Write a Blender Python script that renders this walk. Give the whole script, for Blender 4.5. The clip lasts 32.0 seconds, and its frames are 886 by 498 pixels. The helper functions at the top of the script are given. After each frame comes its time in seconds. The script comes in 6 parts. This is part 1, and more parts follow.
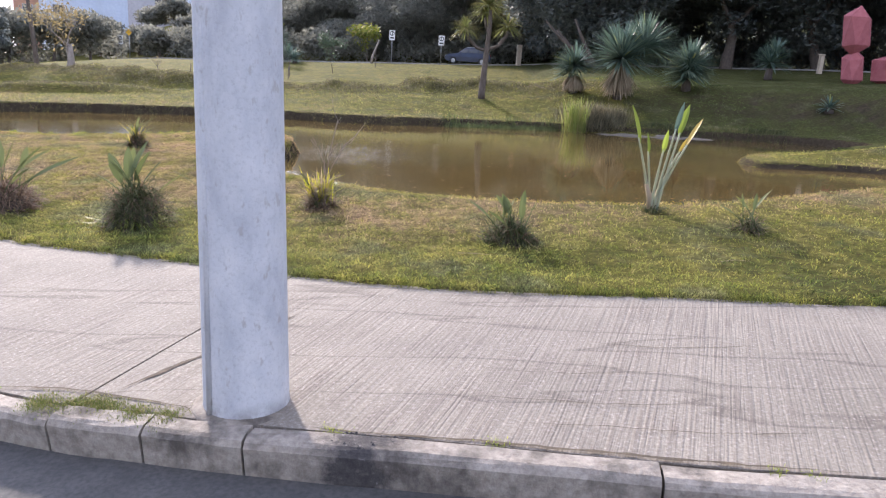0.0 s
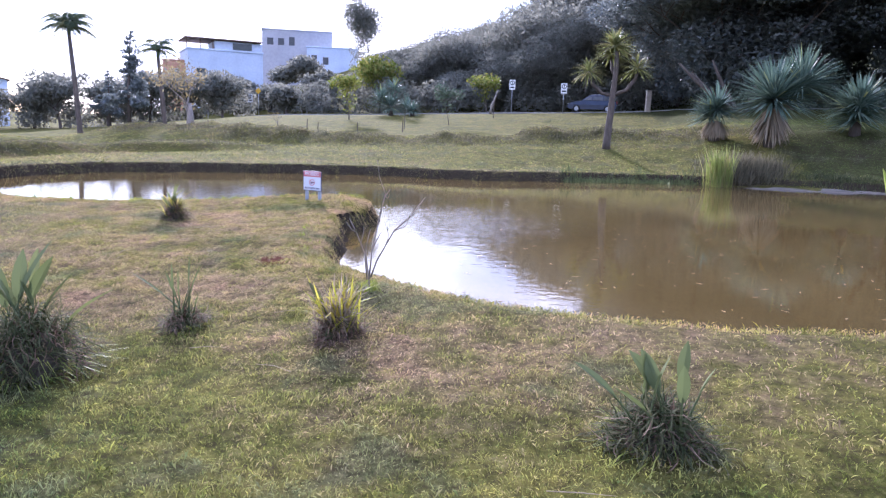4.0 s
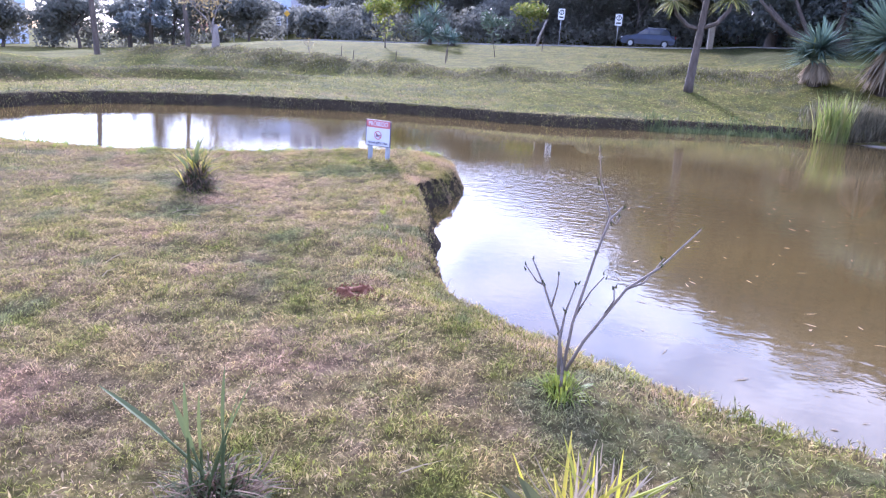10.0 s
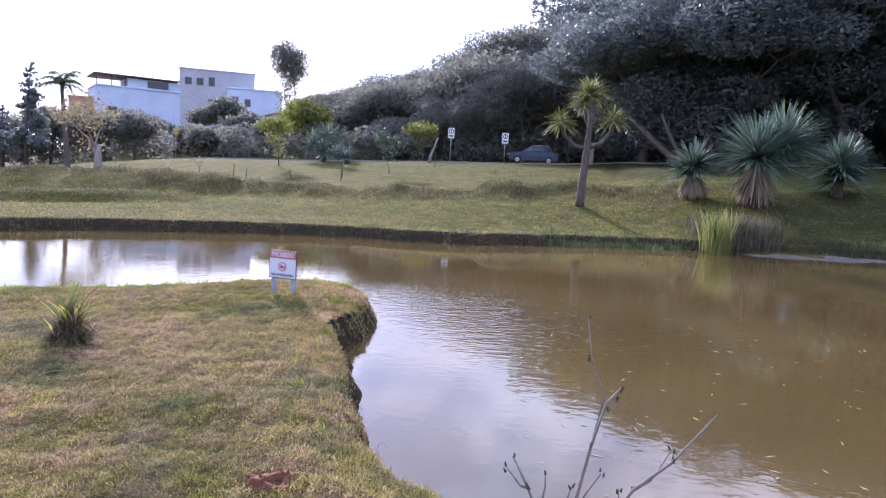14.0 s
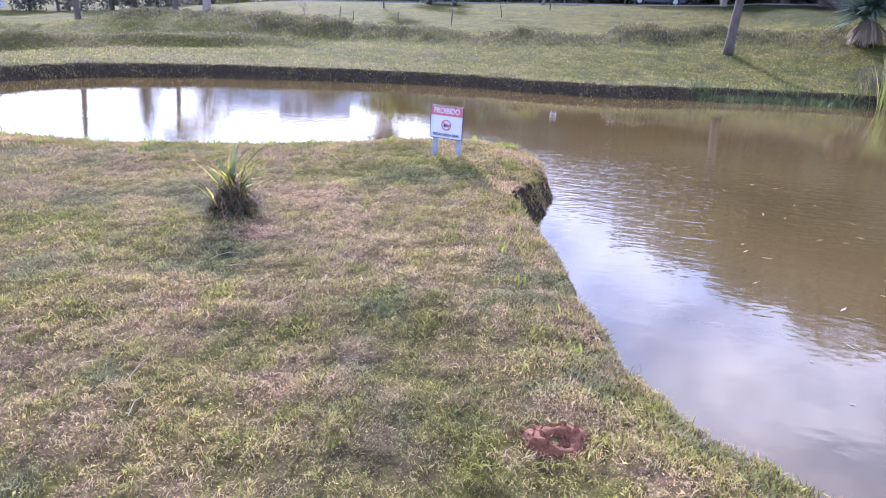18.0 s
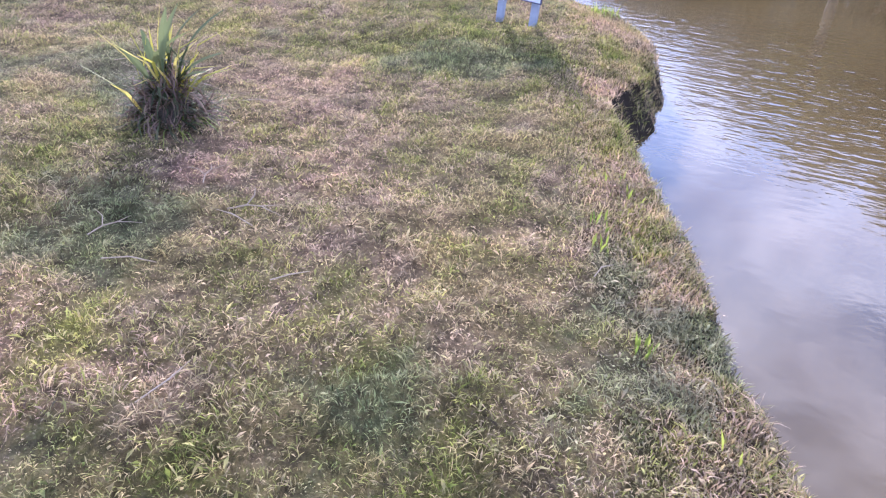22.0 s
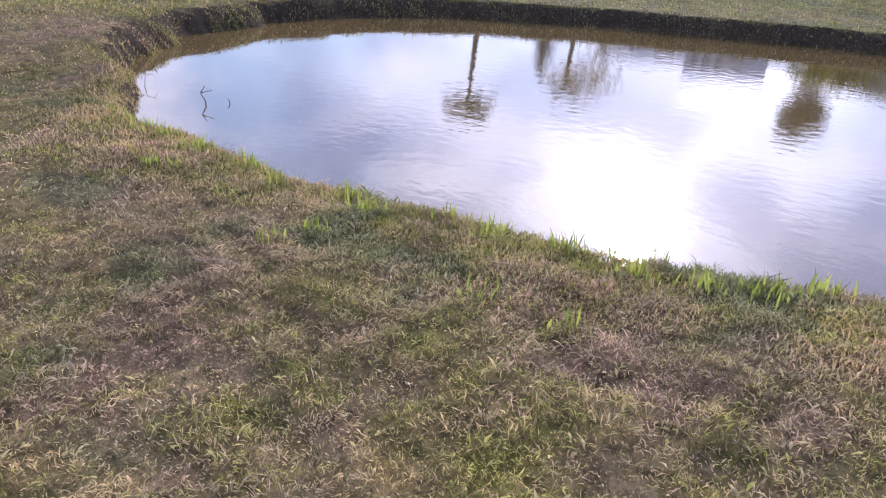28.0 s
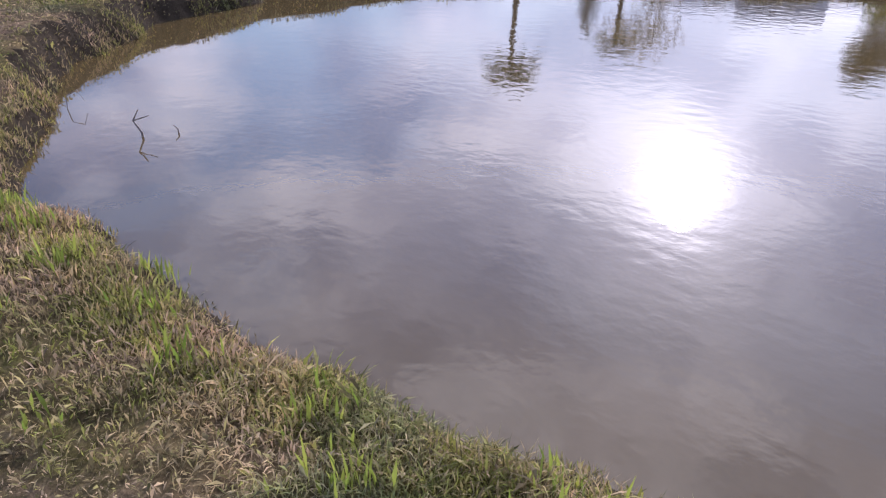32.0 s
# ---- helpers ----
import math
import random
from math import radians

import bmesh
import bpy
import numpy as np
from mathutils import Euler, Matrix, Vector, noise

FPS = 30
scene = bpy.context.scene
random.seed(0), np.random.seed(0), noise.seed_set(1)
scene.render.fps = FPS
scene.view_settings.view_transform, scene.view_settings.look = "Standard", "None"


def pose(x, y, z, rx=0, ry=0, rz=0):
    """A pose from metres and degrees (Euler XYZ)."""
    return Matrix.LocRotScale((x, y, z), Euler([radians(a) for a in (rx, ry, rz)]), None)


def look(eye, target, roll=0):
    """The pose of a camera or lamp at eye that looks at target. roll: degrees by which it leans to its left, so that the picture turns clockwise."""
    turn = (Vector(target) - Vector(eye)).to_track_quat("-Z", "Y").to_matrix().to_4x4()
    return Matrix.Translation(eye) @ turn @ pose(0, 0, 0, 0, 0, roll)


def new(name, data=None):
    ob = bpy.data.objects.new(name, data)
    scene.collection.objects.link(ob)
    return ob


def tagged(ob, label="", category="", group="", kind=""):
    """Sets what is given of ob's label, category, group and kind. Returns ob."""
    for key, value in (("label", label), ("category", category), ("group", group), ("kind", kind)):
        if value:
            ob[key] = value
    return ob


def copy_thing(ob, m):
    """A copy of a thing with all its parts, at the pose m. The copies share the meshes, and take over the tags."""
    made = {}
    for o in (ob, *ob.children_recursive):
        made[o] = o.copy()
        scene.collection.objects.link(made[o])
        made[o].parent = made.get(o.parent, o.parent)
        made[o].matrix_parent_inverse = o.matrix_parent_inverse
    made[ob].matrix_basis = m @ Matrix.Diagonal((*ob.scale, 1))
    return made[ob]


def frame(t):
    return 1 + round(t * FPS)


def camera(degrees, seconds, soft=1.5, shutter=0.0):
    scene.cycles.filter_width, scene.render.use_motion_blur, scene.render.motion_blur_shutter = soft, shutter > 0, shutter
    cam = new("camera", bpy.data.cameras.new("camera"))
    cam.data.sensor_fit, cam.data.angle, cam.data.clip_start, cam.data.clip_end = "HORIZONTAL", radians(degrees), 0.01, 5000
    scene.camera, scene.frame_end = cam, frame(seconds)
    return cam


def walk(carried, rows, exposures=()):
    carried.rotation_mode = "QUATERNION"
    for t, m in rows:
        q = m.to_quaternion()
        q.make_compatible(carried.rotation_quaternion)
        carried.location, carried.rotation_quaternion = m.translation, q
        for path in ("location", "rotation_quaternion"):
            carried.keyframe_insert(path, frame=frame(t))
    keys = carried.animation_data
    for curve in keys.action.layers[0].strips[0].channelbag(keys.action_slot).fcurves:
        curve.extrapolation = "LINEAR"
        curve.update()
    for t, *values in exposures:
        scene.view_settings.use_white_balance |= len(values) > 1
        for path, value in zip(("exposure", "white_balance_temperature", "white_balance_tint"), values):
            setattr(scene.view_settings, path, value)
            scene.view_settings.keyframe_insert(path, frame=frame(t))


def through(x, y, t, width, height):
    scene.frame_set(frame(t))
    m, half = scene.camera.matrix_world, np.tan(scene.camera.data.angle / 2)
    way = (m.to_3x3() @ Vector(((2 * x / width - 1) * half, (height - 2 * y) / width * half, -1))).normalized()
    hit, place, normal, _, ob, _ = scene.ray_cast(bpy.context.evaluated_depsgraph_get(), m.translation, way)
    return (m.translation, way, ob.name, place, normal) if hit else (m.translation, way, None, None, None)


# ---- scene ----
cam = camera(64.58, 32.0, soft=1.25)
# seconds, x, y, z, yaw, pitch, roll
ROWS = [
    (0.0, -0.064, -0.059, 1.689, -0.07, -13.55, -3.22),
    (0.5, -0.031, 0.367, 1.662, 0.09, -13.78, -2.56),
    (1.0, 0.082, 0.760, 1.656, 0.15, -14.02, -2.46),
    (1.5, 0.147, 1.158, 1.644, 0.58, -14.26, -3.05),
    (2.0, 0.128, 1.600, 1.624, 0.84, -14.13, -3.01),
    (2.5, 0.184, 2.032, 1.605, 2.12, -13.28, -3.07),
    (3.0, 0.195, 2.437, 1.582, 3.05, -12.88, -2.52),
    (3.5, 0.126, 2.898, 1.682, 3.76, -11.30, -0.62),
    (4.0, 0.144, 3.195, 1.716, 9.89, -10.04, -1.88),
    (4.5, 0.125, 3.406, 1.717, 15.69, -9.77, -2.88),
    (6.5, -0.673, 4.303, 1.749, 23.15, -11.55, -2.49),
    (7.0, -0.798, 4.505, 1.732, 16.82, -12.65, -3.11),
    (7.5, -0.871, 4.770, 1.733, 16.42, -12.97, -2.98),
    (8.0, -1.002, 5.020, 1.706, 13.35, -13.61, -3.27),
    (8.5, -1.096, 5.304, 1.711, 9.12, -15.06, -3.85),
    (9.0, -1.173, 5.595, 1.749, 11.05, -15.60, -4.91),
    (9.5, -1.333, 5.815, 1.731, 11.90, -15.69, -4.45),
    (10.0, -1.512, 6.051, 1.738, 12.06, -15.58, -3.56),
    (10.5, -1.672, 6.295, 1.755, 14.04, -15.88, -4.21),
    (11.0, -1.850, 6.458, 1.748, 15.04, -16.29, -2.45),
    (11.5, -1.899, 6.603, 1.777, 10.97, -16.19, -1.40),
    (12.0, -1.866, 6.652, 1.786, 1.41, -15.06, -3.31),
    (12.5, -1.823, 6.679, 1.828, -2.43, -11.82, -3.38),
    (13.0, -1.809, 6.672, 1.856, -2.69, -8.54, -3.33),
    (13.5, -1.821, 6.667, 1.870, -1.85, -6.29, -3.42),
    (14.0, -1.861, 6.670, 1.866, 3.32, -6.05, -3.09),
    (14.5, -1.954, 6.671, 1.855, 12.01, -6.45, -2.39),
    (15.0, -2.062, 6.706, 1.812, 20.12, -7.62, -1.36),
    (15.5, -2.141, 6.830, 1.785, 27.32, -10.01, -0.54),
    (17.5, -2.790, 7.458, 1.794, 19.84, -17.82, -0.63),
    (18.0, -2.934, 7.762, 1.755, 11.05, -18.57, -3.03),
    (18.5, -3.063, 8.097, 1.743, 6.65, -20.59, -4.81),
    (19.0, -3.107, 8.349, 1.706, 5.87, -23.80, -5.21),
    (19.5, -3.077, 8.630, 1.708, 4.06, -25.20, -5.87),
    (20.0, -3.093, 8.887, 1.699, 1.66, -26.27, -6.95),
    (20.5, -3.139, 9.185, 1.701, 1.52, -27.15, -7.10),
    (21.0, -3.159, 9.454, 1.683, 12.19, -29.80, -7.74),
    (21.5, -3.256, 9.671, 1.650, 18.33, -31.85, -8.04),
    (22.0, -3.389, 9.864, 1.629, 16.64, -32.37, -5.64),
    (22.5, -3.485, 10.099, 1.619, 17.03, -32.67, -4.78),
    (23.0, -3.516, 10.308, 1.635, 17.16, -32.37, -4.21),
    (23.5, -3.568, 10.489, 1.645, 18.78, -32.56, -3.83),
    (24.0, -3.670, 10.738, 1.648, 20.04, -30.59, -2.62),
    (24.5, -3.821, 11.035, 1.611, 23.15, -20.06, -3.67),
    (25.0, -3.964, 11.254, 1.572, 26.55, -18.73, -3.32),
    (25.5, -4.177, 11.543, 1.580, 26.99, -18.90, -3.19),
    (26.0, -4.332, 11.841, 1.554, 30.07, -19.93, -3.19),
    (26.5, -4.516, 12.087, 1.542, 37.27, -21.39, -2.50),
    (27.5, -4.960, 12.790, 1.440, 41.60, -23.80, -2.90),
    (28.5, -5.774, 13.444, 1.312, 43.69, -25.42, -3.41),
    (29.0, -5.937, 13.652, 1.323, 44.26, -26.34, -3.20),
    (29.5, -6.063, 13.885, 1.300, 45.24, -26.90, -2.88),
    (30.0, -6.207, 14.083, 1.293, 46.62, -27.43, -2.60),
    (30.5, -6.429, 14.254, 1.282, 47.41, -27.63, -2.23),
    (31.0, -6.587, 14.396, 1.258, 48.14, -28.23, -1.94),
    (31.5, -6.724, 14.578, 1.246, 48.17, -28.53, -0.00),
    (32.0, -6.857, 14.657, 1.167, 44.96, -27.71, 0.51),
]
walk(cam, [(t, pose(x, y, z, 90 + pitch, roll, yaw)) for t, x, y, z, yaw, pitch, roll in ROWS],
     exposures=[(0, 1.66, 6450, 19), (1, 1.64, 6450, 19), (2, 1.84, 6450, 20), (3, 1.76, 6150, 23), (4, 1.78, 5450, 28), (6.5, 1.85, 5550, 28), (7.5, 2.08, 5300, 29), (9, 2.16, 5150, 32), (11.5, 1.8, 5150, 30), (13, 1.76, 5500, 29), (15.5, 1.08, 5750, 27), (17.5, 1.8, 5350, 29), (19, 2.05, 5200, 31), (22, 1.92, 5150, 30), (24, 2.05, 5200, 29), (25, 1.5, 5100, 33), (26, 1.6, 5300, 33), (28.5, 1.02, 5600, 27), (30, 0.8, 5650, 26), (32, 0.8, 5650, 26)])

# ---- world, sun, exposure ----
SUN_AZ, SUN_EL = 24.8, 22.4          # degrees left of +y, above the horizon
WATER = -0.07
SLOPE_X, SLOPE_Y = 0.0379, 0.0344     # the park rises gently towards the north-east
TILT = Vector((SLOPE_X, SLOPE_Y, 1)).rotation_difference(Vector((0, 0, 1))).to_matrix().to_4x4()

world = bpy.data.worlds.new("world")
scene.world = world
world.use_nodes = True
wn, wl = world.node_tree.nodes, world.node_tree.links
wn.clear()
w_out, w_bg = wn.new("ShaderNodeOutputWorld"), wn.new("ShaderNodeBackground")
w_sky = wn.new("ShaderNodeTexSky")
w_sky.sky_type, w_sky.sun_disc = "NISHITA", False
w_sky.sun_elevation, w_sky.sun_rotation = radians(SUN_EL), radians(-SUN_AZ)
w_sky.air_density, w_sky.dust_density, w_sky.ozone_density, w_sky.altitude = 1.0, 0.6, 2.0, 700
w_co, w_map = wn.new("ShaderNodeTexCoord"), wn.new("ShaderNodeMapping")
w_map.inputs["Scale"].default_value = (1.0, 1.0, 2.6)
w_no = wn.new("ShaderNodeTexNoise")
w_no.inputs["Scale"].default_value, w_no.inputs["Detail"].default_value, w_no.inputs["Roughness"].default_value = 2.6, 9.0, 0.58
w_ramp = wn.new("ShaderNodeValToRGB")
w_ramp.color_ramp.elements[0].position, w_ramp.color_ramp.elements[1].position = 0.44, 0.62
w_mix = wn.new("ShaderNodeMix")
w_mix.data_type = "RGBA"
w_lum = wn.new("ShaderNodeRGBToBW")
w_cloud = wn.new("ShaderNodeMix")
w_cloud.data_type, w_cloud.blend_type = "RGBA", "MULTIPLY"
w_cloud.inputs["Factor"].default_value, w_cloud.inputs["B"].default_value = 1.0, (0.85, 0.85, 0.9, 1)
wl.new(w_sky.outputs["Color"], w_lum.inputs["Color"])
wl.new(w_lum.outputs["Val"], w_cloud.inputs["A"])
w_add = wn.new("ShaderNodeMix")
w_add.data_type, w_add.blend_type = "RGBA", "ADD"
w_add.inputs["Factor"].default_value, w_add.inputs["B"].default_value = 1.0, (4.6, 4.7, 5.1, 1)
wl.new(w_cloud.outputs["Result"], w_add.inputs["A"])
wl.new(w_add.outputs["Result"], w_mix.inputs["B"])
wl.new(w_co.outputs["Generated"], w_map.inputs["Vector"])
wl.new(w_map.outputs["Vector"], w_no.inputs["Vector"])
wl.new(w_no.outputs["Fac"], w_ramp.inputs["Fac"])
wl.new(w_ramp.outputs["Color"], w_mix.inputs["Factor"])
wl.new(w_sky.outputs["Color"], w_mix.inputs["A"])
# haze dims the low sky; thin cloud spreads a glow round the sun
w_geo, w_split = wn.new("ShaderNodeTexCoord"), wn.new("ShaderNodeSeparateXYZ")
wl.new(w_geo.outputs["Generated"], w_split.inputs["Vector"])
w_low = wn.new("ShaderNodeMapRange")
w_low.interpolation_type = "SMOOTHSTEP"
for key, v in (("From Min", 0.0), ("From Max", 0.6), ("To Min", 0.37), ("To Max", 1.3)):
    w_low.inputs[key].default_value = v
wl.new(w_split.outputs["Z"], w_low.inputs["Value"])
w_dim = wn.new("ShaderNodeMix")
w_dim.data_type, w_dim.blend_type = "RGBA", "MULTIPLY"
w_dim.inputs["Factor"].default_value = 1.0
wl.new(w_mix.outputs["Result"], w_dim.inputs["A"])
wl.new(w_low.outputs["Result"], w_dim.inputs["B"])
w_dot = wn.new("ShaderNodeVectorMath")
w_dot.operation = "DOT_PRODUCT"
sun_dir = Vector((-math.sin(radians(SUN_AZ)) * math.cos(radians(SUN_EL)), math.cos(radians(SUN_AZ)) * math.cos(radians(SUN_EL)), math.sin(radians(SUN_EL))))
w_dot.inputs[1].default_value = sun_dir
wl.new(w_geo.outputs["Generated"], w_dot.inputs[0])
w_under = wn.new("ShaderNodeTexNoise")
w_under.inputs["Scale"].default_value, w_under.inputs["Detail"].default_value, w_under.inputs["Roughness"].default_value = 4.2, 5.0, 0.55
w_shift = wn.new("ShaderNodeMapping")
w_shift.inputs["Location"].default_value, w_shift.inputs["Scale"].default_value = (3.1, 1.7, 0.4), (1.0, 1.0, 1.9)
wl.new(w_co.outputs["Generated"], w_shift.inputs["Vector"])
wl.new(w_shift.outputs["Vector"], w_under.inputs["Vector"])
w_belly = wn.new("ShaderNodeValToRGB")
w_belly.color_ramp.elements[0].position, w_belly.color_ramp.elements[1].position = 0.42, 0.58
w_belly.color_ramp.elements[0].color, w_belly.color_ramp.elements[1].color = (0.66, 0.68, 0.76, 1), (1.12, 1.1, 1.06, 1)
wl.new(w_under.outputs["Fac"], w_belly.inputs["Fac"])
w_shade = wn.new("ShaderNodeMix")
w_shade.data_type, w_shade.blend_type = "RGBA", "MULTIPLY"
w_shade.inputs["Factor"].default_value = 1.0
wl.new(w_dim.outputs["Result"], w_shade.inputs["A"])
wl.new(w_belly.outputs["Color"], w_shade.inputs["B"])
w_last = w_shade.outputs["Result"]
for power, gain in ((10.0, 1.3), (160.0, 9.0), (900.0, 26.0)):
    w_pos, w_pow = wn.new("ShaderNodeMath"), wn.new("ShaderNodeMath")
    w_pos.operation, w_pow.operation = "MAXIMUM", "POWER"
    w_pos.inputs[1].default_value, w_pow.inputs[1].default_value = 0.0, power
    wl.new(w_dot.outputs["Value"], w_pos.inputs[0])
    wl.new(w_pos.outputs["Value"], w_pow.inputs[0])
    w_glow = wn.new("ShaderNodeMix")
    w_glow.data_type, w_glow.blend_type = "RGBA", "ADD"
    w_tint = wn.new("ShaderNodeMix")
    w_tint.data_type = "RGBA"
    w_tint.inputs["A"].default_value, w_tint.inputs["B"].default_value = (0, 0, 0, 1), (gain, gain * 0.93, gain * 0.84, 1)
    wl.new(w_pow.outputs["Value"], w_tint.inputs["Factor"])
    w_glow.inputs["Factor"].default_value = 1.0
    wl.new(w_last, w_glow.inputs["A"])
    wl.new(w_tint.outputs["Result"], w_glow.inputs["B"])
    w_last = w_glow.outputs["Result"]
wl.new(w_last, w_bg.inputs["Color"])
w_bg.inputs["Strength"].default_value = 0.15
wl.new(w_bg.outputs["Background"], w_out.inputs["Surface"])

sun = new("sun", bpy.data.lights.new("sun", "SUN"))
sun.data.energy, sun.data.angle, sun.data.color = 3.4, radians(2.8), (1.0, 0.93, 0.83)
sun.matrix_world = look((0, 0, 30), Vector((0, 0, 30)) - sun_dir)

# ---- helpers for meshes and materials ----
class Geo:
    """Vertices and faces gathered for one mesh."""

    def __init__(self):
        self.v, self.f = [], []

    def add(self, verts, faces):
        n = len(self.v)
        self.v.extend(tuple(p) for p in verts)
        self.f.extend(tuple(i + n for i in q) for q in faces)
        return self

    def box(self, lo, hi, m=None, bevel=0.0):
        (a, b, c), (d, e, f) = lo, hi
        if bevel:
            k = min(bevel, (d - a) / 3, (e - b) / 3, (f - c) / 3)
            pts = []
            for z, s in ((c, k), (c + k, 0), (f - k, 0), (f, k)):
                x0, x1, y0, y1 = a + s, d - s, b + s, e - s
                q = 0 if s else k
                pts += [(x0 + q, y0, z), (x1 - q, y0, z), (x1, y0 + q, z), (x1, y1 - q, z), (x1 - q, y1, z), (x0 + q, y1, z), (x0, y1 - q, z), (x0, y0 + q, z)]
            faces = [tuple(range(7, -1, -1)), tuple(range(24, 32))]
            for r in range(3):
                faces += [(8 * r + i, 8 * r + (i + 1) % 8, 8 * r + 8 + (i + 1) % 8, 8 * r + 8 + i) for i in range(8)]
        else:
            pts = [(a, b, c), (d, b, c), (d, e, c), (a, e, c), (a, b, f), (d, b, f), (d, e, f), (a, e, f)]
            faces = [(3, 2, 1, 0), (4, 5, 6, 7), (0, 1, 5, 4), (1, 2, 6, 5), (2, 3, 7, 6), (3, 0, 4, 7)]
        if m is not None:
            pts = [m @ Vector(p) for p in pts]
        return self.add(pts, faces)

    def tube(self, path, radii, n=8, caps=True):
        path = [Vector(p) for p in path]
        if not hasattr(radii, "__len__"):
            radii = [radii] * len(path)
        rings, side = [], None
        for i, p in enumerate(path):
            way = (path[min(i + 1, len(path) - 1)] - path[max(i - 1, 0)]).normalized()
            if side is None:
                side = way.orthogonal().normalized()
            side = (side - way * side.dot(way)).normalized()
            up = way.cross(side)
            rings += [p + radii[i] * (math.cos(2 * math.pi * k / n) * side + math.sin(2 * math.pi * k / n) * up) for k in range(n)]
        faces = [(r * n + k, r * n + (k + 1) % n, (r + 1) * n + (k + 1) % n, (r + 1) * n + k) for r in range(len(path) - 1) for k in range(n)]
        if caps:
            faces += [tuple(range(n - 1, -1, -1)), tuple(range((len(path) - 1) * n, len(path) * n))]
        return self.add(rings, faces)

    def ribbon(self, path, widths, side, fold=0.0):
        """A leaf along path: a midrib with a half on each side, folded by fold."""
        pts, faces, side = [], [], Vector(side)
        for i, p in enumerate(path):
            p = Vector(p)
            way = (Vector(path[min(i + 1, len(path) - 1)]) - Vector(path[max(i - 1, 0)])).normalized()
            s = (side - way * side.dot(way)).normalized()
            up = s.cross(way)
            w = widths[i]
            pts += [p - s * w + up * w * fold, p, p + s * w + up * w * fold]
        for i in range(len(path) - 1):
            a = 3 * i
            faces += [(a, a + 1, a + 4, a + 3), (a + 1, a + 2, a + 5, a + 4)]
        return self.add(pts, faces)

    def rings(self, rows, n=16, close=True):
        """A turned body: rows of (radius, z)."""
        pts = [(r * math.cos(2 * math.pi * k / n), r * math.sin(2 * math.pi * k / n), z) for r, z in rows for k in range(n)]
        faces = [(r * n + k, r * n + (k + 1) % n, (r + 1) * n + (k + 1) % n, (r + 1) * n + k) for r in range(len(rows) - 1) for k in range(n)]
        if close:
            faces += [tuple(range(n - 1, -1, -1)), tuple(range((len(rows) - 1) * n, len(rows) * n))]
        return self.add(pts, faces)

    def mesh(self, name, material, smooth=False):
        me = bpy.data.meshes.new(name)
        me.from_pydata(self.v, [], self.f)
        if material is not None:
            me.materials.append(material)
        if smooth:
            me.polygons.foreach_set("use_smooth", [True] * len(me.polygons))
        me.update()
        return me


def big_mesh(name, verts, faces, material, smooth=False, patch=None):
    """A mesh from arrays: verts (n, 3), faces (m, 3 or 4)."""
    me = bpy.data.meshes.new(name)
    k = faces.shape[1]
    me.vertices.add(len(verts))
    me.vertices.foreach_set("co", np.ascontiguousarray(verts, np.float32).ravel())
    me.loops.add(faces.size)
    me.loops.foreach_set("vertex_index", np.ascontiguousarray(faces, np.int32).ravel())
    me.polygons.add(len(faces))
    me.polygons.foreach_set("loop_start", np.arange(0, faces.size, k, dtype=np.int32))
    me.polygons.foreach_set("use_smooth", np.full(len(faces), smooth))
    me.materials.append(material)
    me.update(calc_edges=True)
    if patch is not None:
        me.attributes.new("patch", "FLOAT", "POINT").data.foreach_set("value", np.ascontiguousarray(patch, np.float32))
    return me


def part(name, geo, material, parent=None, label="", smooth=False):
    ob = new(name, geo.mesh(name, material, smooth) if isinstance(geo, Geo) else geo)
    if parent is not None:
        ob.parent = parent
    return tagged(ob, label)


def thing(name, label, category, m=None, group="", kind=""):
    ob = new(name)
    ob.empty_display_size = 0.1
    if m is not None:
        ob.matrix_world = m
    return tagged(ob, label, category, group, kind)


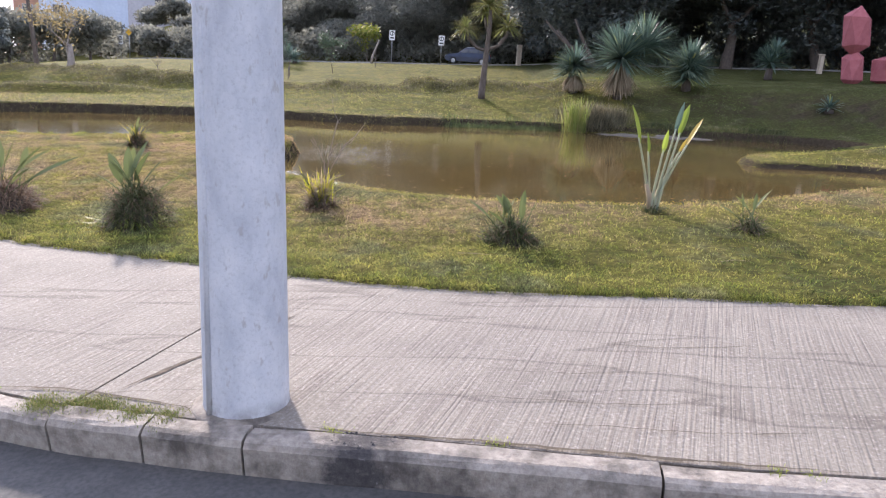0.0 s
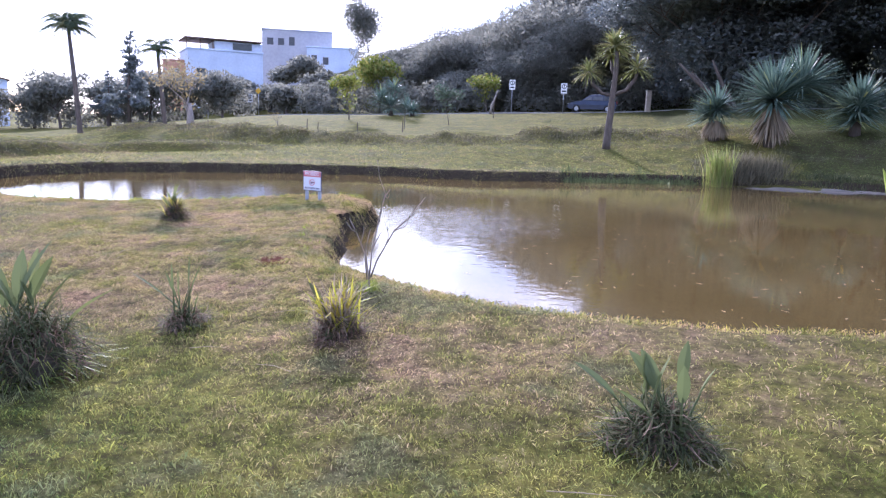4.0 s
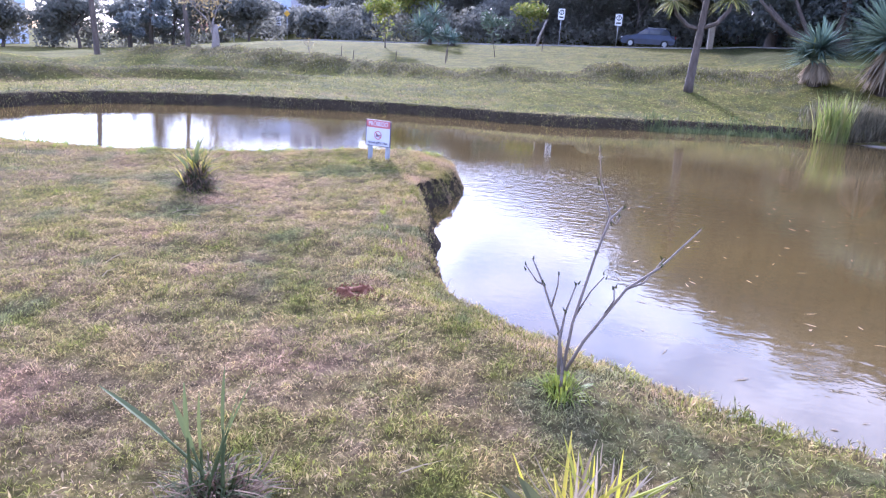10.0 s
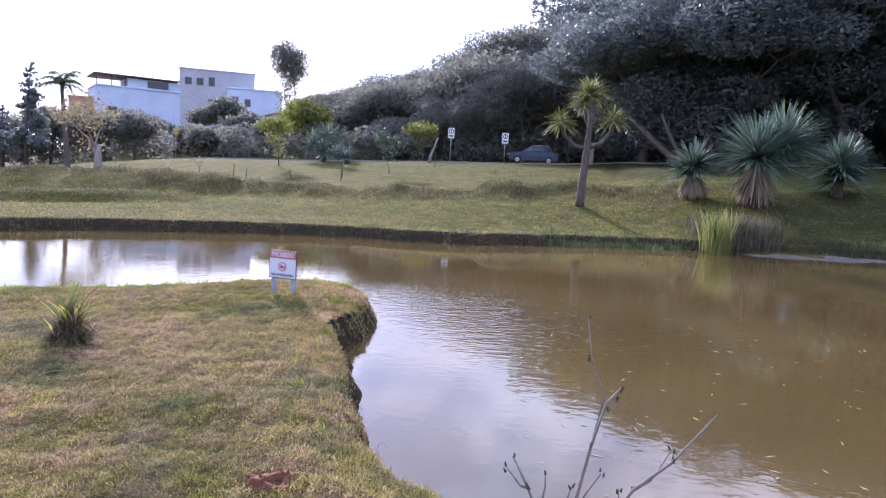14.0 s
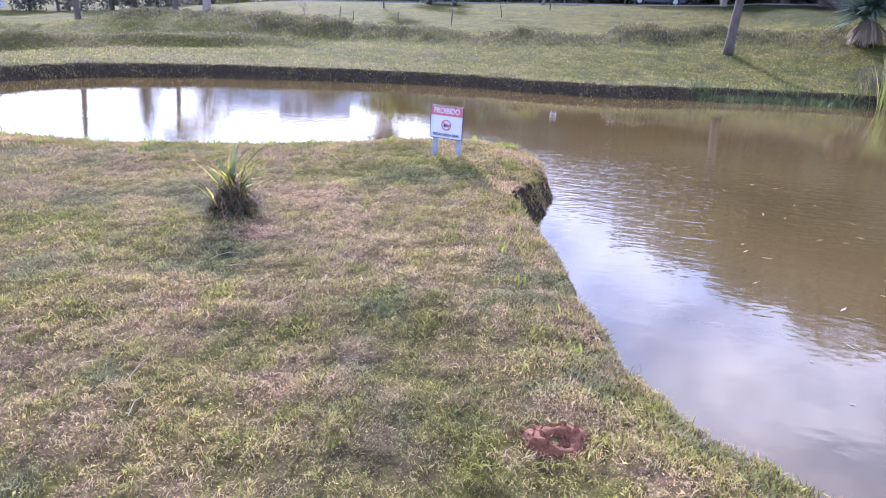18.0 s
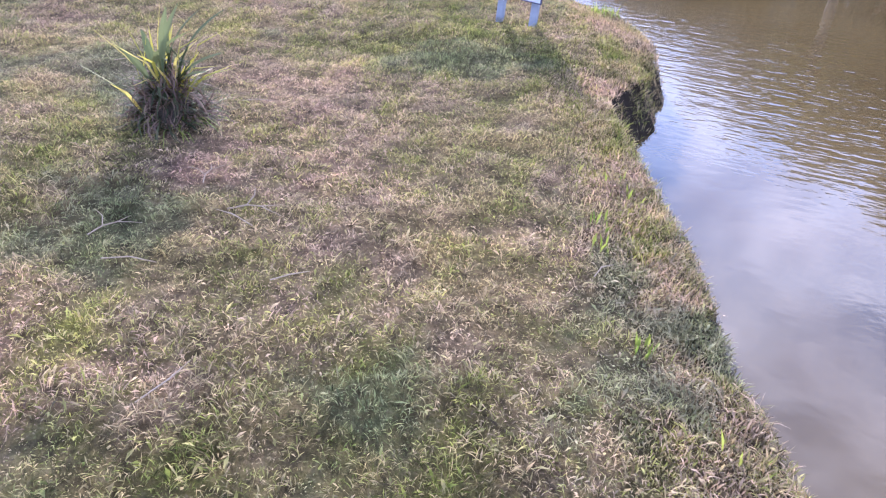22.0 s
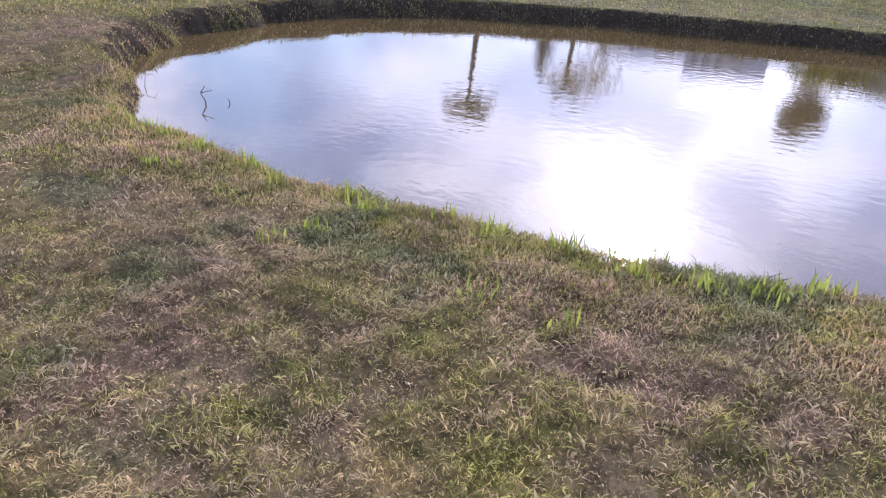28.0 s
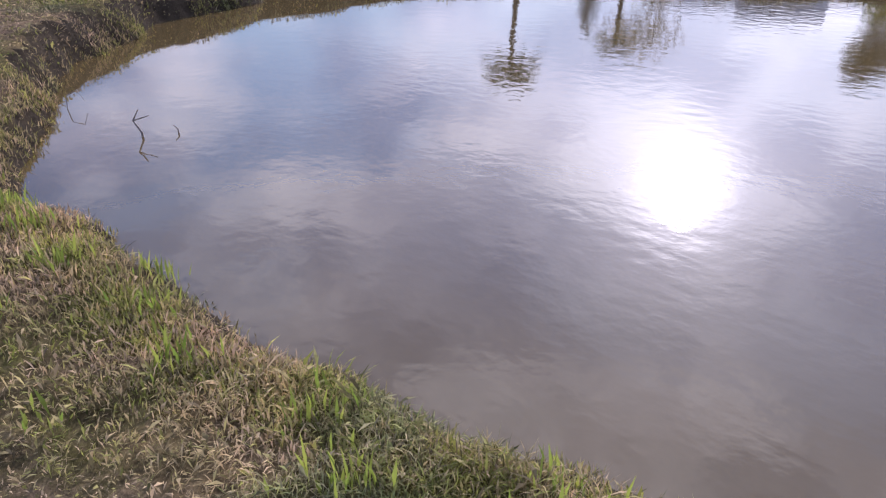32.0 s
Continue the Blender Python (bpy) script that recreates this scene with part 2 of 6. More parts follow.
class Mat:
    """A node material: base colour from noise at two scales, bump, roughness."""

    def __init__(self, name, rough=0.8, metal=0.0, spec=0.4):
        self.m = bpy.data.materials.new(name)
        self.m.use_nodes = True
        self.n, self.l = self.m.node_tree.nodes, self.m.node_tree.links
        self.b = self.n["Principled BSDF"]
        self.b.inputs["Roughness"].default_value, self.b.inputs["Metallic"].default_value = rough, metal
        self.b.inputs["Specular IOR Level"].default_value = spec
        self.co = self.n.new("ShaderNodeTexCoord").outputs["Object"]

    def noise(self, scale, detail=4.0, rough=0.55, stretch=None, vec=None):
        t = self.n.new("ShaderNodeTexNoise")
        t.inputs["Scale"].default_value, t.inputs["Detail"].default_value, t.inputs["Roughness"].default_value = scale, detail, rough
        v = vec or self.co
        if stretch:
            mp = self.n.new("ShaderNodeMapping")
            mp.inputs["Scale"].default_value = stretch
            self.l.new(v, mp.inputs["Vector"])
            v = mp.outputs["Vector"]
        self.l.new(v, t.inputs["Vector"])
        return t.outputs["Fac"]

    def ramp(self, fac, stops):
        r = self.n.new("ShaderNodeValToRGB")
        e = r.color_ramp.elements
        while len(e) < len(stops):
            e.new(0.5)
        for k, (pos, col) in zip(e, stops):
            k.position, k.color = pos, (*(col if hasattr(col, "__len__") else (col,) * 3), 1)
        self.l.new(fac, r.inputs["Fac"])
        return r.outputs["Color"]

    def mix(self, fac, a, b, mode="MIX"):
        x = self.n.new("ShaderNodeMix")
        x.data_type, x.blend_type = "RGBA", mode
        for key, value in (("Factor", fac), ("A", a), ("B", b)):
            if hasattr(value, "links"):
                self.l.new(value, x.inputs[key])
            else:
                x.inputs[key].default_value = value if key == "Factor" else (*value, 1)
        return x.outputs["Result"]

    def random(self):
        return self.n.new("ShaderNodeObjectInfo").outputs["Random"]

    def island(self):
        return self.n.new("ShaderNodeNewGeometry").outputs["Random Per Island"]

    def colour(self, out):
        self.l.new(out, self.b.inputs["Base Color"])
        return self

    def bump(self, height, strength=0.4, distance=0.01):
        b = self.n.new("ShaderNodeBump")
        b.inputs["Strength"].default_value, b.inputs["Distance"].default_value = strength, distance
        self.l.new(height, b.inputs["Height"])
        self.l.new(b.outputs["Normal"], self.b.inputs["Normal"])
        return self

    def roughness(self, out):
        self.l.new(out, self.b.inputs["Roughness"])
        return self


def plain(name, low, high, scale=6.0, rough=0.8, bump=0.3, dist=0.01, metal=0.0, stretch=None, spec=0.4, vary=0.0):
    m = Mat(name, rough, metal, spec)
    fine = m.noise(scale, 6.0, 0.6, stretch)
    coarse = m.noise(scale * 0.13, 3.0, 0.5, stretch)
    c = m.ramp(fine, [(0.3, low), (0.72, high)])
    c = m.mix(m.ramp(coarse, [(0.35, 0.0), (0.7, 0.45)]), c, tuple(x * 0.72 for x in low))
    if vary:
        c = m.mix(m.ramp(m.random(), [(0.0, 0.0), (1.0, vary)]), c, tuple(min(1, x * 1.35) for x in high))
    m.colour(c)
    if bump:
        m.bump(fine, bump, dist)
    return m.m


def leafy(name, stops, rough=0.55, through=0.35, spec=0.35, by_object=False):
    """Leaf material: hue picked per island, some light let through."""
    m = Mat(name, rough, 0.0, spec)
    c = m.ramp(m.island(), stops)
    if by_object:
        c = m.mix(m.ramp(m.random(), [(0.0, 0.0), (1.0, 0.5)]), c, stops[0][1])
    m.colour(c)
    t = m.n.new("ShaderNodeBsdfTranslucent")
    m.l.new(c, t.inputs["Color"])
    mx = m.n.new("ShaderNodeMixShader")
    mx.inputs["Fac"].default_value = through
    m.l.new(m.b.outputs["BSDF"], mx.inputs[1])
    m.l.new(t.outputs["BSDF"], mx.inputs[2])
    m.l.new(mx.outputs["Shader"], m.n["Material Output"].inputs["Surface"])
    return m.m

# ---- ground, pond, water ----
def spline(points, step=0.15, closed=True):
    """A smooth curve through plan points, sampled about every step metres."""
    p, out, n = [np.array(q, float) for q in points], [], len(points)
    for i in range(n if closed else n - 1):
        a, b = p[i], p[(i + 1) % n]
        pa = p[i - 1] if closed or i else 2 * a - b
        pb = p[(i + 2) % n] if closed or i < n - 2 else 2 * b - a
        k = max(2, int(np.linalg.norm(b - a) / step))
        for t in np.arange(k) / k:
            out.append(0.5 * (2 * a + (b - pa) * t + (2 * pa - 5 * a + 4 * b - pb) * t * t + (3 * a - pa - 3 * b + pb) * t ** 3))
    if not closed:
        out.append(p[-1])
    return np.array(out)


def smooth(a, b, x):
    t = np.clip((x - a) / (b - a), 0, 1)
    return t * t * (3 - 2 * t)


def wave(x, y, scale, seed=0):
    """Cheap smooth noise for the lie of the land, about -1 to 1."""
    r = np.random.RandomState(seed)
    s = np.zeros(np.broadcast(x, y).shape)
    for _ in range(7):
        a, ph, k = r.rand() * 6.283, r.rand() * 6.283, (0.6 + 0.9 * r.rand()) / scale * 6.283
        s = s + np.sin((x * math.cos(a) + y * math.sin(a)) * k + ph)
    return s / 4.0


def signed_distance(x, y, curve):
    """Distance to a closed curve, negative inside; far points get the distance to its box."""
    shape, x, y = x.shape, x.ravel(), y.ravel()
    lo, hi = curve.min(0) - 6, curve.max(0) + 6
    d = np.maximum(np.maximum(lo[0] - x, x - hi[0]), np.maximum(lo[1] - y, y - hi[1])) + 6.0
    near = np.where(d < 6.0)[0]
    nxt = np.roll(curve, -1, 0)
    for part_ in np.array_split(near, max(1, len(near) // 4000)):
        qx, qy = x[part_][:, None], y[part_][:, None]
        best = np.sqrt(np.min((qx - curve[:, 0]) ** 2 + (qy - curve[:, 1]) ** 2, 1))
        cross = (curve[:, 1] > qy) != (nxt[:, 1] > qy)
        xi = curve[:, 0] + (qy - curve[:, 1]) * (nxt[:, 0] - curve[:, 0]) / (nxt[:, 1] - curve[:, 1] + 1e-12)
        inside = (np.sum(cross & (qx < xi), 1) % 2) == 1
        d[part_] = np.where(inside, -best, best)
    return d.reshape(shape)


NEAR_SHORE = [(-2.36, 10.5), (-2.1, 10.28), (-1.84, 10.05), (-1.45, 9.74), (-1.0, 9.42), (-0.5, 9.18), (0.1, 8.98), (0.8, 8.78), (1.7, 8.66), (2.7, 8.76), (3.8, 9.05), (5.0, 9.55), (6.3, 10.1), (8.2, 10.7), (11, 11.6), (13.6, 13.2), (14.2, 15.4), (12.8, 17.6), (10.6, 18.2), (9.2, 18.05), (8.3, 18.05), (7.95, 18.6), (8.3, 19.9)]
FAR_SHORE = [(9.5, 21.4), (11.8, 23.2), (14.6, 25.4), (16.2, 27.6), (14.4, 29.0), (11.6, 29.1), (9.0, 29.0), (7.1, 28.9), (5.9, 29.0), (4.4, 29.1), (2.9, 28.8), (1.6, 28.4), (0.4, 27.8), (-0.9, 27.2), (-2.1, 26.6), (-3.7, 26.4), (-5.4, 26.6), (-7.0, 26.4), (-8.7, 25.9), (-10.2, 25.25), (-11.4, 24.6), (-12.6, 23.8), (-13.6, 22.95), (-14.3, 21.9), (-14.6, 20.7), (-14.4, 19.3)]
WEST_SHORE = [(-13.9, 18.1), (-13.2, 17.1), (-12.5, 16.55), (-11.9, 16.15), (-11.3, 15.8), (-10.75, 15.38), (-10.3, 15.2), (-9.7, 15.26), (-9.1, 15.3), (-8.4, 15.32), (-7.6, 15.5), (-6.9, 15.6), (-6.3, 15.76), (-5.6, 16.0), (-4.8, 16.33), (-4.05, 16.38), (-3.5, 15.98), (-3.24, 15.4), (-3.2, 14.9), (-3.33, 14.4), (-3.44, 14.05), (-3.36, 13.6), (-3.2, 13.1), (-3.06, 12.6), (-2.95, 12.15), (-2.85, 11.75), (-2.73, 11.3), (-2.56, 10.85)]
POND = spline(NEAR_SHORE + FAR_SHORE + WEST_SHORE, 0.14)
# pavement: edge beside the lawn, and front of the kerb
LAWN_EDGE = spline([(-16, 12.4), (-9, 8.6), (-6, 7.1), (-4, 6.14), (-2.94, 5.77), (-2, 5.45), (-1.15, 5.18), (0.35, 4.9), (1.74, 4.81), (3.2, 4.74), (7, 4.75), (14, 5.4)], 0.2, False)
KERB_EDGE = spline([(-16, 9.6), (-9, 5.9), (-6, 4.55), (-4, 3.72), (-2.11, 3.05), (-1.35, 2.88), (-0.63, 2.76), (0.1, 2.67), (0.73, 2.58), (1.66, 2.47), (4, 2.32), (8, 2.4), (14, 3.1)], 0.1, False)


def shore_distance(x, y):
    return signed_distance(np.asarray(x, float), np.asarray(y, float), POND)


def hump(x, y, cx, cy, rx, ry, h, turn=0.0):
    c, s = math.cos(radians(turn)), math.sin(radians(turn))
    u, v = ((x - cx) * c + (y - cy) * s) / rx, (-(x - cx) * s + (y - cy) * c) / ry
    return h * np.exp(-(u * u + v * v) ** 1.5)


def lie(x, y):
    """The lie of the land without the pond."""
    z = -0.04 + 0.02 * wave(x, y, 4.0, 1) + 0.012 * wave(x, y, 1.3, 2) + 0.009 * wave(x, y, 0.5, 4)
    road_rise = 0.97 * smooth(44, 63, y) * smooth(-46, -26, x)
    lawn = np.minimum(0.045 * np.maximum(0, (x - 6) * 0.5 + (y - 24) * 0.6), 1.05) * smooth(4, 9, x) * smooth(14, 26, y)
    z = z + np.maximum(road_rise, lawn) - 0.12 * smooth(24, 34, y) * smooth(10, 4, x)
    z = z + 9.0 * smooth(76, 135, y) * smooth(-75, -30, x) + 9.0 * smooth(45, 110, x) * smooth(40, 75, y)
    berm = 36.0 + 1.2 * np.sin(x * 0.21) + 0.5 * np.sin(x * 0.6 + 1)
    rough = 0.7 + 0.3 * wave(x, y, 3.4, 3) + 0.17 * wave(x, y, 1.1, 6)
    z = z + 0.5 * rough * np.exp(-((y - berm) / 1.9) ** 2) * smooth(-27, -22, x) * smooth(10, 5, x)
    z = z + hump(x, y, -18, 36.5, 8.0, 3.2, 0.62, 4) + hump(x, y, -31.5, 33, 5.0, 2.4, 0.75, 15) + hump(x, y, -20.3, 25.8, 3.6, 0.9, 0.5, 48) + hump(x, y, -15.5, 30.0, 3.2, 0.9, 0.4, 20) + hump(x, y, -0.5, 36.2, 1.5, 1.0, 0.25) - hump(x, y, -6.6, 15.3, 3.2, 2.6, 0.055)
    z = z + hump(x, y, 3.0, 38.0, 7, 1.8, 0.3) - hump(x, y, -24, 24.4, 4.0, 0.8, 0.18, 8)
    return z


def incline(x, y):
    """The even slope under the whole park."""
    return SLOPE_X * np.clip(x, -110, 90) + SLOPE_Y * np.clip(y, -60, 150)


def land(x, y, sd=None):
    """Height of the ground sheet."""
    x, y = np.asarray(x, float), np.asarray(y, float)
    sd = shore_distance(x, y) if sd is None else sd
    slope = incline(x, y)
    z = lie(x, y) + slope
    near = smooth(17.6, 16.6, y) * smooth(-12.5, -10.5, x) * smooth(9, 7, x - 0.3 * (y - 9))
    edge = near * np.maximum(slope - 0.13 - 0.06 * smooth(13.5, 15.2, y), WATER + 0.1) + (1 - near) * (WATER + 0.3 - 0.14 * smooth(4, 7, x) * smooth(25, 23, y))
    wob = sd + 0.06 * near - 0.1 * near * np.exp(-((x + 3.2) ** 2 + (y - 14.9) ** 2) / 1.0) - 0.3 * (1 - near) + 0.05 * wave(x, y, 0.7, 5) + 0.1 * (1 - near) * wave(x, y, 1.5, 7)
    z = z + (edge - z) * (near * 0.85 * (1 - smooth(-0.02, 0.55, wob)) + (1 - near) * (1 - smooth(0.2, 5.6, wob)))
    drop = smooth(0.06, -0.26, wob)
    z = z * (1 - drop) + (WATER - 0.12) * drop
    z = z - 0.5 * smooth(-0.2, -2.5, sd)
    sand = np.exp(-((x - 8.2) / 2.1) ** 2 - ((y - 29.0) / 0.6) ** 2)
    z = np.maximum(z, np.where(sand > 0.25, WATER + 0.12 * (sand - 0.25), -9))
    far = np.interp(x, LAWN_EDGE[:, 0], LAWN_EDGE[:, 1])
    z = z + (0.015 + slope - z) * smooth(far + 1.0, far + 0.1, y) * smooth(0, 1.5, sd)
    return z - 0.6 * np.clip(far + 0.05 - y, 0, 0.5)


def axis(knots):
    """Grid lines: (from, to, step) stretches."""
    out = []
    for a, b, s in knots:
        k = max(1, int(round((b - a) / s)))
        out += list(a + (b - a) * np.arange(k) / k)
    return np.array(out + [knots[-1][1]])


def grid_mesh(name, xs, ys, material):
    gx, gy = np.meshgrid(xs, ys)
    gz = land(gx, gy)
    nx, ny = len(xs), len(ys)
    i = (np.arange(ny - 1)[:, None] * nx + np.arange(nx - 1)).ravel()
    return big_mesh(name, np.stack([gx, gy, gz], -1).reshape(-1, 3), np.stack([i, i + 1, i + nx + 1, i + nx], -1), material, True, lush_shade(gx, gy).ravel())


# grass: patches of straw and green, darker soil where the bank is steep
def lush_shade(x, y, sd=None):
    """How green the turf is: above 0 green tufts, below 0 dry straw; higher still where tree shade is painted on the
    far right lawn.
    """
    g = 0.42 * wave(x, y, 2.1, 31) + 0.34 * wave(x, y, 0.75, 32) + 0.42 * wave(x, y, 0.30, 33) + 0.30 * wave(x, y, 0.13, 35) + 0.22 * wave(x, y, 6.0, 34)
    far = np.interp(x, LAWN_EDGE[:, 0], LAWN_EDGE[:, 1])
    sd = shore_distance(x, y) if sd is None else sd
    # the 1.7 term greens the far right lawn and paints the trees' shade there
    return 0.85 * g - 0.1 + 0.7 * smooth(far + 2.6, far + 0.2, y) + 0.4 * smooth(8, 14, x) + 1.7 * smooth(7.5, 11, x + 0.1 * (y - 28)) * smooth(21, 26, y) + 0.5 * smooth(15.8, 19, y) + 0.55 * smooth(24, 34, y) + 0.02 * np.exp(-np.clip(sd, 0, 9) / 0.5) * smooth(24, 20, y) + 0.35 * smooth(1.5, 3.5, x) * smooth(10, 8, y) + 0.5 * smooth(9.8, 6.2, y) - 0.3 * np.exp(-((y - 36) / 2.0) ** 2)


def grass_colour(m, jitter, amount):
    at = m.n.new("ShaderNodeAttribute")
    at.attribute_name = "patch"
    patch = m.n.new("ShaderNodeMapRange")
    patch.inputs["From Min"].default_value, patch.inputs["From Max"].default_value = -1.0, 2.0
    vary = m.n.new("ShaderNodeMath")
    vary.operation = "MULTIPLY_ADD"
    vary.inputs[1].default_value = amount
    m.l.new(jitter, vary.inputs[0])
    m.l.new(at.outputs["Fac"], vary.inputs[2])
    centre = m.n.new("ShaderNodeMath")
    centre.operation = "SUBTRACT"
    centre.inputs[1].default_value = amount / 2
    m.l.new(vary.outputs["Value"], centre.inputs[0])
    m.l.new(centre.outputs["Value"], patch.inputs["Value"])
    fine = m.noise(14.0, 7.0, 0.75)
    tint = m.noise(1.7, 4.0, 0.6)
    straw = m.ramp(tint, [(0.35, (0.38, 0.295, 0.14)), (0.52, (0.42, 0.31, 0.20)), (0.68, (0.41, 0.275, 0.20))])
    green = m.ramp(tint, [(0.35, (0.20, 0.225, 0.05)), (0.6, (0.325, 0.31, 0.085))])
    a = m.mix(m.ramp(patch.outputs["Result"], [(0.187, 0.0), (0.533, 1.0)]), straw, green)
    # deep green: watered turf, with tree shade put into its colour
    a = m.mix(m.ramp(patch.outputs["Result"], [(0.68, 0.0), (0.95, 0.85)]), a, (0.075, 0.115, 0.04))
    weeds = m.ramp(m.noise(1.1, 6.0, 0.62), [(0.545, 0.0), (0.62, 0.7)])
    a = m.mix(weeds, a, (0.19, 0.21, 0.11))
    tone = m.ramp(m.noise(6.0, 5.0, 0.65), [(0.34, (0.62, 0.64, 0.6)), (0.48, (0.95, 0.95, 0.95)), (0.68, (1.22, 1.18, 1.12))])
    broad = m.ramp(m.noise(1.3, 7.0, 0.7), [(0.36, (0.74, 0.76, 0.72)), (0.5, (1.0, 1.0, 1.0)), (0.64, (1.2, 1.16, 1.1))])
    return m.mix(1.0, m.mix(1.0, a, tone, "MULTIPLY"), broad, "MULTIPLY"), fine


gm = Mat("lawn", 1.0, 0.0, 0.03)
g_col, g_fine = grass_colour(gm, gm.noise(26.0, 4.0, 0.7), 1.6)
geo_node = gm.n.new("ShaderNodeNewGeometry")
split = gm.n.new("ShaderNodeSeparateXYZ")
gm.l.new(geo_node.outputs["True Normal"], split.inputs["Vector"])
soil = gm.ramp(gm.noise(7.0, 6.0, 0.7), [(0.3, (0.045, 0.036, 0.028)), (0.7, (0.13, 0.105, 0.075))])
steep = gm.ramp(split.outputs["Z"], [(0.78, 1.0), (0.94, 0.0)])
g_col = gm.mix(gm.ramp(g_fine, [(0.36, 0.85), (0.58, 0.12)]), g_col, (0.075, 0.06, 0.035))
g_col = gm.mix(gm.ramp(g_fine, [(0.55, 0.0), (0.75, 0.5)]), g_col, (0.46, 0.37, 0.24))
g_col = gm.mix(steep, g_col, soil)
g_col = gm.mix(1.0, g_col, (0.52, 0.5, 0.46), "MULTIPLY")
gm.colour(g_col).bump(gm.noise(30.0, 6.0, 0.75), 1.0, 0.03)
M_LAWN = gm.m

ground = new("ground", grid_mesh("ground",
    axis([(-900, -200, 100), (-200, -60, 10), (-60, -26, 1.0), (-26, -15.6, 0.3), (-15.6, 8.6, 0.11), (8.6, 17, 0.2), (17, 24, 0.4), (24, 60, 1.2), (60, 200, 10), (200, 900, 100)]),
    axis([(-300, -20, 40), (-20, 4, 2), (4, 7.4, 0.11), (7.4, 16.6, 0.09), (16.6, 18.4, 0.11), (18.4, 23.5, 0.16), (23.5, 29.8, 0.11), (29.8, 42, 0.25), (42, 80, 0.8), (80, 160, 4), (160, 300, 20), (300, 1200, 150)]), M_LAWN))
tagged(ground, "mown park lawn of mixed straw and green grass around the pond", "ground", kind="structure")

wm = Mat("pond_water", 0.018, 0.0, 0.5)
w_body = wm.ramp(wm.noise(0.35, 4.0, 0.5), [(0.3, (0.076, 0.052, 0.019)), (0.7, (0.108, 0.075, 0.028))])
wm.colour(w_body)
wm.b.inputs["IOR"].default_value = 1.47
w_calm = wm.noise(0.14, 2.0, 0.5)
w_rip = wm.noise(8.5, 3.0, 0.5, (0.9, 1.1, 1.0))
w_gate = wm.mix(1.0, w_rip, wm.ramp(w_calm, [(0.38, 0.12), (0.62, 0.62)]), "MULTIPLY")
# a breeze roughens the water round the headland's tip
w_at = wm.n.new("ShaderNodeMapping")
w_at.inputs["Location"].default_value, w_at.inputs["Scale"].default_value = (0.28, -4.4, 0.0), (0.28, 0.262, 1.0)
wm.l.new(wm.co, w_at.inputs["Vector"])
w_len = wm.n.new("ShaderNodeVectorMath")
w_len.operation = "LENGTH"
wm.l.new(w_at.outputs["Vector"], w_len.inputs[0])
w_breeze = wm.ramp(w_len.outputs["Value"], [(0.25, 1.0), (1.0, 0.0)])
w_chop = wm.noise(8.0, 2.0, 0.5, (0.6, 1.5, 1.0))
w_sum = wm.mix(1.0, wm.mix(1.0, w_chop, w_breeze, "MULTIPLY"), (2.6, 2.6, 2.6), "MULTIPLY")
wm.bump(wm.mix(1.0, w_gate, w_sum, "ADD"), 0.15, 0.02)
M_WATER = wm.m
water = new("water", Geo().add([(-16, 16.2, WATER), (-4.5, 8.2, WATER), (17.5, 8.2, WATER), (17.5, 30.2, WATER), (-16, 30.2, WATER)], [(0, 1, 2, 3, 4)]).mesh("water", M_WATER))
tagged(water, "brown still pond water with faint ripples and sky reflections", "water", kind="structure")

# ---- street side: road, kerb, pavement, lamp post ----
M_ASPHALT = plain("asphalt", (0.05, 0.05, 0.05), (0.10, 0.095, 0.09), 40, 0.9, 0.5, 0.01)
cm = Mat("brushed_concrete", 0.9, 0.0, 0.2)
c_base = cm.ramp(cm.noise(1.1, 6.0, 0.6), [(0.3, (0.175, 0.156, 0.13)), (0.7, (0.24, 0.214, 0.178))])
turned = cm.n.new("ShaderNodeMapping")
turned.inputs["Rotation"].default_value = (0, 0, radians(21))
cm.l.new(cm.co, turned.inputs["Vector"])
c_brush = cm.noise(60.0, 2.0, 0.6, (1.0, 0.02, 1.0), turned.outputs["Vector"])
c_gate = cm.ramp(cm.noise(2.4, 4.0, 0.6), [(0.35, 0.15), (0.65, 1.0)])
c_base = cm.mix(cm.mix(1.0, cm.ramp(c_brush, [(0.42, 0.0), (0.6, 0.85)]), c_gate, "MULTIPLY"), c_base, (0.138, 0.115, 0.098))
c_stain = cm.noise(1.6, 4.0, 0.6, (0.35, 1.5, 1.0))
c_base = cm.mix(cm.ramp(c_stain, [(0.5, 0.0), (0.68, 0.5)]), c_base, (0.17, 0.15, 0.13))
lines = cm.n.new("ShaderNodeTexNoise")
lines.inputs["Scale"].default_value, lines.inputs["Detail"].default_value = 1.3, 3.0
wide = cm.n.new("ShaderNodeMapping")
wide.inputs["Scale"].default_value, wide.inputs["Rotation"].default_value = (0.12, 1.0, 1.0), (0, 0, radians(8))
cm.l.new(cm.co, wide.inputs["Vector"])
cm.l.new(wide.outputs["Vector"], lines.inputs["Vector"])
vein = cm.ramp(lines.outputs["Fac"], [(0.0, 0.0), (0.488, 0.0), (0.5, 0.75), (0.508, 0.0)])
c_base = cm.mix(vein, c_base, (0.10, 0.085, 0.07))
grit = cm.noise(48.0, 5.0, 0.8)
c_base = cm.mix(cm.ramp(grit, [(0.34, 0.7), (0.5, 0.0)]), c_base, (0.11, 0.09, 0.078))
c_base = cm.mix(cm.ramp(grit, [(0.55, 0.0), (0.7, 0.7)]), c_base, (0.43, 0.39, 0.36))
cm.colour(c_base).bump(cm.mix(0.25, c_brush, grit), 0.9, 0.012)
M_PAVE = cm.m
